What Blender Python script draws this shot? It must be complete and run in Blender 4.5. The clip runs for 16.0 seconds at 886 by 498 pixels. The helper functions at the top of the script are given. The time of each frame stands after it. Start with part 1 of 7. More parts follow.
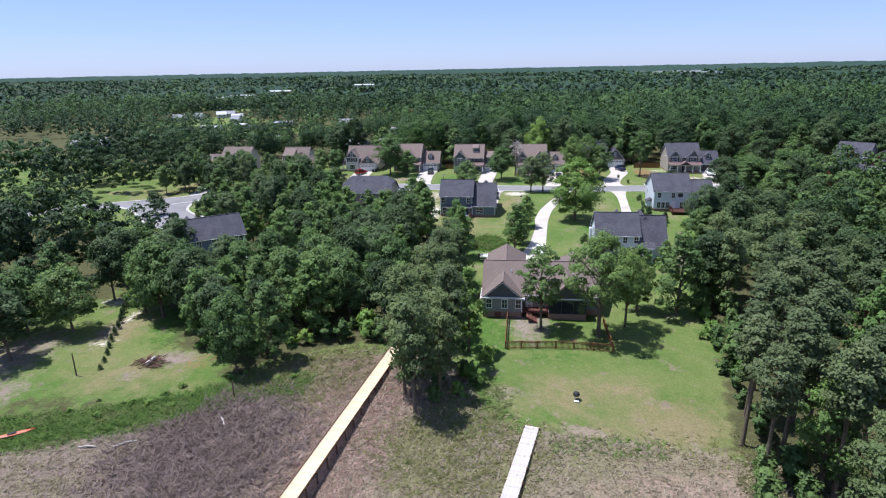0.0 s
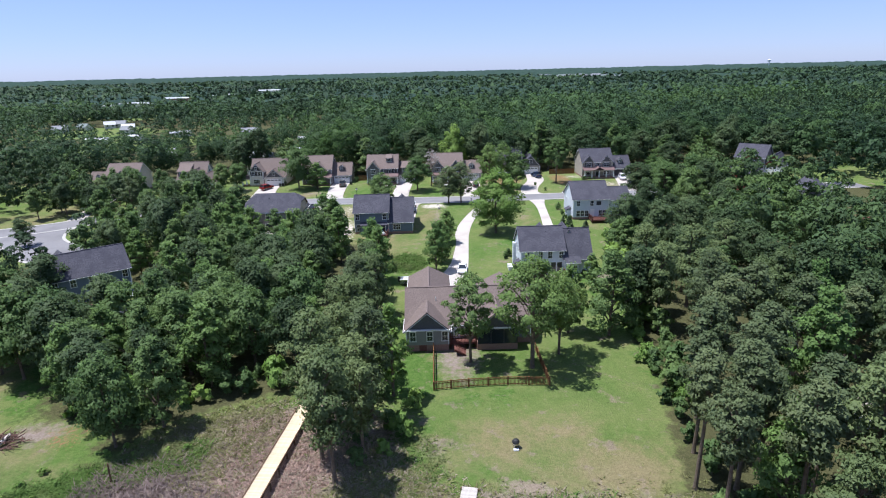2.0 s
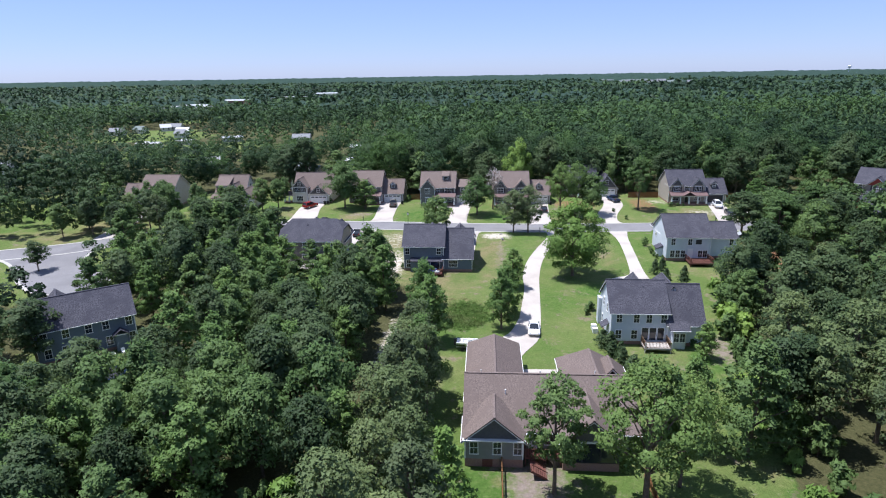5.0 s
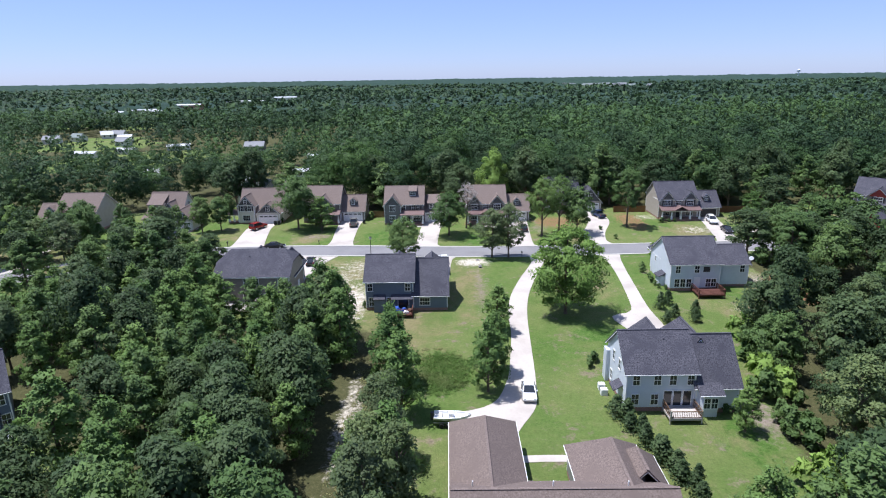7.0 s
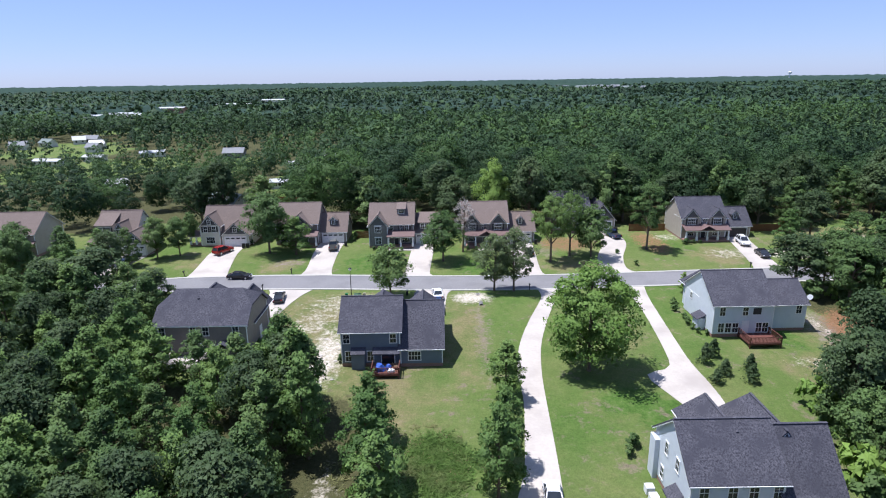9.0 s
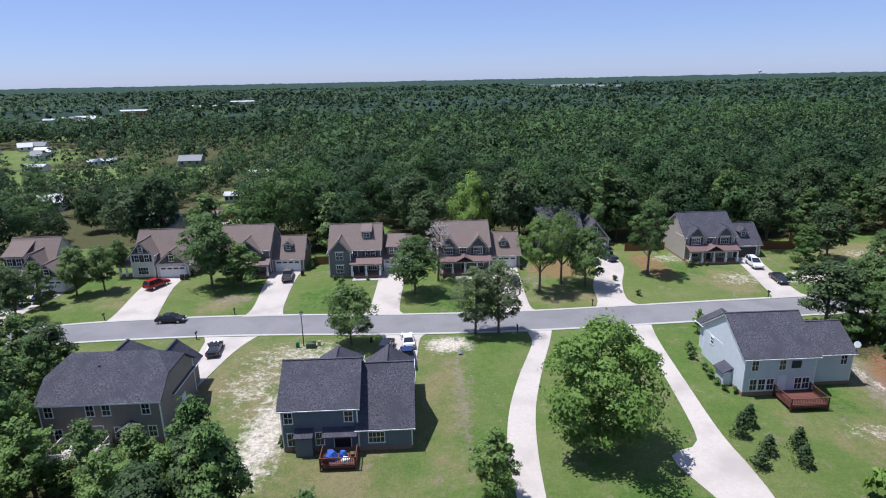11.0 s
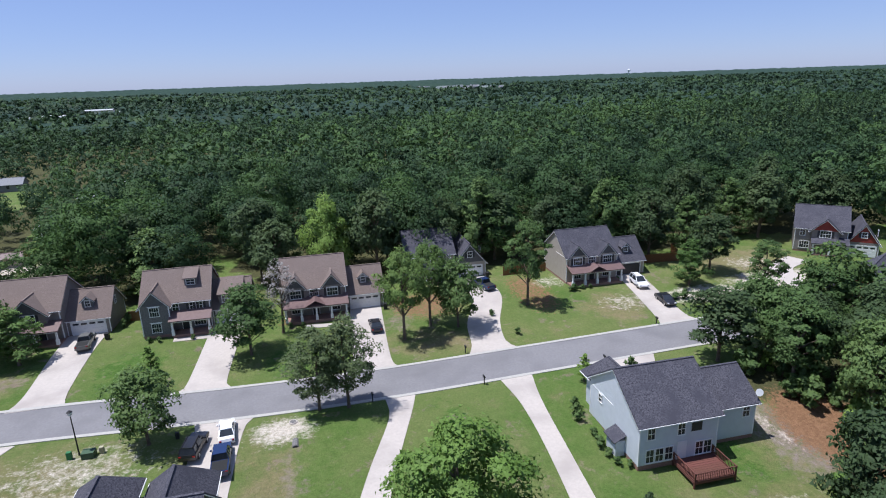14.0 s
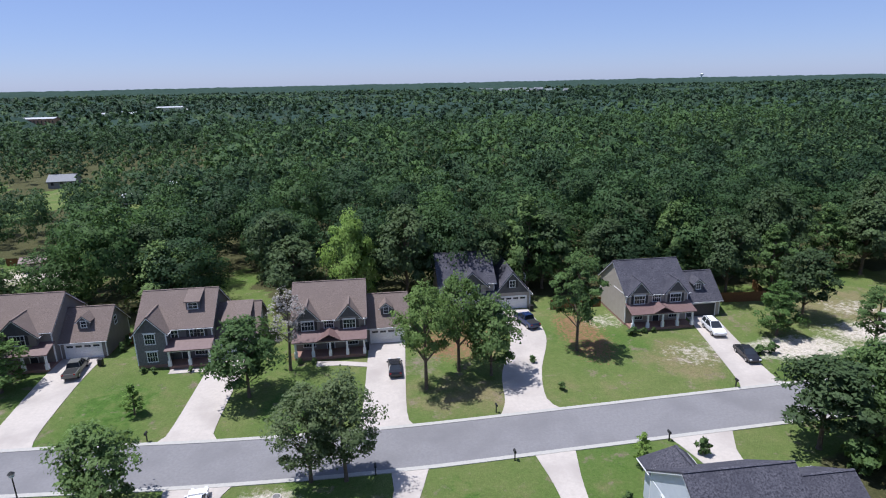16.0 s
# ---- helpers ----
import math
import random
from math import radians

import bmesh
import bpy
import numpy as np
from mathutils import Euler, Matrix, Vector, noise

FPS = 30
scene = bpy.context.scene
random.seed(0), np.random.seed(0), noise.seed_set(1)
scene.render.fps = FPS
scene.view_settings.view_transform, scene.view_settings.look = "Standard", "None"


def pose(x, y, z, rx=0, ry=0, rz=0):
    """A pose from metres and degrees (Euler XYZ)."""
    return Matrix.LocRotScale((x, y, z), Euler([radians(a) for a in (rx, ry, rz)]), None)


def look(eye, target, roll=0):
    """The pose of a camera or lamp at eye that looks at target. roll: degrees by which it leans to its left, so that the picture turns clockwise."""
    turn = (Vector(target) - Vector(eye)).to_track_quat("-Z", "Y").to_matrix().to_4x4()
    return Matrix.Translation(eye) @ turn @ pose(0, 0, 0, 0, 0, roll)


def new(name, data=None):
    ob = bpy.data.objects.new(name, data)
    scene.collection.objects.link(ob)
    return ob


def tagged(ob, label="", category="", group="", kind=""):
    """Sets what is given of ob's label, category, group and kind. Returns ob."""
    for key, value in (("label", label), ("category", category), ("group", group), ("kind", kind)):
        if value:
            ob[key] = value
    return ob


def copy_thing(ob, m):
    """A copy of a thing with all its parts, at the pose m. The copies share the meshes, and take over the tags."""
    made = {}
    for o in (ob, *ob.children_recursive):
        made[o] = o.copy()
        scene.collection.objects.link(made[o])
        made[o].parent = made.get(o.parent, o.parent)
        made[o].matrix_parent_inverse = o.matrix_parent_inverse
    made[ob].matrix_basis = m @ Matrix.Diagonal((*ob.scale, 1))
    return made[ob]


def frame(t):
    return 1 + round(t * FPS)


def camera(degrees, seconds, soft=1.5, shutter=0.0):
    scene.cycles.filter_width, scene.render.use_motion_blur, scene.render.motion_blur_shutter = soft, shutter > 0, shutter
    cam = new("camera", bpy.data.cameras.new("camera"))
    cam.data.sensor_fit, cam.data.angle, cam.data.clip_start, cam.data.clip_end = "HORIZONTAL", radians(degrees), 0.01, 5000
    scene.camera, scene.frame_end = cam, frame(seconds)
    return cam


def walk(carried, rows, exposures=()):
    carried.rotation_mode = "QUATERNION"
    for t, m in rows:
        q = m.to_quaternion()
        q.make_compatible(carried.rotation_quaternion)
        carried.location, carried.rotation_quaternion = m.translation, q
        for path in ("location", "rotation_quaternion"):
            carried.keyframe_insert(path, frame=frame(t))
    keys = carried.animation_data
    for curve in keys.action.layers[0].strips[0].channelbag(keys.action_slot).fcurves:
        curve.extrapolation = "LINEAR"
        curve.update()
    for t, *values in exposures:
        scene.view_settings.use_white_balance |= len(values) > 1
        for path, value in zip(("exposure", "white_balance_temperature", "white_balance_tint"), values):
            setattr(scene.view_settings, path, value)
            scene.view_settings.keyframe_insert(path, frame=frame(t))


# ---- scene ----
cam = camera(74.2, 16.0, soft=1.1)
PATH = [
    (0, (6.718, -112.086, 36.903), (6.47, -110.193, 36.308), -1.2),
    (0.5, (6.554, -110.139, 37.063), (6.425, -108.233, 36.469), -1.3),
    (1, (6.132, -107.976, 37.316), (6.098, -106.067, 36.722), -1.4),
    (1.5, (5.939, -105.615, 37.652), (5.948, -103.705, 37.059), -1.4),
    (2, (5.886, -102.681, 37.823), (5.919, -100.77, 37.233), -1.4),
    (2.5, (5.802, -99.376, 38.113), (5.826, -97.464, 37.527), -1.5),
    (3, (5.588, -95.994, 38.547), (5.455, -94.085, 37.964), -1.2),
    (3.5, (5.71, -92.131, 38.683), (5.489, -90.23, 38.104), -1.0),
    (6, (1.86, -68.508, 38.916), (1.794, -66.593, 38.344), -0.9),
    (6.5, (1.598, -63.487, 38.751), (1.556, -61.57, 38.182), -0.9),
    (7, (1.447, -58.397, 38.592), (1.425, -56.479, 38.025), -0.9),
    (7.5, (1.184, -53.331, 38.511), (1.175, -51.412, 37.946), -0.8),
    (8, (0.947, -48.135, 38.533), (0.946, -46.217, 37.968), -0.9),
    (8.5, (0.901, -42.865, 38.418), (0.904, -40.946, 37.854), -0.9),
    (9, (1.121, -37.766, 38.367), (1.125, -35.846, 37.806), -0.9),
    (11.5, (3.467, -15.306, 38.883), (3.618, -13.393, 38.317), -1.4),
    (12, (4.846, -12.051, 38.93), (5.146, -10.156, 38.363), -1.7),
    (12.5, (6.204, -9.179, 39.066), (6.6, -7.303, 38.499), -1.8),
    (13, (8.237, -6.608, 39.141), (8.652, -4.736, 38.574), -1.9),
    (13.5, (10.245, -3.838, 39.189), (10.665, -1.967, 38.622), -1.9),
    (14, (12.3, -1.017, 39.276), (12.72, 0.854, 38.71), -1.9),
    (14.5, (14.238, 2.199, 39.389), (14.594, 4.084, 38.823), -1.7),
    (15, (15.841, 5.636, 39.311), (16.156, 7.529, 38.75), -1.5),
    (15.5, (17.222, 9.076, 39.329), (17.473, 10.98, 38.77), -1.3),
    (16, (18.643, 12.76, 39.324), (18.871, 14.668, 38.768), -1.2),
]
walk(cam, [(t, look(eye, target, roll)) for t, eye, target, roll in PATH],
     exposures=[(0.0, 0.85, 5950, 13), (6.0, 0.83, 5950, 13), (9.0, 0.79, 5950, 13), (11.5, 0.55, 5950, 13), (16.0, 0.50, 5950, 13)])

# ---- world, sun and exposure ----
SUN_FROM = Vector((-0.95, 0.22, 2.75)).normalized()
world = bpy.data.worlds.new("sky")
scene.world = world
world.use_nodes = True
wn = world.node_tree.nodes
sky = wn.new("ShaderNodeTexSky")
sky.sky_type, sky.sun_disc = "NISHITA", False
sky.sun_elevation = math.asin(SUN_FROM.z)
sky.sun_rotation = math.atan2(SUN_FROM.x, SUN_FROM.y)
sky.air_density, sky.dust_density, sky.ozone_density = 0.8, 0.25, 4.0
bg = wn["Background"]
bg.inputs["Strength"].default_value = 0.076
tint = wn.new("ShaderNodeMix")
tint.data_type, tint.blend_type = "RGBA", "MULTIPLY"
tint.inputs[0].default_value, tint.inputs[7].default_value = 1.0, (0.95, 0.94, 1.14, 1)
world.node_tree.links.new(sky.outputs[0], tint.inputs[6])
haze = wn.new("ShaderNodeMix")
haze.data_type = "RGBA"
haze.inputs[0].default_value, haze.inputs[7].default_value = 0.45, (3.3, 4.25, 6.6, 1)
world.node_tree.links.new(tint.outputs[2], haze.inputs[6])
world.node_tree.links.new(haze.outputs[2], bg.inputs["Color"])
sun_data = bpy.data.lights.new("sun", "SUN")
sun_data.energy, sun_data.angle, sun_data.color = 4.1, radians(0.55), (1.0, 0.97, 0.92)
sun = new("sun", sun_data)
sun.matrix_world = look(SUN_FROM * 300, (0, 0, 0))


# ---- materials ----
def mat(name, colors, rough=0.8, scale=1.0, coarse=None, bump=0.0, bump_scale=None, metal=0.0, spec=0.3, vary=0.0, island=0.0,
        detail=6.0, lines=None, translucent=0.0):
    """A surface of two or three base colours, mixed by fine and coarse noise. vary: by object; island: by piece;
    lines: (axis, spacing, depth) for lap siding and the like."""
    m = bpy.data.materials.new(name)
    m.use_nodes = True
    nt = m.node_tree
    N, L = nt.nodes, nt.links
    b = N["Principled BSDF"]
    b.inputs["Roughness"].default_value = rough
    b.inputs["Metallic"].default_value = metal
    b.inputs["Specular IOR Level"].default_value = spec
    tc = N.new("ShaderNodeTexCoord")
    n1 = N.new("ShaderNodeTexNoise")
    n1.inputs["Scale"].default_value, n1.inputs["Detail"].default_value = scale, detail
    n1.inputs["Roughness"].default_value = 0.65
    L.new(tc.outputs["Object"], n1.inputs["Vector"])
    r = N.new("ShaderNodeValToRGB")
    L.new(n1.outputs["Fac"], r.inputs["Fac"])
    e = r.color_ramp.elements
    e[0].position, e[1].position = 0.32, 0.68
    e[0].color, e[1].color = (*colors[0], 1), (*colors[1], 1)
    out = r.outputs["Color"]
    if len(colors) > 2:
        n2 = N.new("ShaderNodeTexNoise")
        n2.inputs["Scale"].default_value, n2.inputs["Detail"].default_value = coarse or scale / 8, 4
        L.new(tc.outputs["Object"], n2.inputs["Vector"])
        r2 = N.new("ShaderNodeMapRange")
        r2.inputs[1].default_value, r2.inputs[2].default_value = 0.45, 0.7
        L.new(n2.outputs["Fac"], r2.inputs[0])
        mx = N.new("ShaderNodeMix")
        mx.data_type = "RGBA"
        L.new(r2.outputs[0], mx.inputs[0])
        L.new(out, mx.inputs[6])
        mx.inputs[7].default_value = (*colors[2], 1)
        out = mx.outputs[2]
    for amount, src in ((vary, "o"), (island, "i")):
        if amount:
            if src == "o":
                s = N.new("ShaderNodeObjectInfo").outputs["Random"]
            else:
                s = N.new("ShaderNodeNewGeometry").outputs["Random Per Island"]
            mr = N.new("ShaderNodeMapRange")
            mr.inputs[3].default_value, mr.inputs[4].default_value = 1 - amount, 1 + amount
            L.new(s, mr.inputs[0])
            h = N.new("ShaderNodeHueSaturation")
            L.new(mr.outputs[0], h.inputs["Value"])
            if src == "o":
                mr2 = N.new("ShaderNodeMapRange")
                mr2.inputs[3].default_value, mr2.inputs[4].default_value = 0.5 + 0.05 * amount, 0.5 - 0.05 * amount
                L.new(s, mr2.inputs[0])
                L.new(mr2.outputs[0], h.inputs["Hue"])
            L.new(out, h.inputs["Color"])
            out = h.outputs["Color"]
    L.new(out, b.inputs["Base Color"])
    height = None
    if lines:
        sep = N.new("ShaderNodeSeparateXYZ")
        L.new(tc.outputs["Object"], sep.inputs[0])
        d = N.new("ShaderNodeMath")
        d.operation, d.inputs[1].default_value = "DIVIDE", lines[1]
        L.new(sep.outputs[lines[0]], d.inputs[0])
        f = N.new("ShaderNodeMath")
        f.operation = "FRACT"
        L.new(d.outputs[0], f.inputs[0])
        height, strength, dist = f.outputs[0], 0.6, lines[2]
    elif bump:
        nb = N.new("ShaderNodeTexNoise")
        nb.inputs["Scale"].default_value, nb.inputs["Detail"].default_value = bump_scale or scale * 2, 5
        L.new(tc.outputs["Object"], nb.inputs["Vector"])
        height, strength, dist = nb.outputs["Fac"], 0.8, bump
    if height:
        bp = N.new("ShaderNodeBump")
        bp.inputs["Strength"].default_value, bp.inputs["Distance"].default_value = strength, dist
        L.new(height, bp.inputs["Height"])
        L.new(bp.outputs["Normal"], b.inputs["Normal"])
    if translucent:
        t = N.new("ShaderNodeBsdfTranslucent")
        L.new(out, t.inputs["Color"])
        ms = N.new("ShaderNodeMixShader")
        ms.inputs[0].default_value = translucent
        L.new(b.outputs[0], ms.inputs[1])
        L.new(t.outputs[0], ms.inputs[2])
        L.new(ms.outputs[0], N["Material Output"].inputs["Surface"])
    return m


M = {}
M["asphalt"] = mat("asphalt", [(0.178, 0.172, 0.176), (0.218, 0.211, 0.215), (0.157, 0.152, 0.156)], 0.9, 3, 0.15, 0.004, 60)
M["concrete"] = mat("concrete", [(0.42, 0.375, 0.335), (0.485, 0.435, 0.39), (0.36, 0.32, 0.288)], 0.85, 2.5, 0.2, 0.003, 50)
M["kerb"] = mat("kerb", [(0.36, 0.345, 0.315), (0.43, 0.41, 0.375)], 0.85, 3)
M["roof_brown"] = mat("brown_shingle", [(0.10, 0.078, 0.070), (0.225, 0.178, 0.16), (0.15, 0.118, 0.106)], 0.95, 6, 0.5, 0.02, 14, spec=0.1, detail=12)
M["roof_tan"] = mat("tan_shingle", [(0.12, 0.092, 0.080), (0.235, 0.187, 0.166), (0.165, 0.13, 0.115)], 0.95, 6, 0.5, 0.02, 14, spec=0.1, detail=12)
M["roof_grey"] = mat("charcoal_shingle", [(0.023, 0.023, 0.032), (0.134, 0.130, 0.150), (0.060, 0.059, 0.073)], 0.95, 6, 0.5, 0.02, 14, spec=0.1, detail=12)
M["siding_blue"] = mat("slate_blue_siding", [(0.125, 0.155, 0.20), (0.14, 0.172, 0.22)], 0.6, 1.2, lines=(2, 0.14, 0.012))
M["siding_pale"] = mat("pale_blue_siding", [(0.54, 0.575, 0.62), (0.59, 0.625, 0.67)], 0.6, 1.2, lines=(2, 0.14, 0.012))
M["siding_grey"] = mat("grey_siding", [(0.20, 0.195, 0.185), (0.23, 0.225, 0.215)], 0.6, 1.2, lines=(2, 0.14, 0.012))
M["siding_taupe"] = mat("taupe_siding", [(0.20, 0.18, 0.165), (0.235, 0.21, 0.195)], 0.6, 1.2, lines=(2, 0.14, 0.012))
M["siding_slate"] = mat("dark_grey_siding", [(0.115, 0.110, 0.112), (0.14, 0.134, 0.136)], 0.6, 1.2, lines=(2, 0.14, 0.012))
M["siding_tan"] = mat("tan_siding", [(0.34, 0.30, 0.26), (0.39, 0.35, 0.30)], 0.6, 1.2, lines=(2, 0.14, 0.012))
M["siding_dark"] = mat("dark_grey_shakes", [(0.085, 0.085, 0.09), (0.12, 0.118, 0.12)], 0.7, 3, lines=(2, 0.2, 0.015))
M["siding_cream"] = mat("cream_siding", [(0.55, 0.52, 0.45), (0.6, 0.57, 0.5)], 0.6, 1.2, lines=(2, 0.14, 0.012))
M["siding_red"] = mat("red_siding", [(0.22, 0.035, 0.03), (0.27, 0.045, 0.035)], 0.6, 1.2, lines=(2, 0.14, 0.012))
M["brick"] = mat("brick_foundation", [(0.23, 0.13, 0.10), (0.32, 0.20, 0.16)], 0.9, 8, bump=0.01)
M["stone"] = mat("grey_stone", [(0.10, 0.095, 0.095), (0.22, 0.21, 0.20)], 0.9, 5, bump=0.02)
M["white"] = mat("white_trim", [(0.70, 0.70, 0.70), (0.78, 0.78, 0.77)], 0.5, 2)
M["garage"] = mat("white_garage_door", [(0.72, 0.71, 0.69), (0.8, 0.79, 0.77)], 0.5, 2)
M["shutter"] = mat("black_shutter", [(0.03, 0.03, 0.035), (0.045, 0.045, 0.05)], 0.5, 4)
M["metalroof"] = mat("copper_red_roof", [(0.135, 0.086, 0.080), (0.175, 0.114, 0.106)], 0.5, 2)
M["glass"] = mat("window_glass", [(0.02, 0.024, 0.03), (0.03, 0.035, 0.042)], 0.06, 1, spec=0.6)
M["deck_red"] = mat("red_stained_timber", [(0.105, 0.042, 0.032), (0.15, 0.060, 0.045)], 0.7, 4, vary=0.12)
M["deck_grey"] = mat("weathered_timber", [(0.40, 0.36, 0.32), (0.52, 0.47, 0.43)], 0.85, 4, vary=0.15)
M["dock_new"] = mat("new_yellow_timber", [(0.58, 0.45, 0.28), (0.70, 0.56, 0.38), (0.52, 0.42, 0.29)], 0.75, 2, 0.4, vary=0.12)
M["timber_dark"] = mat("dark_treated_timber", [(0.10, 0.06, 0.035), (0.15, 0.09, 0.055)], 0.85, 4)
M["brushwood"] = mat("brown_cut_branches", [(0.085, 0.046, 0.036), (0.15, 0.088, 0.068)], 0.9, 4, vary=0.3)
M["fence_wood"] = mat("brown_fence_timber", [(0.16, 0.075, 0.03), (0.22, 0.105, 0.045)], 0.85, 4)
M["black"] = mat("black_metal", [(0.02, 0.02, 0.02), (0.03, 0.03, 0.03)], 0.5, 4)
M["bark"] = mat("bark", [(0.09, 0.065, 0.045), (0.17, 0.135, 0.10)], 0.95, 3, bump=0.04)
LEAF = dict(rough=0.6, scale=0.5, spec=0.16, vary=0.22, island=0.2, translucent=0.38)
M["leaf_oak"] = mat("oak_leaves", [(0.086, 0.143, 0.047), (0.129, 0.203, 0.065)], **LEAF)
M["leaf_dark"] = mat("dark_leaves", [(0.058, 0.094, 0.040), (0.088, 0.133, 0.054)], **LEAF)
M["leaf_light"] = mat("light_green_leaves", [(0.150, 0.245, 0.054), (0.220, 0.330, 0.078)], **LEAF)
M["leaf_gum"] = mat("sweetgum_leaves", [(0.098, 0.170, 0.048), (0.146, 0.234, 0.066)], **LEAF)
M["leaf_shade"] = mat("shade_tree_leaves", [(0.112, 0.180, 0.050), (0.166, 0.246, 0.070)], **LEAF)
M["leaf_willow"] = mat("willow_oak_leaves", [(0.112, 0.156, 0.066), (0.164, 0.208, 0.090)], **LEAF)
M["twig"] = mat("bleached_twigs", [(0.20, 0.185, 0.17), (0.32, 0.30, 0.275)], 0.9, 3)
M["leaf_olive"] = mat("olive_leaves", [(0.108, 0.152, 0.059), (0.158, 0.206, 0.081)], **LEAF)
M["leaf_pine"] = mat("pine_needles", [(0.092, 0.128, 0.057), (0.136, 0.174, 0.078)], **LEAF)


# ---- mesh helpers ----
def terrain(x, y):
    return float(np.interp(y, [-400, -75, -60, -50, -30, 10, 40, 60, 75, 95, 400],
                           [-4.2, -3.8, -3.3, -2.8, -2.1, -2.1, -1.1, 0, 0, 0.8, 0.8]))


def part(name, bm, material, parent=None, label="", m=None):
    me = bpy.data.meshes.new(name)
    bmesh.ops.recalc_face_normals(bm, faces=bm.faces)
    bm.to_mesh(me)
    bm.free()
    me.materials.append(material)
    ob = new(name, me)
    if parent:
        ob.parent = parent
    if m:
        ob.matrix_basis = m
    if label:
        tagged(ob, label)
    return ob


def share(name, source, parent, m, label=""):
    """Another part on the same mesh."""
    ob = new(name, source.data)
    ob.parent, ob.matrix_basis = parent, m
    if label:
        tagged(ob, label)
    return ob


def box(bm, x0, x1, y0, y1, z0, z1):
    vs = [bm.verts.new(p) for p in ((x0, y0, z0), (x1, y0, z0), (x1, y1, z0), (x0, y1, z0), (x0, y0, z1), (x1, y0, z1), (x1, y1, z1), (x0, y1, z1))]
    for f in ((0, 3, 2, 1), (4, 5, 6, 7), (0, 1, 5, 4), (1, 2, 6, 5), (2, 3, 7, 6), (3, 0, 4, 7)):
        bm.faces.new([vs[i] for i in f])
    return bm


def bbox(*a):
    return box(bmesh.new(), *a)


def slab(bm, pts, t):
    """A sheet of thickness t below the polygon pts."""
    a = [bm.verts.new(p) for p in pts]
    b = [bm.verts.new((p[0], p[1], p[2] - t)) for p in pts]
    bm.faces.new(a)
    bm.faces.new(b[::-1])
    for i in range(len(a)):
        j = (i + 1) % len(a)
        bm.faces.new([a[i], b[i], b[j], a[j]])


def beam(bm, p, q, w, h):
    """A bar of section w x h between two points."""
    p, q = Vector(p), Vector(q)
    d = q - p
    side = Vector((-d.y, d.x, 0))
    side = side.normalized() * w / 2 if side.length > 1e-4 else Vector((w / 2, 0, 0))
    up = d.cross(side).normalized() * h / 2
    ring = [[bm.verts.new(c + s * side + u * up) for s, u in ((-1, -1), (1, -1), (1, 1), (-1, 1))] for c in (p, q)]
    for i in range(4):
        j = (i + 1) % 4
        bm.faces.new([ring[0][i], ring[0][j], ring[1][j], ring[1][i]])
    bm.faces.new(ring[0][::-1])
    bm.faces.new(ring[1])


def tube(bm, pts, radii, n=6):
    """A tapered limb along the points."""
    rings = []
    for i, p in enumerate(pts):
        p = Vector(p)
        d = (Vector(pts[min(i + 1, len(pts) - 1)]) - Vector(pts[max(i - 1, 0)])).normalized()
        a = d.cross(Vector((1, 0.13, 0))).normalized()
        b = d.cross(a)
        rings.append([bm.verts.new(p + radii[i] * (math.cos(k * math.tau / n) * a + math.sin(k * math.tau / n) * b)) for k in range(n)])
    for r, s in zip(rings, rings[1:]):
        for k in range(n):
            bm.faces.new([r[k], r[(k + 1) % n], s[(k + 1) % n], s[k]])
    bm.faces.new(rings[0])
    bm.faces.new(rings[-1][::-1])


def quads_mesh(name, v, material, n=3, tone=None, normals=None):
    """A mesh of separate n-cornered faces from an array (faces, n, 3)."""
    me = bpy.data.meshes.new(name)
    k = len(v)
    me.vertices.add(k * n)
    me.vertices.foreach_set("co", np.ascontiguousarray(v, dtype=np.float32).ravel())
    me.loops.add(k * n)
    me.loops.foreach_set("vertex_index", np.arange(k * n, dtype=np.int32))
    me.polygons.add(k)
    me.polygons.foreach_set("loop_start", np.arange(0, k * n, n, dtype=np.int32))
    me.update(calc_edges=True)
    if tone is not None:
        me.attributes.new("tone", "FLOAT", "FACE").data.foreach_set("value", np.asarray(tone, dtype=np.float32))
    if normals is not None:
        me.normals_split_custom_set(np.repeat(normals, n, 0).astype(np.float32))
    me.materials.append(material)
    return me


def grid_mesh(name, P, material):
    """A mesh over an array of points (rows, columns, 3)."""
    r, c = P.shape[:2]
    me = bpy.data.meshes.new(name)
    idx = np.arange(r * c).reshape(r, c)
    f = np.stack([idx[:-1, :-1], idx[:-1, 1:], idx[1:, 1:], idx[1:, :-1]], -1).reshape(-1, 4)
    me.vertices.add(r * c)
    me.vertices.foreach_set("co", P.astype(np.float32).ravel())
    me.loops.add(f.size)
    me.loops.foreach_set("vertex_index", f.astype(np.int32).ravel())
    me.polygons.add(len(f))
    me.polygons.foreach_set("loop_start", np.arange(0, f.size, 4, dtype=np.int32))
    me.update(calc_edges=True)
    me.materials.append(material)
    return me


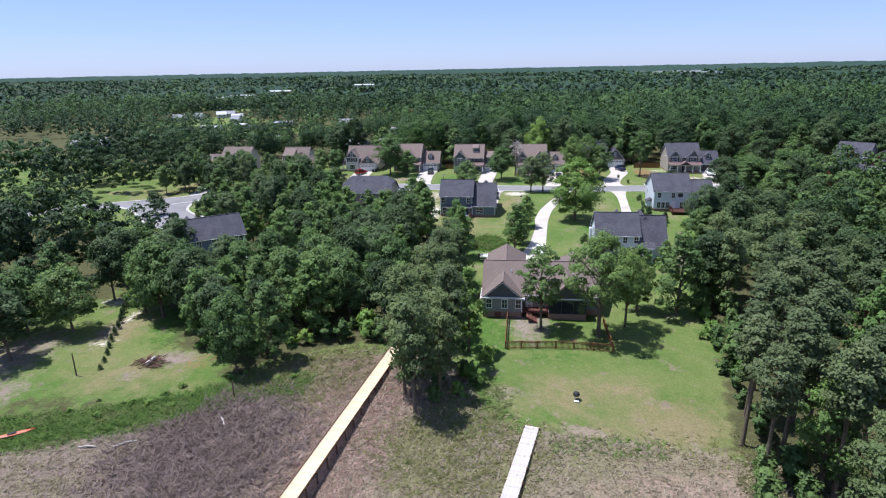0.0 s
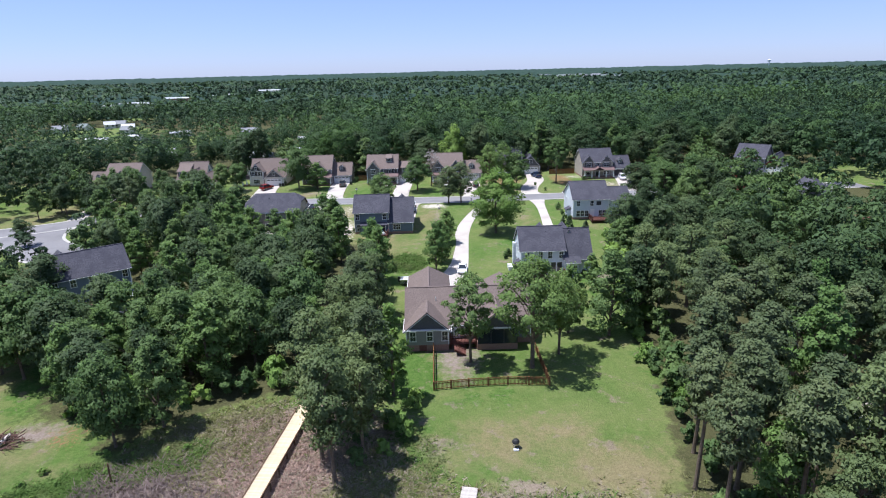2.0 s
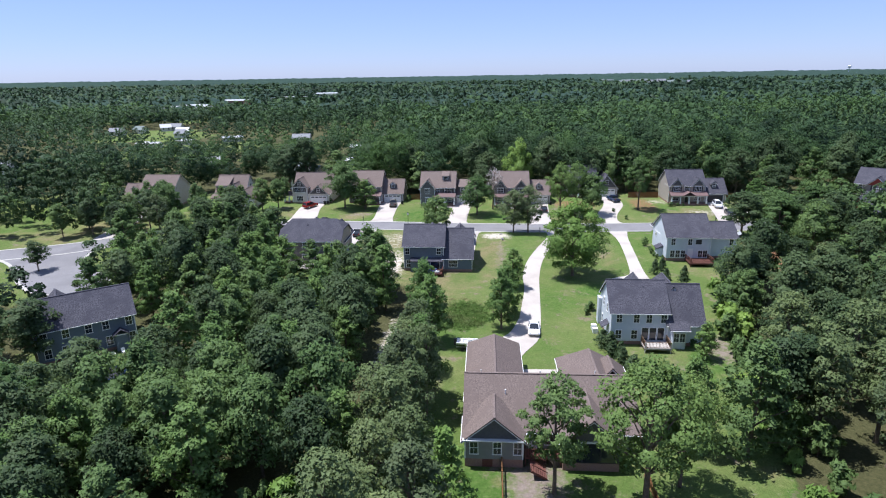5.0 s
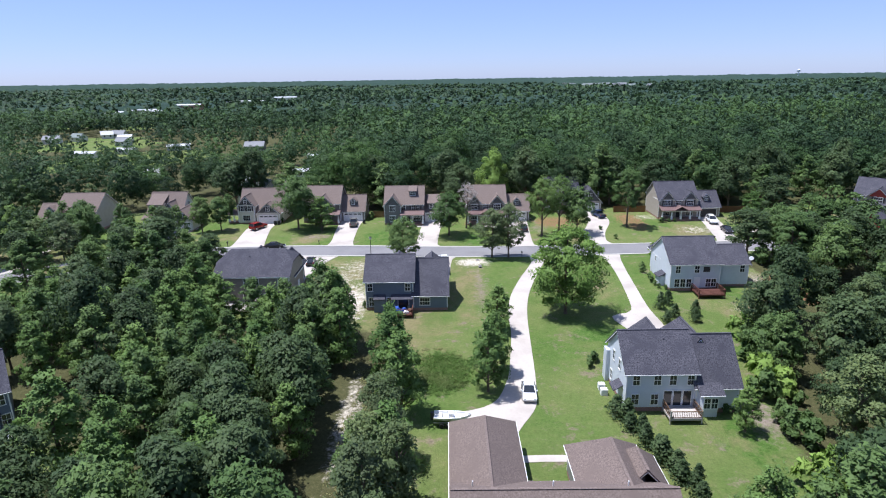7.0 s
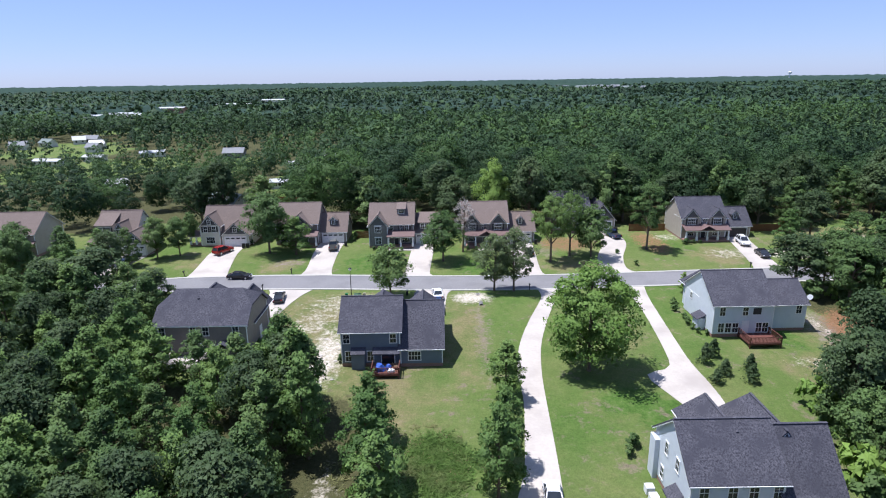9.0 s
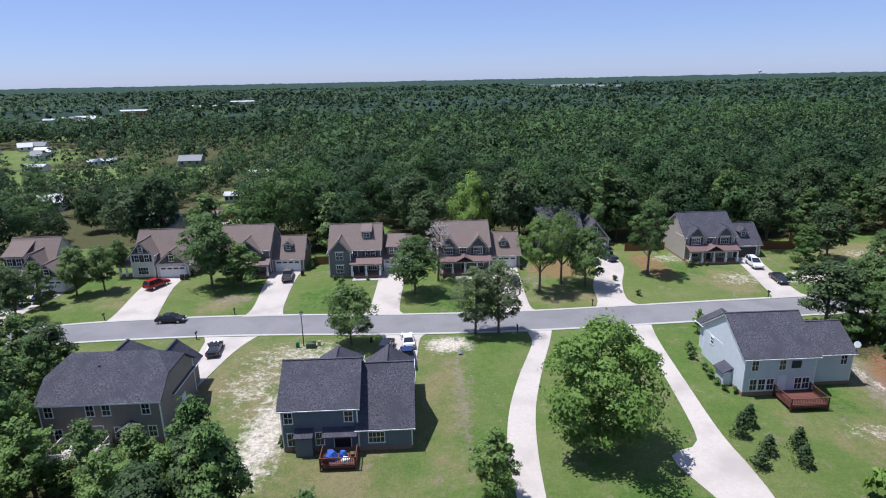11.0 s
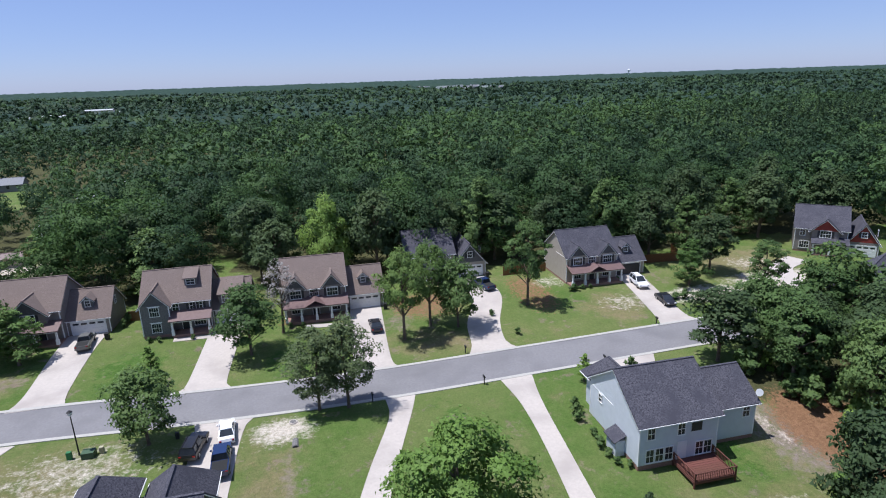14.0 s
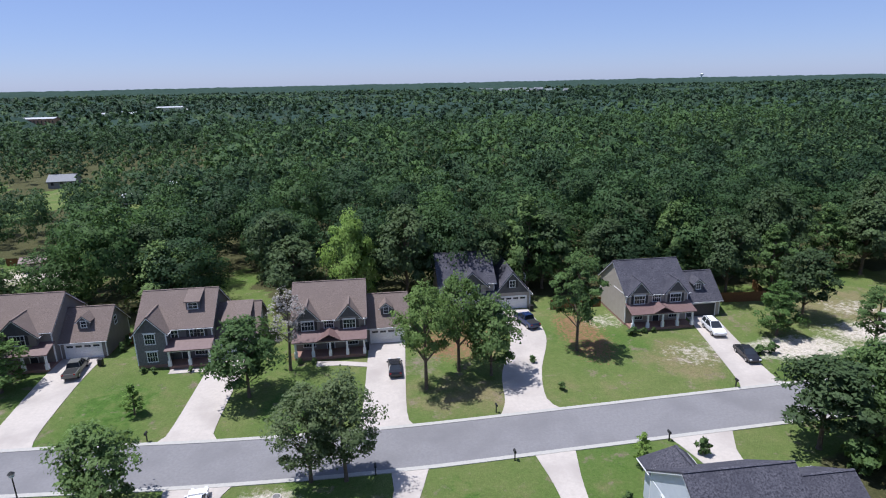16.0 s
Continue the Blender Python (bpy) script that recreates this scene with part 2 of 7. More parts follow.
def leaves(lobes, per, size, rng, up=0.25, loose=0.2, calm=0.2, dome=0.3):
    """Leaf sprays over ellipsoid lobes (x, y, z, rx, rz), as arrays of three-cornered sprays and their normals."""
    out, normals = [], []
    mid = np.array(lobes)[:, :3].mean(0)
    for x, y, z, rx, rz in lobes:
        d = rng.normal(size=(per, 3))
        d[:, 2] = np.where(d[:, 2] < -0.5, -d[:, 2], d[:, 2])
        d /= np.linalg.norm(d, axis=1)[:, None]
        rad = np.abs(0.86 + loose * rng.normal(size=(per, 1)))
        p = np.array([x, y, z]) + d * rad * np.array([rx, rx, rz])
        whole = p - mid
        whole /= np.linalg.norm(whole, axis=1)[:, None] + 1e-9
        nrm = 0.35 * d + 0.65 * whole + 0.55 * rng.normal(size=(per, 3)) + np.array([0, 0, up])
        nrm /= np.linalg.norm(nrm, axis=1)[:, None]
        a = np.cross(nrm, rng.normal(size=(per, 3)))
        a /= np.linalg.norm(a, axis=1)[:, None] + 1e-9
        b = np.cross(nrm, a)
        s = size * (0.6 + 0.8 * rng.random((per, 1)))
        t = s * (0.55 + 0.3 * rng.random((per, 1)))
        out.append(np.stack([p - a * s, p + a * s * 0.6 - b * t, p + a * s * 0.5 + b * t], 1))
        soft = (0.5 - 0.35 * calm) * nrm + 0.3 * d + dome * whole + np.array([0, 0, calm])
        normals.append(soft / (np.linalg.norm(soft, axis=1)[:, None] + 1e-9))
    out, normals = np.concatenate(out), np.concatenate(normals)
    face = np.cross(out[:, 1] - out[:, 0], out[:, 2] - out[:, 0])
    turn = (face * normals).sum(1) < 0
    out[turn] = out[turn][:, ::-1]
    return out, normals


# ---- ground ----
def smooth(a, lo, hi):
    t = np.clip((a - lo) / (hi - lo), 0, 1)
    return t * t * (3 - 2 * t)


def ground_material():
    m = bpy.data.materials.new("ground")
    m.use_nodes = True
    nt = m.node_tree
    N, L = nt.nodes, nt.links
    b = N["Principled BSDF"]
    b.inputs["Roughness"].default_value = 0.95
    b.inputs["Specular IOR Level"].default_value = 0.1
    tc = N.new("ShaderNodeTexCoord")

    def noise_tex(scale, detail=5, rough=0.6):
        n = N.new("ShaderNodeTexNoise")
        n.inputs["Scale"].default_value, n.inputs["Detail"].default_value, n.inputs["Roughness"].default_value = scale, detail, rough
        L.new(tc.outputs["Object"], n.inputs["Vector"])
        return n.outputs["Fac"]

    def ramp(fac, *stops):
        r = N.new("ShaderNodeValToRGB")
        e = r.color_ramp.elements
        while len(e) < len(stops):
            e.new(0.5)
        for k, (pos, col) in enumerate(stops):
            e[k].position, e[k].color = pos, (*col, 1)
        L.new(fac, r.inputs["Fac"])
        return r.outputs["Color"]

    def mix(fac, a, c):
        x = N.new("ShaderNodeMix")
        x.data_type = "RGBA"
        L.new(fac, x.inputs[0])
        L.new(a, x.inputs[6])
        L.new(c, x.inputs[7])
        return x.outputs[2]

    def attr(name):
        a = N.new("ShaderNodeAttribute")
        a.attribute_name = name
        return a.outputs["Fac"]

    def mask(name, n, hard=4.0):
        """An edge broken up by noise."""
        s = N.new("ShaderNodeMath")
        s.operation = "MULTIPLY_ADD"
        L.new(n, s.inputs[0])
        s.inputs[1].default_value = 2.2
        s.inputs[2].default_value = -1.1
        a = N.new("ShaderNodeMath")
        a.operation = "ADD"
        L.new(attr(name), a.inputs[0])
        L.new(s.outputs[0], a.inputs[1])
        r = N.new("ShaderNodeMapRange")
        r.inputs[1].default_value, r.inputs[2].default_value = 0.5 - 0.5 / hard, 0.5 + 0.5 / hard
        L.new(a.outputs[0], r.inputs[0])
        return r.outputs[0]

    def blend(a, c, amount):
        x = N.new("ShaderNodeMix")
        x.data_type = "RGBA"
        x.inputs[0].default_value = amount
        L.new(a, x.inputs[6])
        L.new(c, x.inputs[7])
        return x.outputs[2]

    fine, mid, big = noise_tex(2.2, 8, 0.75), noise_tex(0.35, 6, 0.7), noise_tex(0.06, 4)
    patch, clump = noise_tex(0.16, 9, 0.72), noise_tex(0.9, 7, 0.75)
    grass = ramp(patch, (0.34, (0.050, 0.100, 0.019)), (0.46, (0.078, 0.130, 0.029)), (0.56, (0.112, 0.148, 0.043)), (0.66, (0.155, 0.155, 0.067)), (0.74, (0.145, 0.118, 0.065)))
    grass = blend(grass, ramp(clump, (0.34, (0.050, 0.090, 0.019)), (0.52, (0.098, 0.132, 0.038)), (0.70, (0.175, 0.168, 0.078))), 0.38)
    grass = blend(grass, ramp(big, (0.38, (0.100, 0.170, 0.038)), (0.62, (0.200, 0.215, 0.082))), 0.4)
    lush = ramp(clump, (0.3, (0.045, 0.096, 0.018)), (0.5, (0.075, 0.138, 0.028)), (0.7, (0.118, 0.174, 0.048)))
    dry = mix(clump, ramp(patch, (0.36, (0.11, 0.125, 0.045)), (0.5, (0.185, 0.170, 0.078)), (0.64, (0.235, 0.185, 0.108))), ramp(fine, (0.3, (0.12, 0.125, 0.05)), (0.7, (0.23, 0.205, 0.10))))
    marsh = mix(clump, ramp(mid, (0.34, (0.19, 0.162, 0.104)), (0.52, (0.245, 0.20, 0.142)), (0.66, (0.33, 0.265, 0.208))), ramp(fine, (0.3, (0.15, 0.125, 0.085)), (0.7, (0.30, 0.25, 0.195))))
    pink = mix(clump, ramp(fine, (0.3, (0.21, 0.135, 0.11)), (0.7, (0.41, 0.295, 0.245))), ramp(mid, (0.3, (0.18, 0.115, 0.095)), (0.7, (0.36, 0.26, 0.215))))
    gtan = mix(clump, ramp(fine, (0.3, (0.105, 0.115, 0.042)), (0.7, (0.235, 0.215, 0.11))), ramp(mid, (0.3, (0.10, 0.125, 0.04)), (0.7, (0.22, 0.19, 0.115))))
    brush = mix(clump, ramp(fine, (0.3, (0.085, 0.062, 0.056)), (0.7, (0.25, 0.195, 0.172))), ramp(mid, (0.3, (0.10, 0.072, 0.064)), (0.7, (0.21, 0.16, 0.14))))
    bare = mix(clump, ramp(fine, (0.3, (0.16, 0.115, 0.085)), (0.7, (0.27, 0.215, 0.175))), ramp(patch, (0.35, (0.20, 0.15, 0.12)), (0.65, (0.29, 0.25, 0.225))))
    sand = ramp(fine, (0.35, (0.40, 0.345, 0.275)), (0.65, (0.64, 0.58, 0.50)))
    straw = ramp(fine, (0.3, (0.16, 0.085, 0.045)), (0.7, (0.28, 0.16, 0.09)))
    forest = ramp(fine, (0.3, (0.05, 0.055, 0.022)), (0.7, (0.10, 0.095, 0.045)))
    c = grass
    c = mix(mask("lush", mid), c, lush)
    c = mix(mask("dry", patch, 1.6), c, dry)
    c = mix(mask("bare", clump, 1.8), c, bare)
    c = mix(mask("marsh", mid, 3), c, marsh)
    c = mix(mask("gtan", mid, 1.5), c, gtan)
    c = mix(mask("pink", mid, 1.5), c, pink)
    c = mix(mask("brush", mid, 1.5), c, brush)
    c = mix(mask("forest", mid, 3), c, forest)
    c = mix(mask("straw", fine, 3), c, straw)
    speck = N.new("ShaderNodeMix")
    speck.data_type = "FLOAT"
    speck.inputs[0].default_value = 0.35
    L.new(clump, speck.inputs[2])
    L.new(fine, speck.inputs[3])
    c = mix(mask("sand", speck.outputs[0], 2.6), c, sand)
    blade = N.new("ShaderNodeMapRange")
    blade.inputs[1].default_value, blade.inputs[2].default_value, blade.inputs[3].default_value, blade.inputs[4].default_value = 0.3, 0.7, 0.62, 1.38
    L.new(noise_tex(3.2, 9, 0.88), blade.inputs[0])
    hs = N.new("ShaderNodeHueSaturation")
    L.new(c, hs.inputs["Color"])
    L.new(blade.outputs[0], hs.inputs["Value"])
    c = hs.outputs["Color"]
    L.new(c, b.inputs["Base Color"])
    bp = N.new("ShaderNodeBump")
    bp.inputs["Strength"].default_value, bp.inputs["Distance"].default_value = 0.8, 0.22
    L.new(noise_tex(5, 6, 0.8), bp.inputs["Height"])
    L.new(bp.outputs["Normal"], b.inputs["Normal"])
    return m


def blob(X, Y, x, y, rx, ry, soft=0.5):
    return 1 - smooth(np.hypot((X - x) / rx, (Y - y) / ry), 1 - soft, 1 + soft)


def glades(X, Y):
    """Clearings in the woods: gardens, sheds and fields."""
    g = np.zeros(np.shape(X), bool)
    for x, y, rx, ry in ((-56, 141, 12, 9), (-43, 124, 6, 15), (-5, 114, 5, 9), (-10, 128, 4.5, 9), (112, 98, 16, 16), (-190, 134, 16, 20), (-75, 112, 14, 9), (-57, 118, 9, 9), (10, 139, 5, 3),
                         (-168, 226, 30, 34), (-140, 240, 20, 32), (-96, 232, 13, 34), (-108, 205, 7, 16), (-57, 196, 8, 30), (-47, 216, 7, 32), (-52, 162, 6, 14), (-62, 150, 5, 9), (-226, 312, 30, 44), (-190, 292, 16, 30), (-252, 520, 24, 110), (-318, 520, 40, 80), (-290, 610, 40, 56), (-262, 740, 40, 95), (-228, 790, 34, 80), (860, 850, 110, 75)):
        g |= np.hypot((X - x) / rx, (Y - y) / ry) < 1
    return g


def build_ground():
    near = np.arange(-140, 160.1, 1.6)
    gx = np.concatenate([[-4500, -2500, -1200, -700, -520], np.arange(-480, -141, 14), near, [180, 250, 400, 700, 1200, 2500, 4500]])
    gy = np.concatenate([[-3000, -1200, -500, -250, -160], np.arange(-130, 130.1, 1.6), np.arange(142, 420, 9), [450, 500, 560, 620, 680, 740, 800, 860, 920, 1000, 1500, 3000, 4900]])
    X, Y = np.meshgrid(gx, gy)
    Z = np.interp(Y, [-400, -75, -60, -50, -30, 10, 40, 60, 75, 95, 400], [-4.2, -3.8, -3.3, -2.8, -2.1, -2.1, -1.1, 0, 0, 0.8, 0.8])
    me = grid_mesh("ground", np.stack([X, Y, Z], -1), ground_material())
    wob = 2.5 * np.sin(X * 0.21 + 1) * np.cos(Y * 0.17) + 1.5 * np.sin(X * 0.5 + Y * 0.33)
    Zn = {}
    shore = np.interp(X, [-140, -60, -46, -34, -28, -18, -6, 0, 3, 9, 30, 40, 160], [-80, -68, -61, -55, -44, -38, -36, -42, -50, -54, -56, -62, -70])
    Zn["marsh"] = smooth(shore - Y + wob * 0.5, -2.5, 2.5)
    def blobs(*spots, soft=0.5):
        return np.maximum.reduce([k * blob(X, Y, x, y, rx, ry, soft) for x, y, rx, ry, k in spots])
    Zn["lush"] = blobs((-36, -53, 14, 5, 1), (-50, -28, 7, 8, 0.75), (-46, -36, 5, 4, 0.6), (1.5, -48, 4.5, 6, 1), (0, 16.4, 4, 5.5, 1.1), (40, -30, 7, 12, 0.7), (26, 28, 5, 3, 1), (2.5, -31, 4, 7, 1),
                       (30, 25, 5, 4, 1), (17, -55.5, 9, 2, 0.8), (8, 80, 5, 6, 0.7), (-15, 83, 6, 6, 0.7), (26, 55, 3, 10, 0.6), (36, 0, 4, 8, 0.6), (55, 45, 5, 5, 0.6), (12, -36, 9, 4, 0.5), soft=0.8)
    Zn["dry"] = blobs((14, -46, 10, 4, 0.75), (25, -51, 8, 5, 0.85), (-7, 36, 9, 14, 0.8), (-20, 55, 8, 10, 0.9), (63, 84, 6, 5, 1), (98, 96, 12, 8, 0.9), (29, 80, 6, 5, 0.8), (-46, -48, 9, 5, 0.7), (-56, -34, 4, 8, 0.7), (66, 40, 9, 8, 0.6),
                      (-52, 85, 5, 5, 0.7), (-33, 82, 5, 4, 0.75), (-95, 70, 12, 8, 0.8), (-100, 60, 20, 6, 0.8), (5, 50, 3, 14, 0.75), (54, 36, 6, 4, 0.7), (-40, 60, 8, 6, 0.6), (30, 46, 3, 8, 0.55), soft=0.9)
    Zn["bare"] = blobs((9, -27, 3, 6, 0.75), (-61, -52, 4, 4, 0.6), (-48.6, -58, 1.9, 2.6, 0.95), (-45.6, -46.6, 1.5, 1.5, 0.6), (-41.5, -41.5, 3.4, 2, 0.8), (-57, -34, 1.6, 6, 0.6), (7.6, 46, 0.8, 12, 0.62), (7.5, 50, 1.4, 8, 0.4), (39.5, 5, 2.5, 5, 0.7),
                       (62, 46, 3, 8, 0.75), (-12, 6, 2, 12, 0.6), (-32, 83, 4, 2, 0.6), (-66, -42, 5, 7, 0.7), (6, -46.5, 3, 2, 0.45), (24, 88, 3, 3, 0.5), soft=0.9)
    Zn["sand"] = blobs((-16.4, 41, 2.8, 9, 0.72), (6.4, 61.8, 3.6, 2.6, 0.8), (-15, 60, 9, 5, 0.46), (-20, 52, 5, 8, 0.42), (64, 85, 6, 3.5, 0.45), (-11.5, 5, 1.5, 12, 0.6), (56, -43, 4, 4, 0.8), (61, 49, 0.9, 6, 0.62), (80, 84.5, 8, 3.4, 0.85), (97, 87, 10, 4, 0.8), (98, 96, 6, 4, 0.45),
                       (55, 98, 4, 3, 0.5), (-62, -23, 5, 2, 0.62), (-57, -29, 1.2, 3, 0.6), (-55.5, -38, 2, 2, 0.5), (-47.4, -24, 0.9, 3, 0.62), (-55, 140, 11, 7, 0.75), (-45, 128, 5, 9, 0.45), (-35, 60, 5, 3, 0.6), (-48, -58.6, 1, 1.4, 0.5), (54, 37, 4, 2, 0.42), soft=0.9)
    Zn["straw"] = blobs((68, 46, 6, 8, 0.9), (10, 93, 5, 1.8, 0.8), (50, 94, 4, 10, 0.6), (30, 94, 7, 6, 0.6), (-38, -42, 3, 3, 0.4))
    dock_x = -10.2 + (Y + 35.5) * 0.126
    Zn["pink"] = smooth(6 - np.abs(X - dock_x), -2.5, 3) * smooth(-43 - Y, -2, 4) * smooth(Y + 84, -6, 6) * 0.95
    Zn["pink"] = np.maximum(Zn["pink"], blobs((26, -62, 10, 4, 0.55), (14, -66, 8, 4, 0.4), (-12.6, -40, 2.2, 2.4, 0.95), soft=0.9)) * Zn["marsh"]
    Zn["gtan"] = blobs((-20, -43, 8, 8, 0.95), (-1, -58, 8, 7, 0.85), (6, -66, 8, 5, 0.6), (16, -59, 10, 4, 0.7), soft=0.9) * Zn["marsh"]
    Zn["brush"] = blobs((-25, -59, 6, 8, 1), (-23, -52.5, 4, 3, 1), (-39, -66, 11, 5, 0.8), soft=0.9) * Zn["marsh"]
    wood_l = smooth(-Y + np.interp(X, [-140, -62, -12, -5, 0], [20, 38, 30, 20, 10]), -3, 3) * smooth(Y - shore - 2, -2, 3) * smooth(-6 - X, -3, 3)
    clear_l = np.maximum.reduce([blob(X, Y, -56, -8, 13, 14), blob(X, Y, -60, -38, 16, 18), blob(X, Y, -44, -46, 12, 8), blob(X, Y, -90, 40, 25, 20)])
    wood_r = smooth(X - np.interp(Y, [-90, -55, -35, -20, 0, 20, 45, 60, 62, 75], [24, 30, 35, 36, 40, 46, 66, 62, 68, 90]), -2, 3) * smooth(72 - Y, -2, 2)
    wood_n = smooth(Y - 110, -3, 3) * ~glades(X, Y)
    Zn["forest"] = np.maximum.reduce([wood_l * (1 - clear_l), wood_r, wood_n])
    for k, v in Zn.items():
        at = me.attributes.new(k, "FLOAT", "POINT")
        at.data.foreach_set("value", v.astype(np.float32).ravel())
    tagged(new("ground", me), "mown green lawns, dry marsh grass and woodland floor", "ground", kind="structure")


build_ground()


def lane(name, left, right, material, lift, label, category, kind="structure", step=1.5, edge=None):
    """A paved strip laid on the ground between two edge lines."""
    def resample(p, n):
        p = np.array(p, float)
        s = np.concatenate([[0], np.cumsum(np.hypot(*np.diff(p, axis=0).T))])
        t = np.linspace(0, s[-1], n)
        return np.stack([np.interp(t, s, p[:, 0]), np.interp(t, s, p[:, 1])], 1)
    n = max(2, int(np.hypot(*np.diff(np.array(left, float), axis=0).T).sum() / step))
    A, B = resample(left, n), resample(right, n)
    bm = bmesh.new()
    rows = []
    for a, b in zip(A, B):
        za, zb = terrain(*a) + lift, terrain(*b) + lift
        rows.append([bm.verts.new(p) for p in ((*a, za - 0.35), (*a, za), (*b, zb), (*b, zb - 0.35))])
    for r, s in zip(rows, rows[1:]):
        for k in range(3):
            bm.faces.new([r[k], r[k + 1], s[k + 1], s[k]])
    bm.faces.new(rows[0])
    bm.faces.new(rows[-1][::-1])
    return tagged(part(name, bm, material, label=label), category=category, kind=kind)


def curve(pts, n=8):
    """Catmull-Rom through the points."""
    P = [np.array(p, float) for p in pts]
    P = [2 * P[0] - P[1]] + P + [2 * P[-1] - P[-2]]
    out = []
    for a, b, c, d in zip(P, P[1:], P[2:], P[3:]):
        for k in range(n):
            t = k / n
            out.append(0.5 * (2 * b + (c - a) * t + (2 * a - 5 * b + 4 * c - d) * t * t + (3 * b - a - 3 * c + d) * t ** 3))
    return [tuple(p) for p in out] + [tuple(P[-2])]


def offset(pts, w):
    P = np.array(pts)
    d = np.gradient(P, axis=0)
    d /= np.hypot(d[:, 0], d[:, 1])[:, None]
    return [tuple(p) for p in P + w * np.stack([-d[:, 1], d[:, 0]], 1)]


# the street: north side first
street = curve([(-150, 30), (-126, 40), (-108, 46.6), (-96, 51.2), (-85, 58.4), (-72, 66), (-58, 70.6), (-40, 71.9), (-22, 71.6), (0, 70.0), (20, 69.6), (40, 70.4), (60, 71.3), (90, 72.5), (140, 75)])
lane("road", offset(street, 3.75), offset(street, -3.75), M["asphalt"], 0.03, "light grey asphalt street with pale concrete kerbs", "road")
for s in (1, -1):
    lane("kerb", offset(street, s * 3.72), offset(street, s * 4.3), M["kerb"], 0.09, "pale concrete kerb and gutter along the street", "kerb")
# the turning place that opens from the street's bend
TURNING = curve([(-88.6, 52.5), (-88.9, 47.5), (-87.0, 42.0), (-82.5, 37.6), (-77.0, 34.2), (-73.6, 30.4), (-74.2, 25.6), (-78.6, 22.6), (-85.0, 23.4), (-92.0, 28.0), (-98.0, 34.0), (-103.5, 39.5), (-110.0, 43.2)], 4)
bm = bmesh.new()
slab(bm, [(x, y, terrain(x, y) + 0.04) for x, y in TURNING], 0.4)
tagged(part("road", bm, M["asphalt"], label="wide asphalt turning place with a pale kerb"), category="road", kind="structure")
lane("kerb", TURNING, offset(TURNING, -0.75), M["kerb"], 0.10, "pale concrete kerb round the turning place", "kerb", step=1.0)

DRIVES = [
    ([(19.0, 65.6), (18.9, 61), (15.4, 52), (12.8, 44), (11.4, 36), (11.3, 29), (10.2, 20), (9.4, 15), (7.2, 9.0), (3.5, 6.8), (-0.5, 6.2)],
     [(23.0, 65.6), (21.6, 61), (18.6, 52.5), (16.1, 44), (14.8, 36), (14.2, 29), (13.6, 20), (13.0, 12.5), (12.2, 7.5), (9.8, 3.0), (8.2, -0.5)]),
    ([(34.6, 66.0), (35.2, 60), (35.0, 52), (33.8, 40), (32.6, 36.3), (29.4, 35.0), (29.1, 33.0)],
     [(39.2, 66.2), (38.0, 60), (37.2, 50), (36.4, 38), (36.6, 32), (36.2, 26), (33.0, 22)]),
    ([(-4.0, 66.2), (-3.6, 63), (-3.5, 50)], [(3.0, 65.9), (1.9, 63), (1.2, 50)]),
    ([(-32.0, 67.6), (-31.2, 65), (-30.5, 52)], [(-23.6, 67.2), (-25.4, 63), (-28.0, 52)]),
    ([(50.4, 66.7), (51.6, 62), (52.5, 56)], [(58.2, 67.2), (56.0, 62), (57.4, 56)]),
    ([(-7.6, 74.6), (-6.6, 77), (-5.6, 96)], [(-0.6, 74.2), (-1.4, 77), (-0.4, 96)]),
    ([(15.0, 73.2), (15.9, 77), (16.9, 96)], [(22.2, 73.4), (21.4, 77), (22.4, 96)]),
    ([(32.4, 73.8), (33.8, 77), (35.0, 84), (38.6, 94), (39.0, 105)], [(40.6, 74.2), (39.2, 77), (40.6, 84), (44.2, 94), (44.2, 105)]),
    ([(64.6, 75.2), (65.8, 79), (69.0, 97)], [(71.6, 75.6), (70.9, 79), (73.6, 97)]),
    ([(-28.2, 75.4), (-27.4, 79), (-28.0, 90), (-28.0, 98)], [(-21.2, 75.4), (-22.0, 79), (-22.4, 90), (-22.0, 98)]),
    ([(-51.2, 75.2), (-51.0, 79), (-51.8, 90), (-51.2, 96)], [(-42.8, 75.6), (-43.6, 79), (-45.4, 90), (-45.2, 96)]),
    ([(-74.0, 70), (-73.5, 78), (-71, 92)], [(-68.0, 72), (-68.0, 78), (-65, 92)]),
    ([(-95.0, 56), (-97, 70), (-100, 95)], [(-91.0, 58.6), (-93, 70), (-96, 95)]),
    ([(95, 76.8), (96, 82), (99, 92), (108, 97)], [(100, 77), (100.5, 82), (103, 90), (110, 93)]),
]
for i, (a, b) in enumerate(DRIVES):
    lane("driveway", curve(a, 5), curve(b, 5), M["concrete"], 0.055 + 0.001 * i, "pale concrete driveway from the street to a house", "driveway")
lane("footpath", [(9.0, -2.4), (13, -2.2), (16, -2.6)], [(9.0, -3.6), (13, -3.4), (16, -3.8)], M["concrete"], 0.05, "pale concrete footpath between the wings", "path")
for a, b in (([(-11, 91.8), (-8, 91.8), (-5.4, 91.6)], [(-11, 90.6), (-8, 90.6), (-5.4, 90.4)]), ([(9.4, 91), (13, 90.6), (16.6, 89.6)], [(9.4, 89.6), (13, 89.4), (16.6, 88.4)])):
    lane("footpath", a, b, M["concrete"], 0.07, "pale concrete footpath from the driveway to a porch", "path", step=0.6)


# ---- houses ----
TURN = {"S": 0, "E": 90, "N": 180, "W": -90}
CACHE = {}


def at_face(face, x, y, z):
    return pose(x, y, z, 0, 0, TURN[face])


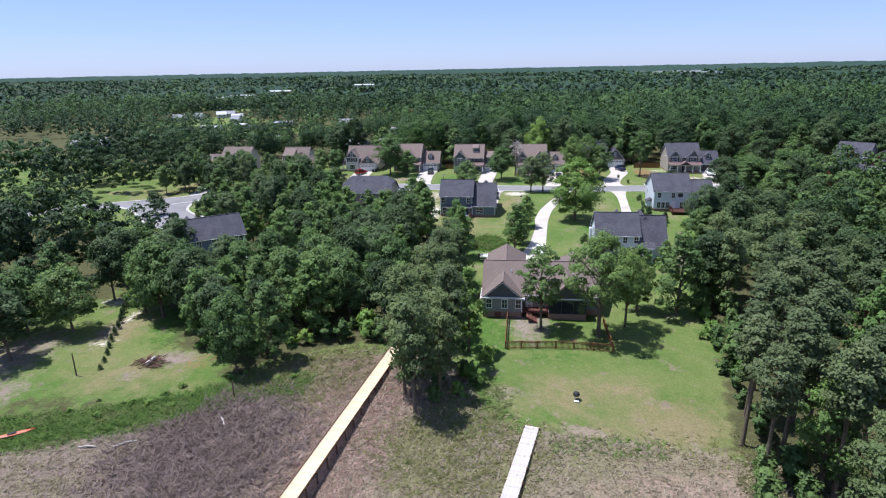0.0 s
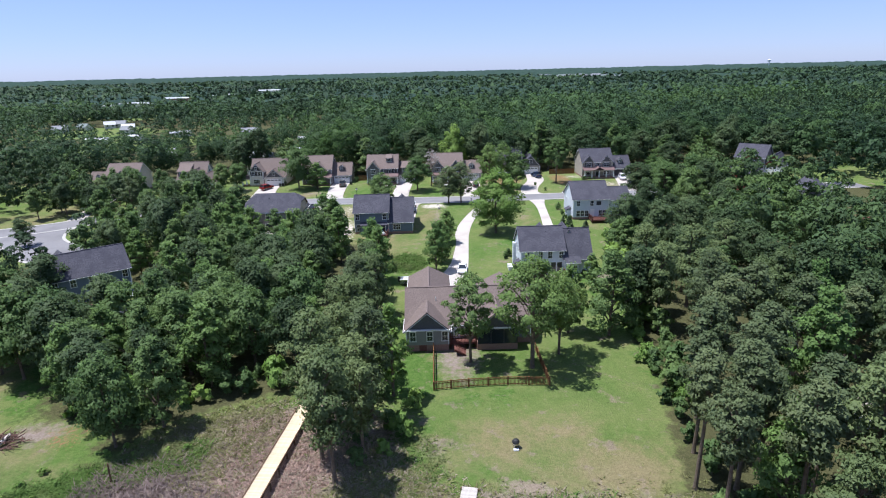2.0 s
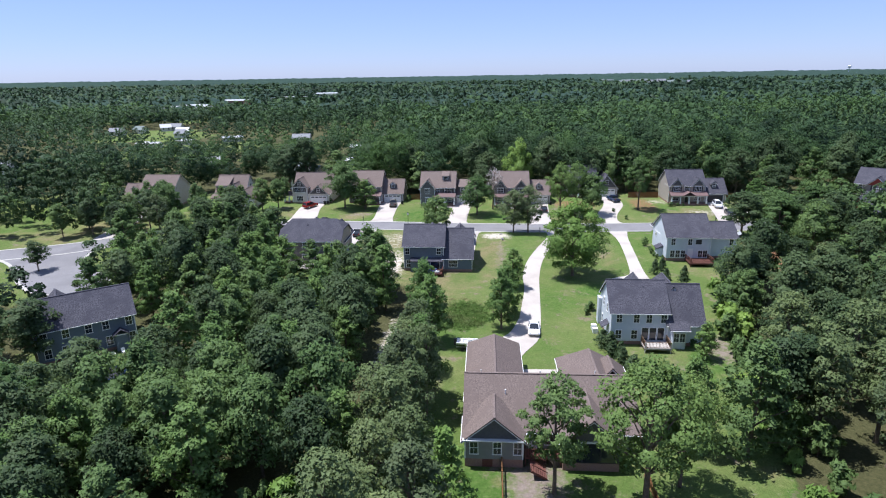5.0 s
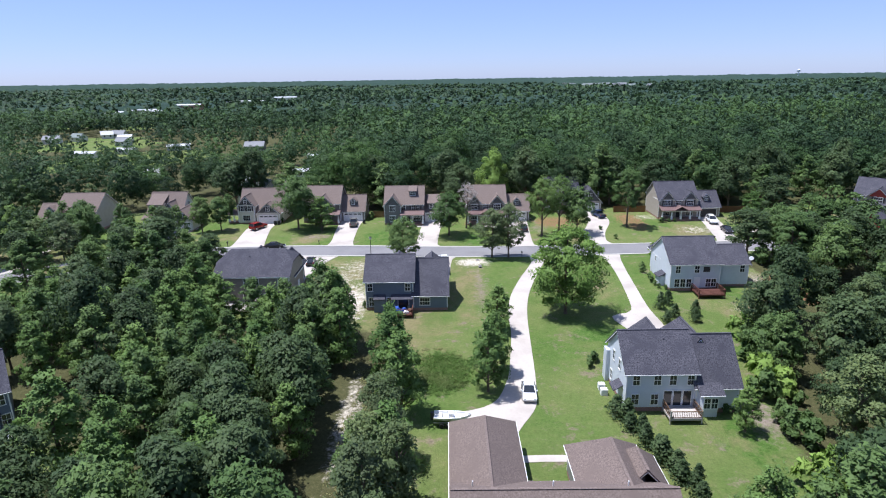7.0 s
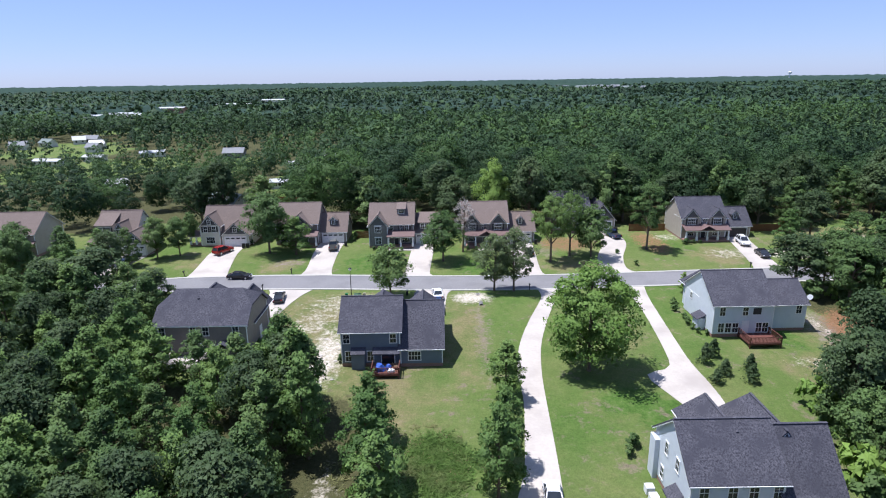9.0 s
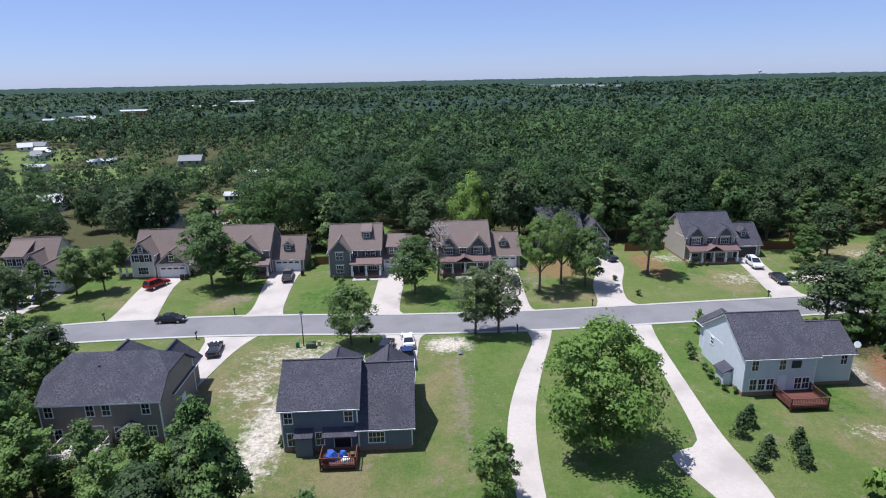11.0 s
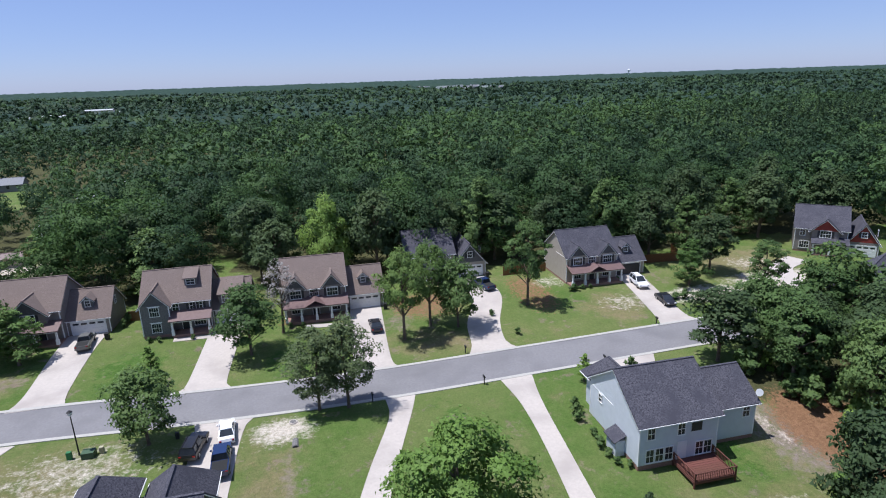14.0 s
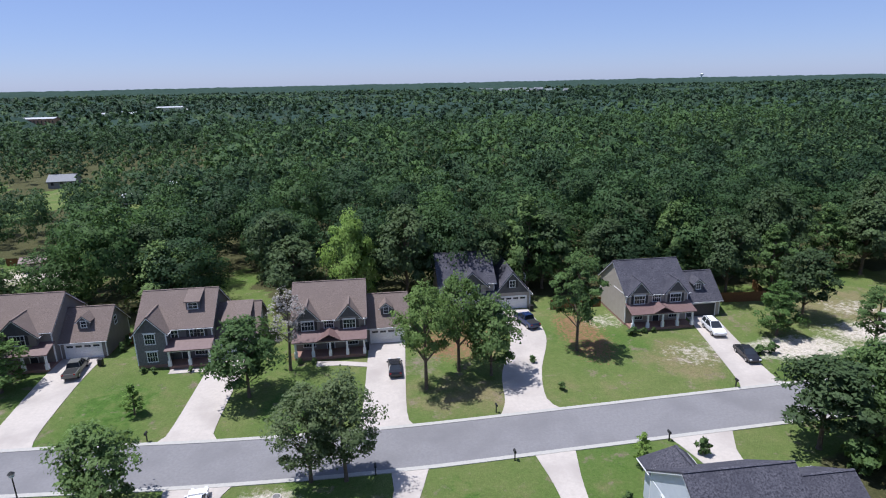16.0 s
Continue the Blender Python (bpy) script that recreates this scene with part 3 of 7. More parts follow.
def window(root, face, x, y, z, w=0.9, h=1.5, shutters=False, panes=2):
    """A sash window, its foot's middle at (x, y, z) on a wall that faces that way."""
    key = ("win", w, h, panes)
    if key not in CACHE:
        f = bmesh.new()
        for a, b in ((-w / 2 - 0.09, -w / 2), (w / 2, w / 2 + 0.09)):
            box(f, a, b, -0.06, 0.0, 0, h)
        box(f, -w / 2 - 0.09, w / 2 + 0.09, -0.07, 0.0, h, h + 0.11)
        box(f, -w / 2 - 0.12, w / 2 + 0.12, -0.09, 0.0, -0.09, 0)
        g = bbox(-w / 2, w / 2, -0.02, -0.0, 0, h)
        s = bmesh.new()
        box(s, -w / 2, w / 2, -0.045, -0.02, h / 2 - 0.03, h / 2 + 0.03)
        for k in range(1, panes):
            u = -w / 2 + w * k / panes
            box(s, u - 0.018, u + 0.018, -0.04, -0.02, 0, h)
        win = new("window")
        win.parent, win.matrix_basis = root, at_face(face, x, y, z)
        objs = [part("frame", f, M["white"], win), part("pane", g, M["glass"], win), part("sash", s, M["white"], win)]
        CACHE[key] = objs
    else:
        win = new("window")
        win.parent, win.matrix_basis = root, at_face(face, x, y, z)
        for o in CACHE[key]:
            share(o.name.split(".")[0], o, win, Matrix())
    if shutters:
        key2 = ("shut", h)
        for s in (-1, 1):
            m = pose(s * (w / 2 + 0.32), 0, 0)
            if key2 not in CACHE:
                bm = bmesh.new()
                box(bm, -0.2, 0.2, -0.045, 0, 0, h)
                for k in range(int(h / 0.12)):
                    box(bm, -0.15, 0.15, -0.055, -0.045, 0.05 + k * 0.12, 0.1 + k * 0.12)
                CACHE[key2] = part("shutter", bm, M["shutter"], win, m=m)
            else:
                share("shutter", CACHE[key2], win, m)
    return win


def door(root, face, x, y, z, w=0.95, h=2.05, material=None, glass=False):
    d = new("door")
    d.parent, d.matrix_basis = root, at_face(face, x, y, z)
    f = bmesh.new()
    for s in (-1, 1):
        box(f, min(s * w / 2, s * (w / 2 + 0.1)), max(s * w / 2, s * (w / 2 + 0.1)), -0.06, 0, 0, h + 0.1)
    box(f, -w / 2, w / 2, -0.06, 0, h, h + 0.1)
    part("frame", f, M["white"], d)
    b = bbox(-w / 2, w / 2, -0.03, 0, 0, h)
    if not glass:
        for sx in (-1, 1):
            for z0, z1 in ((0.15, 0.85), (1.0, 1.85)):
                box(b, sx * w / 4 - w * 0.17, sx * w / 4 + w * 0.17, -0.045, -0.03, z0, z1)
    part("leaf", b, M["glass"] if glass else (material or M["white"]), d)
    return d


def garage_door(root, x, y, z, w=4.9, h=2.2, is_open=False):
    g = new("garage_door")
    g.parent, g.matrix_basis = root, at_face("S", x, y, z)
    f = bmesh.new()
    for s in (-1, 1):
        box(f, min(s * w / 2, s * (w / 2 + 0.16)), max(s * w / 2, s * (w / 2 + 0.16)), -0.06, 0, 0, h + 0.18)
    box(f, -w / 2, w / 2, -0.06, 0, h, h + 0.18)
    part("frame", f, M["white"], g)
    if is_open:
        # a flat black panel stands in for the shaded garage interior
        part("opening", bbox(-w / 2, w / 2, -0.02, 0, 0, h), M["shutter"], g, "open garage doorway, its shade a flat black panel")
        return g
    for k in range(4):
        z0, z1 = k * h / 4, (k + 1) * h / 4 - 0.02
        b = bbox(-w / 2, w / 2, -0.035, 0, z0, z1)
        for j in range(8):
            u = -w / 2 + (j + 0.5) * w / 8
            if k < 3:
                box(b, u - w / 19, u + w / 19, -0.05, -0.035, z0 + 0.1, z1 - 0.1)
        p = part("panel", b, M["garage"], g)
        if k == 3:
            for j in range(4):
                u = -w / 2 + (j + 0.5) * w / 4
                part("pane", bbox(u - w / 11, u + w / 11, -0.045, -0.036, z0 + 0.1, z1 - 0.12), M["glass"], p)
    return g


def gable_roof(root, x0, x1, y0, y1, ze, zr, axis, roof, wall, over=0.35, hip=(0, 0), trim=True, ends=(1, 1), name="roof"):
    """Ridge along axis; hip: for each end, how far the ridge stops short, in parts of the half width."""
    def q(u, v, z):
        return (u, v, z) if axis == "x" else (v, u, z)
    if axis == "y":
        x0, x1, y0, y1 = y0, y1, x0, x1
    ym, half = (y0 + y1) / 2, (y1 - y0) / 2
    k = (zr - ze) / half
    a0, a1 = x0 - over, x1 + over
    b0, b1, zo = y0 - over, y1 + over, ze - over * k
    r0 = x0 + hip[0] * half if hip[0] else a0
    r1 = x1 - hip[1] * half if hip[1] else a1
    sheets = [[q(a0, b0, zo), q(a1, b0, zo), q(r1, ym, zr), q(r0, ym, zr)], [q(a1, b1, zo), q(a0, b1, zo), q(r0, ym, zr), q(r1, ym, zr)]]
    if hip[0]:
        sheets.append([q(a0, b1, zo), q(a0, b0, zo), q(r0, ym, zr)])
    if hip[1]:
        sheets.append([q(a1, b0, zo), q(a1, b1, zo), q(r1, ym, zr)])
    rf = None
    for sheet in sheets:
        bm = bmesh.new()
        slab(bm, sheet, 0.17)
        o = part(name, bm, roof, root)
        rf = rf or o
    bm = bmesh.new()
    beam(bm, q(r0, ym, zr + 0.005), q(r1, ym, zr + 0.005), 0.28, 0.03)
    part("ridge_cap", bm, roof, rf)
    for i, (x, s) in enumerate(((x0, -1), (x1, 1))):
        if hip[i]:
            continue
        if ends[i]:
            bm = bmesh.new()
            tri = [q(x, y0, ze - 0.02), q(x, y1, ze - 0.02), q(x, ym, zr - 0.12)]
            tri2 = [q(x - s * 0.2, y0, ze - 0.02), q(x - s * 0.2, y1, ze - 0.02), q(x - s * 0.2, ym, zr - 0.12)]
            v = [bm.verts.new(p) for p in tri + tri2]
            for f in ((0, 1, 2), (5, 4, 3), (0, 3, 4, 1), (1, 4, 5, 2), (2, 5, 3, 0)):
                bm.faces.new([v[j] for j in f])
            part("gable", bm, wall, root)
        if trim:
            u = x + s * (over - 0.04)
            for b in (b0, b1):
                bm = bmesh.new()
                beam(bm, q(u, b, zo - 0.22), q(u, ym, zr - 0.22), 0.04, 0.14)
                part("bargeboard", bm, M["white"], rf)
    if trim:
        for b, s in ((b0, -1), (b1, 1)):
            bm = bmesh.new()
            beam(bm, q(a0, b + s * 0.05, zo - 0.11), q(a1, b + s * 0.05, zo - 0.11), 0.07, 0.09)
            part("gutter", bm, M["white"], rf)
    return rf


def volume(root, x0, x1, y0, y1, zb, ze, zr, axis, wall, roof, hip=(0, 0), base=0.5, gable=None, base_mat=None, **kw):
    part("foundation", bbox(x0 + 0.02, x1 - 0.02, y0 + 0.02, y1 - 0.02, zb - 1.5, zb + base), base_mat or M["brick"], root)
    part("wall", bbox(x0, x1, y0, y1, zb + base, ze), wall, root)
    for x, y in ((x0, y0), (x1, y0), (x0, y1), (x1, y1)):
        bm = bmesh.new()
        sx, sy = (1 if x == x0 else -1), (1 if y == y0 else -1)
        box(bm, min(x - sx * 0.02, x + sx * 0.12), max(x - sx * 0.02, x + sx * 0.12), min(y - sy * 0.02, y + sy * 0.12), max(y - sy * 0.02, y + sy * 0.12), zb + base, ze - 0.05)
        part("corner_board", bm, M["white"], root)
    return gable_roof(root, x0, x1, y0, y1, ze, zr, axis, roof, gable or wall, hip=hip, **kw)


def house(label, x, y, yaw=0):
    h = new("house")
    h.matrix_basis = pose(x, y, 0, 0, 0, yaw)
    return tagged(h, label, "house")


def dormer(root, x, y, z, w, roof, wall, depth=2.6):
    """A small gabled dormer with a window; its front face at y."""
    d = new("dormer")
    d.parent, d.matrix_basis = root, pose(x, y, z)
    part("wall", bbox(-w / 2, w / 2, 0, depth, 0, 1.35), wall, d)
    gable_roof_into(d, w, depth, roof, wall)
    window(d, "S", 0, -0.003, 0.25, 0.7 if w < 1.8 else 0.9, 0.95)
    return d


def gable_roof_into(d, w, depth, roof, wall):
    bm = bmesh.new()
    o = 0.22
    zr = 1.35 + w * 0.45
    k = (zr - 1.35) / (w / 2)
    for s in (-1, 1):
        slab(bm, [(s * (w / 2 + o), -o, 1.35 - o * k), (s * (w / 2 + o), depth, 1.35 - o * k), (0, depth, zr), (0, -o, zr)], 0.12)
    part("roof", bm, roof, d)
    bm = bmesh.new()
    v = [bm.verts.new(p) for p in ((-w / 2, 0, 1.34), (w / 2, 0, 1.34), (0, 0, zr - 0.1), (-w / 2, 0.15, 1.34), (w / 2, 0.15, 1.34), (0, 0.15, zr - 0.1))]
    for f in ((0, 1, 2), (5, 4, 3), (0, 3, 4, 1), (1, 4, 5, 2), (2, 5, 3, 0)):
        bm.faces.new([v[j] for j in f])
    part("gable", bm, wall, d)
    bm = bmesh.new()
    for s in (-1, 1):
        beam(bm, (s * (w / 2 + o), -o + 0.03, 1.35 - o * k - 0.16), (0, -o + 0.03, zr - 0.16), 0.05, 0.16)
    part("bargeboard", bm, M["white"], d)


def porch(root, x0, x1, y0, y1, zb, ztop, roof, posts=4, floor_mat=None):
    """A lean-to porch on columns, open to the front at y0."""
    p = new("porch")
    p.parent, p.matrix_basis = root, Matrix()
    part("floor", bbox(x0, x1, y0, y1 - 0.01, zb - 1, zb + 0.35), floor_mat or M["brick"], p)
    bm = bmesh.new()
    slab(bm, [(x0 - 0.3, y0 - 0.35, ztop - 0.65), (x1 + 0.3, y0 - 0.35, ztop - 0.65), (x1 + 0.3, y1, ztop + 0.25), (x0 - 0.3, y1, ztop + 0.25)], 0.15)
    part("roof", bm, roof, p)
    part("beam", bbox(x0, x1, y0, y0 + 0.25, ztop - 1.05, ztop - 0.72), M["white"], p)
    for k in range(posts):
        x = x0 + 0.15 + (x1 - x0 - 0.3) * k / (posts - 1)
        bm = bmesh.new()
        box(bm, x - 0.13, x + 0.13, y0 + 0.0, y0 + 0.26, zb + 1.2, ztop - 1.05)
        box(bm, x - 0.22, x + 0.22, y0 - 0.08, y0 + 0.34, zb + 0.35, zb + 1.2)
        part("column", bm, M["white"], p)
    return p


def deck(label, x0, x1, y0, y1, ztop, material, steps=None, rails=None):
    """A timber deck with railings on three sides."""
    d = tagged(new("deck"), label, "deck")
    d.matrix_basis = pose((x0 + x1) / 2, (y0 + y1) / 2, terrain((x0 + x1) / 2, y0))
    w, l, z = x1 - x0, y1 - y0, ztop - d.location.z
    n = int(l / 0.3)
    first = None
    for k in range(n):
        y = -l / 2 + (k + 0.5) * l / n
        m = pose(0, y, z)
        if first is None:
            first = part("board", bbox(-w / 2, w / 2, -l / n / 2 + 0.012, l / n / 2 - 0.012, -0.04, 0), material, d, m=m)
        else:
            share("board", first, d, m)
    part("joist", bbox(-w / 2, w / 2, -l / 2, l / 2, -0.25, -0.05), material, d, m=pose(0, 0, z))
    for sx in (-1, 1):
        for yy in (-l / 2 + 0.1, l / 2 - 0.1):
            part("post", bbox(sx * (w / 2 - 0.07) - 0.07, sx * (w / 2 - 0.07) + 0.07, yy - 0.07, yy + 0.07, -0.6, z + 1.0), material, d)
    runs = [((-w / 2 + 0.07, -l / 2 + 0.07), (w / 2 - 0.07, -l / 2 + 0.07)), ((-w / 2 + 0.07, -l / 2 + 0.07), (-w / 2 + 0.07, l / 2)), ((w / 2 - 0.07, -l / 2 + 0.07), (w / 2 - 0.07, l / 2))]
    for (ax, ay), (bx, by) in runs:
        bm = bmesh.new()
        beam(bm, (ax, ay, z + 0.95), (bx, by, z + 0.95), 0.1, 0.06)
        ln = math.hypot(bx - ax, by - ay)
        rail = part("railing", bm, rails or material, d)
        bm = bmesh.new()
        beam(bm, (ax, ay, z + 0.12), (bx, by, z + 0.12), 0.08, 0.06)
        part("bottom_rail", bm, rails or material, rail)
        baluster = None
        for k in range(int(ln / 0.2)):
            t = (k + 0.5) / int(ln / 0.2)
            m = pose(ax + (bx - ax) * t, ay + (by - ay) * t, z + 0.12)
            if baluster is None:
                baluster = part("baluster", bbox(-0.022, 0.022, -0.022, 0.022, 0, 0.83), rails or material, rail, m=m)
            else:
                share("baluster", baluster, rail, m)
    if steps:
        sx, sy, dirx, diry = steps
        for k in range(4):
            a, b = sx + dirx * 0.3 * k, sy + diry * 0.3 * k
            part("step", bbox(a - 0.55, a + 0.55, b - 0.17, b + 0.17, z - 0.2 * (k + 1) - 0.05, z - 0.2 * (k + 1)), material, d)
    return d


def main_house():
    zb = -2.1
    h = house("grey-green ranch house with brown shingle roof, gables and brick base", 0, 0)
    S, R = M["siding_grey"], M["roof_brown"]
    volume(h, 1.6, 20.2, -22.4, -11.2, zb, 1.5, 5.2, "x", S, R, base=0.9)
    volume(h, 1.5, 7.8, -24.3, -20.0, zb, 1.5, 4.2, "y", S, R, base=1.0, gable=M["siding_dark"], ends=(1, 0))
    volume(h, 1.5, 8.3, -16.2, -1.0, zb, 1.5, 4.3, "y", S, R, hip=(0, 0.95), base=0.5, ends=(0, 0))
    volume(h, 13.6, 20.4, -16.2, -5.4, zb, 1.5, 4.4, "y", S, R, hip=(0, 0.9), base=0.5, ends=(0, 0))
    volume(h, 17.0, 21.6, -12.5, -7.2, zb, 1.5, 3.9, "y", S, R, hip=(0, 0.9), base=0.5, ends=(0, 0))
    # the white apron roof under the gable
    part("trim", bbox(1.3, 8.0, -24.75, -24.3, 1.3, 1.42), M["white"], h)
    for x in (2.5, 5.0, 7.2):
        window(h, "S", x, -24.305, -0.45, 0.8, 1.45)
    part("crawl_door", bbox(3.4, 4.5, -24.36, -24.3, -2.05, -1.15), M["deck_red"], h, "brown crawl-space door")
    window(h, "W", 1.49, -8, -0.3)
    window(h, "W", 1.49, -18, -0.3)
    door(h, "S", 9.0, -22.405, -1.0, 0.9, 2.0)
    window(h, "S", 10.8, -22.405, -0.4, 1.0, 1.4)
    # screened porch
    p = new("porch")
    p.parent, p.matrix_basis = h, Matrix()
    part("floor", bbox(12.0, 17.9, -24.5, -22.41, zb - 0.5, zb + 0.95), M["brick"], p)
    for x in (12.1, 14.0, 15.9, 17.8):
        part("post", bbox(x - 0.09, x + 0.09, -24.5, -24.32, zb + 0.95, 1.35), M["shutter"], p)
    part("screen", bbox(12.05, 17.85, -24.42, -24.38, zb + 0.95, 1.35), M["glass"], p, "dark insect screen")
    part("beam", bbox(11.9, 18.0, -24.52, -24.3, 1.25, 1.48), M["white"], p)
    gable_roof(p, 11.9, 18.0, -24.4, -18, 1.5, 4.2, "y", R, M["siding_dark"], ends=(1, 0))
    for x, y in ((3.2, -15), (6.0, -19.0), (10.2, -15.4), (16.5, -16)):
        bm = bmesh.new()
        z = 5.2 - abs(y + 16.8) * 0.66
        tube(bm, [(x, y, z - 0.3), (x, y, z + 0.55)], [0.07, 0.07], 8)
        part("vent_pipe", bm, M["white"], h)
    deck("red-stained timber deck with stairs behind the house", 8.0, 11.9, -24.0, -22.45, -0.95, M["deck_red"])
    d = tagged(new("stairs"), "red-stained timber garden stairs with railings", "stairs")
    d.matrix_basis = pose(9.2, -25.2, -2.1)
    for k in range(6):
        part("step", bbox(-0.7 + k * 0.28, -0.42 + k * 0.28, -1.0, 0.9, 1.0 - k * 0.18, 1.05 - k * 0.18), M["deck_red"], d)
    for y in (-1.0, 0.9):
        bm = bmesh.new()
        beam(bm, (-0.7, y, 1.9), (1.0, y, 0.95), 0.08, 0.08)
        beam(bm, (-0.7, y, 1.0), (1.0, y, 0.05), 0.06, 0.25)
        rail = part("railing", bm, M["deck_red"], d)
        for k in range(8):
            x = -0.65 + k * 0.23
            z = 1.0 - (x + 0.7) * 0.56
            part("baluster", bbox(x - 0.02, x + 0.02, y - 0.02, y + 0.02, z, z + 0.9), M["deck_red"], rail)


def blue_house():
    zb = -1.15
    h = house("slate-blue two-storey house with charcoal shingle roof", 0, 0)
    S, R = M["siding_blue"], M["roof_grey"]
    volume(h, -13.4, -5.0, 38.2, 47.5, zb, 4.5, 7.9, "x", S, R)
    volume(h, -5.0, 1.0, 37.9, 49.0, zb, 2.0, 6.9, "x", S, R)
    gable_roof(h, -10.6, -5.6, 43, 50.5, 4.5, 6.9, "y", R, S, hip=(0, 0.9), ends=(0, 0))
    gable_roof(h, -4.8, 0.9, 44, 51.0, 3.6, 6.7, "y", R, S, hip=(0, 0.9), ends=(0, 0))
    part("wall", bbox(-4.7, 0.8, 46.0, 50.6, zb, 3.6), S, h)
    part("wall", bbox(-10.4, -5.8, 46.5, 50.2, zb, 4.5), S, h)
    for x in (-12.6, -6.0):
        window(h, "S", x, 38.19, 2.5, 0.85, 1.3)
    for x in (-12.4, -9.3):
        window(h, "S", x, 38.19, -0.3, 0.85, 1.5)
    window(h, "S", -3.0, 37.89, -0.1, 1.7, 1.3, panes=4)
    door(h, "S", -6.8, 38.19, -0.75, 1.8, 2.05, glass=True)
    for x0, x1 in ((-12.0, -9.9), (-8.9, -5.05)):
        bm = bmesh.new()
        slab(bm, [(x0, 37.0, 1.3), (x1, 37.0, 1.3), (x1, 38.2, 1.85), (x0, 38.2, 1.85)], 0.12)
        part("awning", bm, R, h)
    part("bay", bbox(-11.9, -10.0, 37.2, 38.19, zb, 1.35), S, h)
    window(h, "W", -13.41, 41, 2.4)
    window(h, "W", -13.41, 45, -0.2)
    deck("red-brown timber deck crowded with covered furniture", -8.9, -5.0, 34.6, 37.0, -0.6, M["deck_red"])


def pale_house():
    zb = -0.75
    h = house("pale blue two-storey house with charcoal shingle roof", 0, 0)
    S, R = M["siding_pale"], M["roof_grey"]
    volume(h, 42.6, 51.8, 45.2, 56.0, zb, 4.7, 8.4, "x", S, R)
    volume(h, 51.8, 57.9, 47.0, 55.0, zb, 4.0, 6.6, "x", S, R)
    gable_roof(h, 43.0, 47.4, 51, 58.6, 4.2, 6.4, "y", R, S, hip=(0, 0.8), ends=(0, 0))
    part("wall", bbox(43.2, 47.2, 55.9, 58.2, zb, 4.2), S, h)
    for x in (43.9, 47.4):
        window(h, "S", x, 45.19, 2.75, 0.8, 1.3)
    part("vent", bbox(48.6, 49.8, 45.14, 45.2, 2.9, 3.9), M["shutter"], h, "dark upper window")
    for x in (43.9, 45.0, 46.1):
        window(h, "S", x, 45.19, 0.0, 0.85, 1.5)
    door(h, "S", 47.6, 45.19, -0.25, 0.9, 2.05)
    for x in (49.7, 50.7):
        window(h, "S", x, 45.19, 0.0, 0.85, 1.5)
    window(h, "S", 56.7, 46.99, 2.2, 0.8, 1.4)
    # side porch on the west gable
    bm = bmesh.new()
    slab(bm, [(41.2, 47.6, 1.2), (41.2, 50.0, 1.2), (42.6, 50.0, 1.9), (42.6, 47.6, 1.9)], 0.12)
    part("awning", bm, R, h)
    part("bay", bbox(41.5, 42.6, 47.8, 49.8, zb, 1.2), S, h)
    window(h, "W", 42.59, 53.5, 2.6, 0.7, 0.9)
    bm = bmesh.new()
    tube(bm, [(58.3, 47.4, 3.2), (58.3, 47.4, 4.6)], [0.03, 0.03])
    tube(bm, [(58.25, 47.35, 4.75), (58.1, 46.95, 4.9)], [0.12, 0.42], 14)
    part("satellite_dish", bm, M["white"], h)
    deck("red-brown timber deck with railings behind the house", 46.6, 51.4, 41.4, 45.2, -0.2, M["deck_red"], )


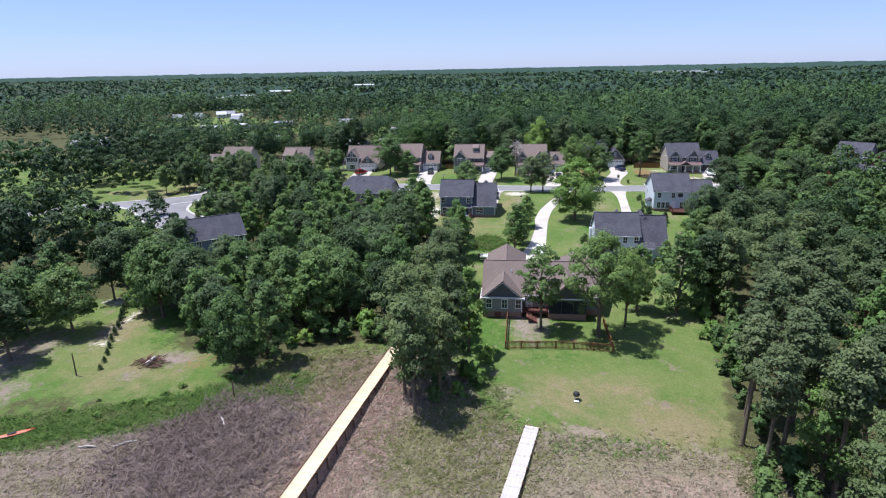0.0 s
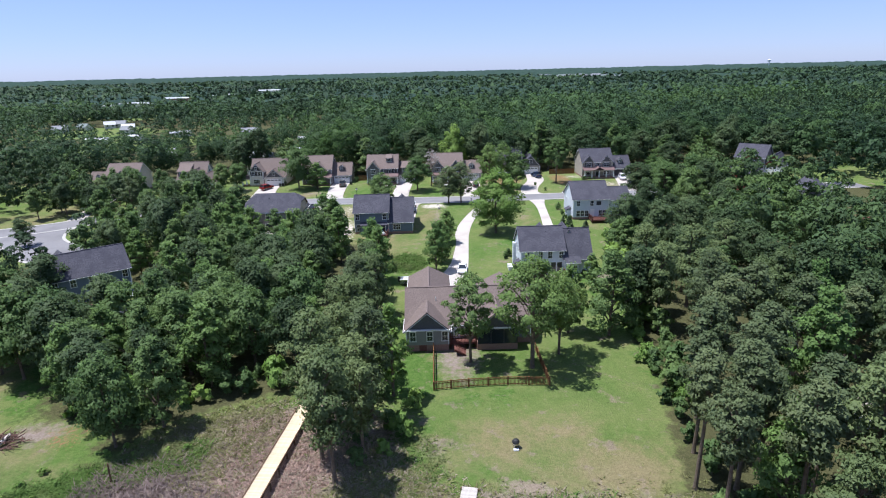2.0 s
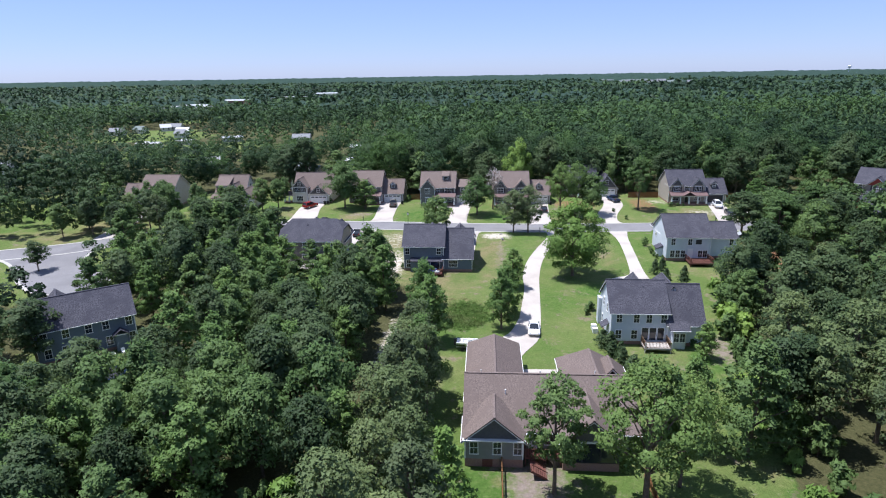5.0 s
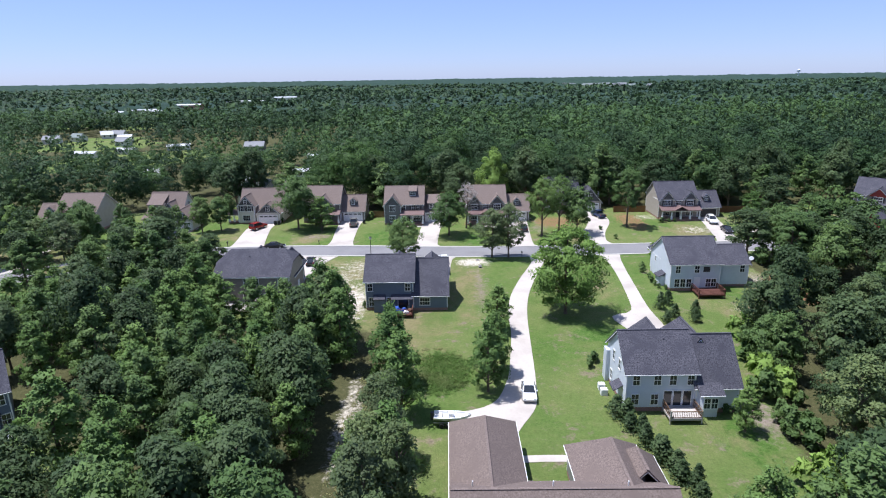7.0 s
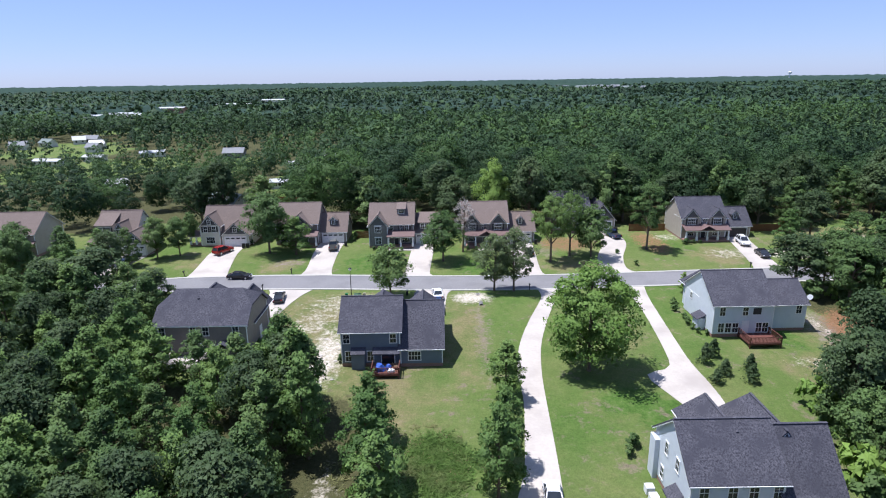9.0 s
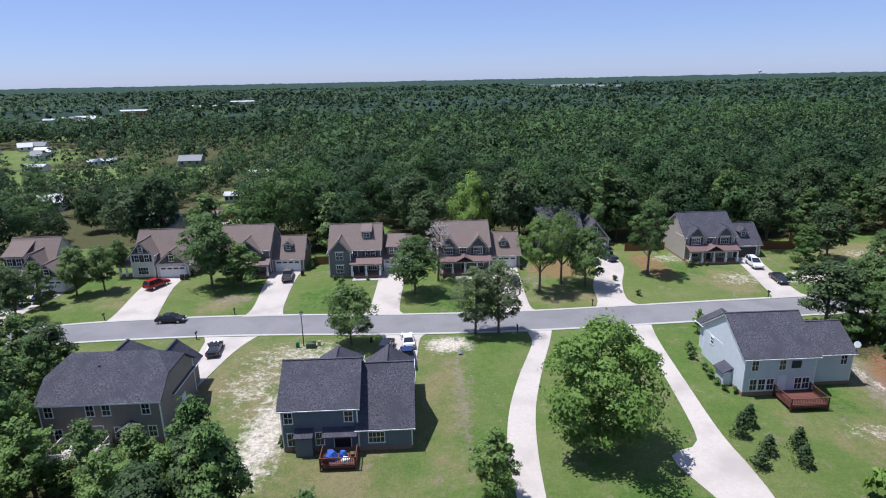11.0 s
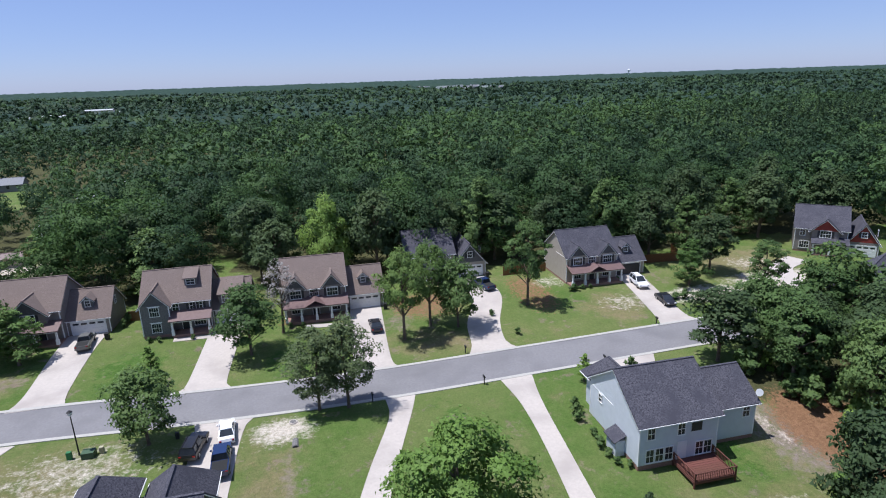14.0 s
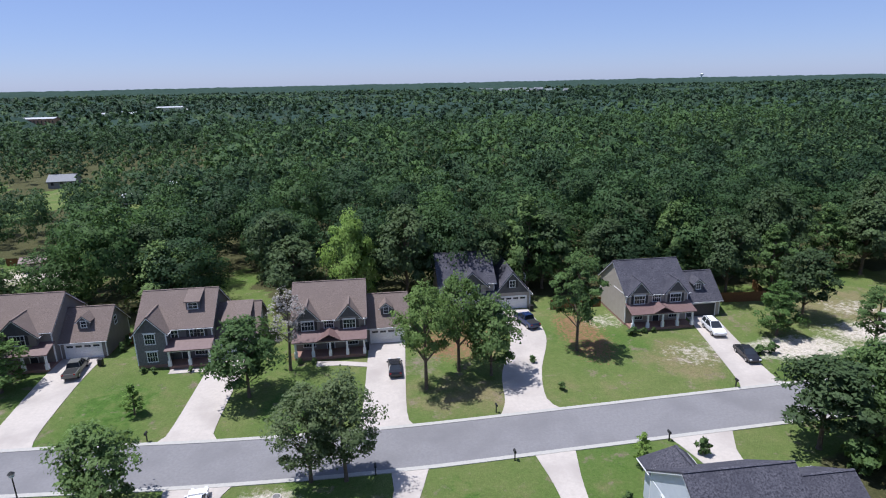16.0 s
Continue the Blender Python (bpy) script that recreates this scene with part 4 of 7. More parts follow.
def lakeside_house():
    zb = -2.2
    h = house("pale blue two-storey house with white gable wall and charcoal roof", 0, 0)
    S, R = M["siding_pale"], M["roof_grey"]
    volume(h, 23.1, 31.6, 6.4, 15.2, zb, 3.5, 7.1, "x", S, R, base=0.7)
    volume(h, 31.6, 36.9, 6.0, 15.0, zb, 1.8, 6.6, "x", S, R, base=0.7)
    for x0, x1 in ((26.4, 30.4), (31.0, 35.2)):
        gable_roof(h, x0, x1, 10, 18.4, 3.6, 6.3, "y", R, S, hip=(0, 0.85), ends=(0, 0))
        part("wall", bbox(x0 + 0.2, x1 - 0.2, 14, 18.0, zb, 3.6), S, h)
    # bay window
    bm = bmesh.new()
    lower = [bm.verts.new(p) for p in ((31.7, 6.0, zb), (32.2, 5.0, zb), (34.0, 5.0, zb), (34.5, 6.0, zb))]
    upper = [bm.verts.new((v.co.x, v.co.y, 1.2)) for v in lower]
    bm.faces.new(lower[::-1])
    bm.faces.new(upper)
    for i in range(4):
        bm.faces.new([lower[i], lower[(i + 1) % 4], upper[(i + 1) % 4], upper[i]])
    part("bay", bm, S, h)
    bm = bmesh.new()
    slab(bm, [(31.6, 4.6, 1.05), (34.6, 4.6, 1.05), (34.6, 6.2, 2.0), (31.6, 6.2, 2.0)], 0.14)
    part("roof", bm, R, h)
    part("trim", bbox(31.6, 34.6, 4.5, 4.58, 0.9, 1.04), M["white"], h)
    for x in (32.65, 33.55):
        window(h, "S", x, 4.99, -0.9, 0.72, 1.35)
    for x in (24.3, 26.9, 28.8, 31.0):
        window(h, "S", x, 6.39, 1.6, 0.8, 1.3)
    for x in (24.3, 26.7):
        window(h, "S", x, 6.39, -1.1, 0.85, 1.4)
    for x in (28.3, 29.5, 30.7):
        door(h, "S", x, 6.39, -1.25, 0.95, 2.0, glass=True)
    for y, z in ((9.5, 2.2), (12.2, 2.2), (12.8, -1)):
        window(h, "W", 23.09, y, z, 0.7, 1.3)
    bm = bmesh.new()
    slab(bm, [(21.9, 7.6, 0.2), (21.9, 9.6, 0.2), (23.1, 9.6, 0.9), (23.1, 7.6, 0.9)], 0.12)
    part("awning", bm, R, h)
    # chimney stack on the west wall
    part("chimney", bbox(22.6, 23.1, 14.0, 15.4, zb, 2.6), S, h)
    deck("weathered timber deck with dark railings behind the house", 27.7, 31.6, 3.4, 6.3, -1.3, M["deck_grey"], rails=M["timber_dark"])
    for y in (10.6, 11.9):
        bm = bmesh.new()
        box(bm, -0.42, 0.42, -0.42, 0.42, 0, 0.8)
        tube(bm, [(0, 0, 0.8), (0, 0, 0.84)], [0.34, 0.34], 14)
        ac = part("air_conditioner", bm, M["white"], m=pose(21.6, y, terrain(21.6, y)))
        tagged(ac, "white outdoor air-conditioning unit beside the house wall", "air conditioner", "air conditioners")


def clipped_volume(h, x0, x1, y0, y1, zb, ze, zr, wall, roof):
    """A block whose gables are clipped by small hips at the ridge's ends."""
    part("foundation", bbox(x0 + 0.02, x1 - 0.02, y0 + 0.02, y1 - 0.02, zb - 1.5, zb + 0.5), M["brick"], h)
    part("wall", bbox(x0, x1, y0, y1, zb + 0.5, ze), wall, h)
    o, ym, half = 0.35, (y0 + y1) / 2, (y1 - y0) / 2
    k = (zr - ze) / half
    a0, a1, zo = x0 - o, x1 + o, ze - o * k
    c, r0, r1 = 0.5, x0 + 1.7, x1 - 1.7
    zc, w = zr - (zr - ze) * c, half * c
    for s in (-1, 1):
        bm = bmesh.new()
        slab(bm, [(a0, ym + s * (half + o), zo), (a1, ym + s * (half + o), zo), (a1, ym + s * w, zc), (r1, ym, zr), (r0, ym, zr), (a0, ym + s * w, zc)], 0.17)
        part("roof", bm, roof, h)
    for a, r, x in ((a0, r0, x0), (a1, r1, x1)):
        bm = bmesh.new()
        slab(bm, [(a, ym - w, zc), (a, ym + w, zc), (r, ym, zr)], 0.17)
        part("roof", bm, roof, h)
        bm = bmesh.new()
        d = 0.2 if x == x0 else -0.2
        ends = [[bm.verts.new((u, v, z)) for v, z in ((y0, ze), (y1, ze), (ym + w, zc - 0.15), (ym - w, zc - 0.15))] for u in (x, x + d)]
        bm.faces.new(ends[0])
        bm.faces.new(ends[1][::-1])
        for i in range(4):
            bm.faces.new([ends[0][i], ends[1][i], ends[1][(i + 1) % 4], ends[0][(i + 1) % 4]])
        part("gable", bm, wall, h)
    for y in (y0, y1):
        part("fascia", bbox(a0, a1, y - 0.36 if y == y0 else y + 0.3, y - 0.3 if y == y0 else y + 0.36, zo - 0.2, zo - 0.02), M["white"], h)
    for x in (x0, x1):
        for y in (y0, y1):
            part("corner_board", bbox(x - 0.06, x + 0.06, y - 0.06, y + 0.06, zb + 0.5, ze - 0.05), M["white"], h)


def corner_house():
    zb = -1.0
    h = house("taupe two-storey house with charcoal hipped roof", 0, 0)
    S, R = M["siding_taupe"], M["roof_grey"]
    clipped_volume(h, -41.0, -27.6, 41.2, 51.5, zb, 4.6, 8.2, S, R)
    gable_roof(h, -38, -33, 45, 54, 4.6, 7.2, "y", R, S, hip=(0, 0.8), ends=(0, 0))
    gable_roof(h, -31.8, -27.8, 45, 54.5, 3.6, 6.6, "y", R, S, hip=(0, 0.8), ends=(0, 0))
    part("wall", bbox(-37.8, -33.2, 50, 53.6, zb, 4.6), S, h)
    part("wall", bbox(-31.6, -28.0, 50, 54.1, zb, 3.6), S, h)
    for x in (-40, -35.4, -33.6, -29.2):
        window(h, "S", x, 41.19, 2.7, 0.85, 1.3)
    for x in (-39.4, -32.6, -28.8):
        window(h, "S", x, 41.19, -0.2, 0.85, 1.3)
    door(h, "S", -35.2, 41.19, -0.7, 1.8, 2.05, glass=True)
    door(h, "E", -27.59, 47.5, -0.6)
    bm = bmesh.new()
    for s in (-1, 1):
        slab(bm, [(-31 + s * 1.3, 39.7, 1.2), (-31 + s * 1.3, 41.2, 1.2), (-31, 41.2, 2.0), (-31, 39.7, 2.0)], 0.12)
    part("awning", bm, R, h)
    part("bay", bbox(-31.9, -30.1, 40.0, 41.19, zb, 1.25), S, h)
    deck("pale timber deck behind the taupe house", -38.8, -33.4, 37.2, 41.0, -0.5, M["deck_grey"])


def west_house():
    zb = -2.1
    h = house("slate-blue two-storey house with charcoal gabled roof", -56.4, 1.9, 38)
    S, R = M["siding_blue"], M["roof_grey"]
    volume(h, -8.6, 4.8, -1.5, 7.5, zb, 3.5, 7.0, "x", S, R)
    gable_roof(h, -7.4, -2.6, 3, 11, 3.5, 6.4, "y", R, S, hip=(0, 0.8), ends=(0, 0))
    part("wall", bbox(-7.2, -2.8, 7.5, 10.6, zb, 3.5), S, h)
    for x in (-7.4, -4.6, -1.6, 0.7, 3.9):
        window(h, "S", x, -1.51, 1.6, 0.85, 1.3)
    for x in (-7.2, -4.9, 0.9, 4.1):
        window(h, "S", x, -1.51, -1.1, 0.85, 1.4)
    door(h, "S", -1.7, -1.51, -1.7, 1.8, 2.05, glass=True)
    bm = bmesh.new()
    for s in (-1, 1):
        slab(bm, [(2.5 + s * 1.2, -2.8, 0.6), (2.5 + s * 1.2, -1.5, 0.6), (2.5, -1.5, 1.5), (2.5, -2.8, 1.5)], 0.12)
    part("awning", bm, R, h)
    part("bay", bbox(1.6, 3.4, -2.5, -1.51, zb, 0.65), S, h)
    part("trim", bbox(1.5, 3.5, -2.56, -2.5, 0.5, 0.66), M["white"], h)


def street_house(label, x, y, w, gw, wall, roof, style, gable_mat, yaw=0, zb=0.8, depth=10.5, side=1, red=True, is_open=False, bay_mat=None, front_gable=False):
    """A two-storey house facing the street: main block w wide from x, a lower garage wing gw wide beside it."""
    h = house(label, x, y, yaw)
    ze, zr = zb + 5.4, zb + 9.3
    volume(h, 0, w, 2, 2 + depth, zb, ze, zr, "x", wall, roof, base=0.4)
    g0 = w if side > 0 else -gw
    gy = 3.4
    if front_gable:
        gy = 2.2
        volume(h, g0, g0 + gw, gy, gy + 9.5, zb, zb + 3.0, zb + 6.8, "y", wall, roof, base=0.15, gable=gable_mat)
        window(h, "S", g0 + gw / 2, gy - 0.01, zb + 4.0, 0.9, 1.1, shutters=True)
    else:
        volume(h, g0, g0 + gw, gy, gy + 8.5, zb, zb + 3.0, zb + 6.6, "x", wall, roof, base=0.15)
    garage_door(h, g0 + gw / 2, gy - 0.005, zb + 0.02, min(4.9, gw - 1.0), 2.2, is_open)
    if style == "bay":
        # a stone gabled bay, and a dormer with a shed roof over the garage
        volume(h, 0, 4.3, 0.6, 6, zb, ze, ze + 2.4, "y", bay_mat or M["stone"], roof, base=0.4, gable=gable_mat, ends=(1, 0))
        for z in (0.9, 3.6):
            window(h, "S", 2.1, 0.59, zb + z, 1.3, 1.45, panes=4)
            part("trim", bbox(1.2, 3.0, 0.53, 0.59, zb + z + 1.56, zb + z + 1.68), M["white"], h)
        for xx in (5.0, 7.6, 8.6):
            window(h, "S", xx, 1.99, zb + 3.6, 0.9, 1.4, shutters=xx > 6)
        porch(h, 4.4, w, -0.2, 2, zb, zb + 3.5, M["metalroof"] if red else roof, 3)
        door(h, "S", 6.2, 1.99, zb + 0.4, 1.0, 2.05, M["shutter"])
        window(h, "S", 8.4, 1.99, zb + 0.9, 1.7, 1.4, panes=4)
        dx = w * 0.72
        part("shed_dormer", bbox(dx - 0.95, dx + 0.95, 4.2, 6.6, ze + 1.2, ze + 2.9), wall, h)
        bm = bmesh.new()
        slab(bm, [(dx - 1.15, 3.85, ze + 2.95), (dx + 1.15, 3.85, ze + 2.95), (dx + 1.15, 7.1, ze + 3.85), (dx - 1.15, 7.1, ze + 3.85)], 0.13)
        part("roof", bm, roof, h)
        window(h, "S", dx, 4.19, ze + 1.8, 1.25, 0.85)
        dw = gw * 0.62
        part("shed_dormer", bbox(g0 + gw / 2 - dw / 2, g0 + gw / 2 + dw / 2, gy + 0.5, gy + 4, zb + 2.8, zb + 5.1), wall, h)
        bm = bmesh.new()
        slab(bm, [(g0 + gw / 2 - dw / 2 - 0.2, gy + 0.1, zb + 5.1), (g0 + gw / 2 + dw / 2 + 0.2, gy + 0.1, zb + 5.1), (g0 + gw / 2 + dw / 2 + 0.2, gy + 4.4, zb + 6.75), (g0 + gw / 2 - dw / 2 - 0.2, gy + 4.4, zb + 6.75)], 0.15)
        part("roof", bm, roof, h)
        for k in (-1, 0, 1):
            window(h, "S", g0 + gw / 2 + k * 0.95, gy + 0.49, zb + 3.6, 0.75, 1.2)
    elif style == "twin":
        # two gables over the upper windows and a full-width porch
        for u in (0.2, 0.78):
            c = w * (0.2 if u < 0.5 else 0.78)
            gable_roof(h, c - 1.75, c + 1.75, 1.6, 6.5, ze + 0.1, ze + 2.1, "y", roof, gable_mat, over=0.3, ends=(1, 0))
            part("wall", bbox(c - 1.7, c + 1.7, 1.62, 2.2, zb + 3.3, ze + 0.1), wall, h)
            window(h, "S", c, 1.61, zb + 3.7, 1.7, 1.4, panes=4, shutters=True)
        window(h, "S", w * 0.49, 1.99, zb + 3.75, 1.3, 1.3, panes=4)
        porch(h, 0.2, w - 0.1, -0.4, 2, zb, zb + 3.5, M["metalroof"] if red else roof, 5)
        bm = bmesh.new()
        for s in (-1, 1):
            slab(bm, [(w / 2 + s * 1.7, -0.8, zb + 2.9), (w / 2 + s * 1.7, 1.6, zb + 3.0), (w / 2, 1.6, zb + 3.95), (w / 2, -0.8, zb + 3.85)], 0.12)
        part("porch_gable", bm, M["metalroof"] if red else roof, h)
        door(h, "S", w / 2, 1.99, zb + 0.4, 1.0, 2.05, M["shutter"])
        for xx in (w * 0.2, w * 0.8):
            window(h, "S", xx, 1.99, zb + 0.9, 1.7, 1.4, panes=4)
        dormer(h, g0 + gw / 2, gy + 1.3, zb + 4.1, 1.6, roof, gable_mat)
    else:
        # one broad front gable
        gable_roof(h, w * 0.3, w * 0.85, 1.2, 7, ze - 0.3, ze + 2.2, "y", roof, gable_mat, ends=(1, 0))
        part("wall", bbox(w * 0.32, w * 0.83, 1.25, 2.2, zb + 3.0, ze - 0.3), wall, h)
        window(h, "S", w * 0.58, 1.24, zb + 3.6, 1.9, 1.4, panes=4, shutters=True)
        window(h, "S", w * 0.15, 1.99, zb + 3.6, 0.9, 1.4)
        porch(h, w * 0.35, w, -0.4, 2, zb, zb + 3.4, M["metalroof"] if red else roof, 3)
        door(h, "S", w * 0.7, 1.99, zb + 0.4, 1.0, 2.05, M["shutter"])
        window(h, "S", w * 0.2, 1.99, zb + 0.9, 1.7, 1.4, panes=4)
        if not front_gable:
            dormer(h, g0 + gw / 2, gy + 1.3, zb + 4.1, 1.7, roof, gable_mat)
    # a side window in the garage gable
    window(h, "E" if side > 0 else "W", g0 + gw + 0.01 if side > 0 else g0 - 0.01, gy + 4.2, zb + 3.6, 0.8, 1.2)
    return h


def cottage_house(label, x, y, w, g0, gw, gy, wall, roof, trim_mat, dormer_left, zb=0.8, yaw=0):
    """A storey-and-a-half house: a long roof over main block w wide, a front bay, and a gabled garage gw wide from g0 that stands at gy."""
    h = house(label, x, y, yaw)
    ze, zr = zb + 3.3, zb + 8.7
    volume(h, 0, w, 1.0, 11.6, zb, ze, zr, "x", wall, roof, base=0.3)
    volume(h, g0, g0 + gw, gy, 5.4, zb, zb + 3.0, zb + 5.7, "y", wall, roof, base=0.15, gable=trim_mat, ends=(1, 0))
    garage_door(h, g0 + gw / 2, gy - 0.005, zb + 0.02, min(4.9, gw - 0.8), 2.2)
    window(h, "S", g0 + gw / 2, gy - 0.01, zb + 3.5, 0.9, 1.1, shutters=True)
    if dormer_left:
        # a wide shed dormer over the porch, and a broad gable beside it
        part("shed_dormer", bbox(0.4, 4.2, 1.6, 5.4, zb + 3.3, zb + 6.1), wall, h)
        bm = bmesh.new()
        slab(bm, [(0.1, 1.2, zb + 6.1), (4.5, 1.2, zb + 6.1), (4.5, 6.3, zb + 8.4), (0.1, 6.3, zb + 8.4)], 0.15)
        part("roof", bm, roof, h)
        for u in (1.4, 3.2):
            window(h, "S", u, 1.59, zb + 4.2, 0.9, 1.35, shutters=True)
        volume(h, 4.6, 8.6, 0.2, 6, zb, zb + 4.4, zb + 7.0, "y", wall, roof, base=0.3, gable=trim_mat, ends=(1, 0))
        window(h, "S", 6.6, 0.19, zb + 3.9, 1.7, 1.5, panes=4)
        window(h, "S", 6.6, 0.19, zb + 0.9, 1.7, 1.4, panes=4)
        porch(h, -0.4, 4.5, -0.9, 1.0, zb, zb + 3.3, roof, 3)
        door(h, "S", 3.4, 0.99, zb + 0.4, 1.0, 2.05, M["shutter"])
    else:
        # a full-height gabled bay with shuttered windows
        volume(h, 0, 4.5, 0, 6, zb, zb + 5.2, zb + 7.7, "y", wall, roof, base=0.3, gable=trim_mat, ends=(1, 0))
        for u in (1.25, 3.2):
            window(h, "S", u, -0.01, zb + 3.5, 0.85, 1.4, shutters=True)
        window(h, "S", 2.2, -0.01, zb + 5.5, 0.7, 0.9, shutters=True)
        window(h, "S", 2.2, -0.01, zb + 0.9, 1.9, 1.4, panes=4)
        porch(h, -3.0, 0, 0.6, 2.8, zb, zb + 3.2, roof, 3)
    window(h, "E", w + 0.01, 6.4, zb + 4.6, 0.85, 1.3)
    return h


main_house()
blue_house()
pale_house()
lakeside_house()
corner_house()
west_house()
RT, RG = M["roof_tan"], M["roof_grey"]
street_house("dark grey two-storey house with stone bay and brown shingle roof", -15.6, 92.2, 10.2, 6.0, M["siding_slate"], RT, "bay", M["siding_dark"])
street_house("grey two-storey house with twin gables and brown shingle roof", 6.1, 92.0, 10.4, 6.4, M["siding_taupe"], RT, "twin", M["siding_dark"])
street_house("taupe two-storey house with broad gable and brown shingle roof", -38.0, 94.2, 10.0, 6.4, M["siding_taupe"], RT, "broad", M["siding_dark"])
street_house("tan two-storey house with twin gables and charcoal roof", 57.6, 93.6, 10.4, 6.6, M["siding_tan"], RG, "twin", M["siding_dark"], is_open=True)
street_house("grey two-storey house with charcoal roof behind lawn trees", 29.0, 103.4, 9.4, 6.4, M["siding_tan"], RG, "broad", M["siding_dark"], red=False, front_gable=True)
cottage_house("cream house with dark shingled gables and brown roof", -55.6, 96.0, 11.8, 4.9, 6.3, 0.0, M["siding_cream"], RT, M["siding_dark"], False)
cottage_house("pale grey house with wide dormer and gabled garage", -79.0, 92.2, 9.2, 8.0, 5.6, -2.8, M["siding_cream"], RT, M["siding_dark"], True)
street_house("brown-roofed house half hidden by trees", -101.0, 88.0, 10.5, 6.5, M["siding_tan"], RT, "broad", M["siding_dark"], side=-1)
street_house("red two-storey house with charcoal roof at the wood's edge", 110.9, 98.6, 9.5, 5.5, M["siding_taupe"], RG, "broad", M["siding_red"], yaw=-42, front_gable=True, red=False)


# ---- trees ----
SIZE = {}


def tree_kind(key, label, material, height, spread, seed, lobes=20, per=200, size=0.30, low=0.3, form="round", trunk_r=None, name="tree"):
    """One tree: a tapered trunk with limbs under a crown of leaf sprays."""
    rng = np.random.default_rng(seed)
    t = tagged(new(name), label, "shrub" if name == "shrub" else "tree")
    SIZE[key] = (height, 2.15 * spread)
    L = []
    tips = []
    for k in range(lobes):
        f = (k + 0.5) / lobes
        z = height * (low + (0.92 - low) * f)
        if form == "round":
            prof = math.sin(math.pi * (0.14 + 0.78 * f)) ** 0.7
        elif form == "cone":
            prof = (1 - f) ** 0.9 + 0.06
        elif form == "pine":
            prof = 0.4 + 0.55 * math.sin(math.pi * f)
        elif form == "gum":
            prof = math.sin(math.pi * (0.3 + 0.66 * f)) ** 0.85
        else:
            prof = math.sin(math.pi * (0.2 + 0.65 * f))
        a = k * 2.4 + rng.random() * 1.2
        r = spread * prof * (0.15 + 0.75 * rng.random() ** 0.7)
        rx = spread * (0.16 + 0.2 * rng.random()) * (0.6 + 0.4 * prof)
        if form == "cone":
            r, rx = spread * prof * 0.45, spread * (0.15 + 0.55 * prof)
        if form == "open":
            prof = math.sin(math.pi * (0.16 + 0.76 * f)) ** 0.8
            r, rx = spread * prof * (0.35 + 0.6 * rng.random() ** 0.6), spread * (0.13 + 0.13 * rng.random())
        rz = rx * (0.6 + 0.25 * rng.random())
        x, y = r * math.cos(a), r * math.sin(a)
        L.append((x, y, z, rx, rz))
        tips.append((x, y, z))
    if form != "cone":
        L.append((0, 0, height * 0.92, spread * 0.3, spread * 0.28))
        if form != "open":
            L.append((spread * 0.1, 0, height * (low + 0.92) / 2, spread * 0.5, height * 0.2))
    v, nv = leaves(L, int(per * 0.84), size * 1.07, rng, calm=0.34, dome=0.18)
    me = quads_mesh("crown", v, material, normals=nv)
    crown = new("crown", me)
    crown.parent = t
    bm = bmesh.new()
    tr = trunk_r or height * 0.017
    lean = rng.normal(size=2) * height * 0.015
    tube(bm, [(0, 0, -0.4), (0, 0, 0.5), (lean[0] * 0.6, lean[1] * 0.6, height * 0.45), (lean[0], lean[1], height * 0.85)], [tr * 1.5, tr, tr * 0.7, tr * 0.18], 8)
    for x, y, z in tips[::3] if form != "cone" else []:
        z0 = max(height * low * 0.7, z - math.hypot(x, y) * 0.9 - 0.5)
        tube(bm, [(lean[0] * z0 / height, lean[1] * z0 / height, z0), (x * 0.5, y * 0.5, (z0 + z) / 2 + 0.2), (x, y, z)], [tr * 0.42, tr * 0.28, tr * 0.08], 4)
    part("trunk", bm, M["bark"], t)
    t.matrix_basis = pose(0, -2500, -6)
    return t


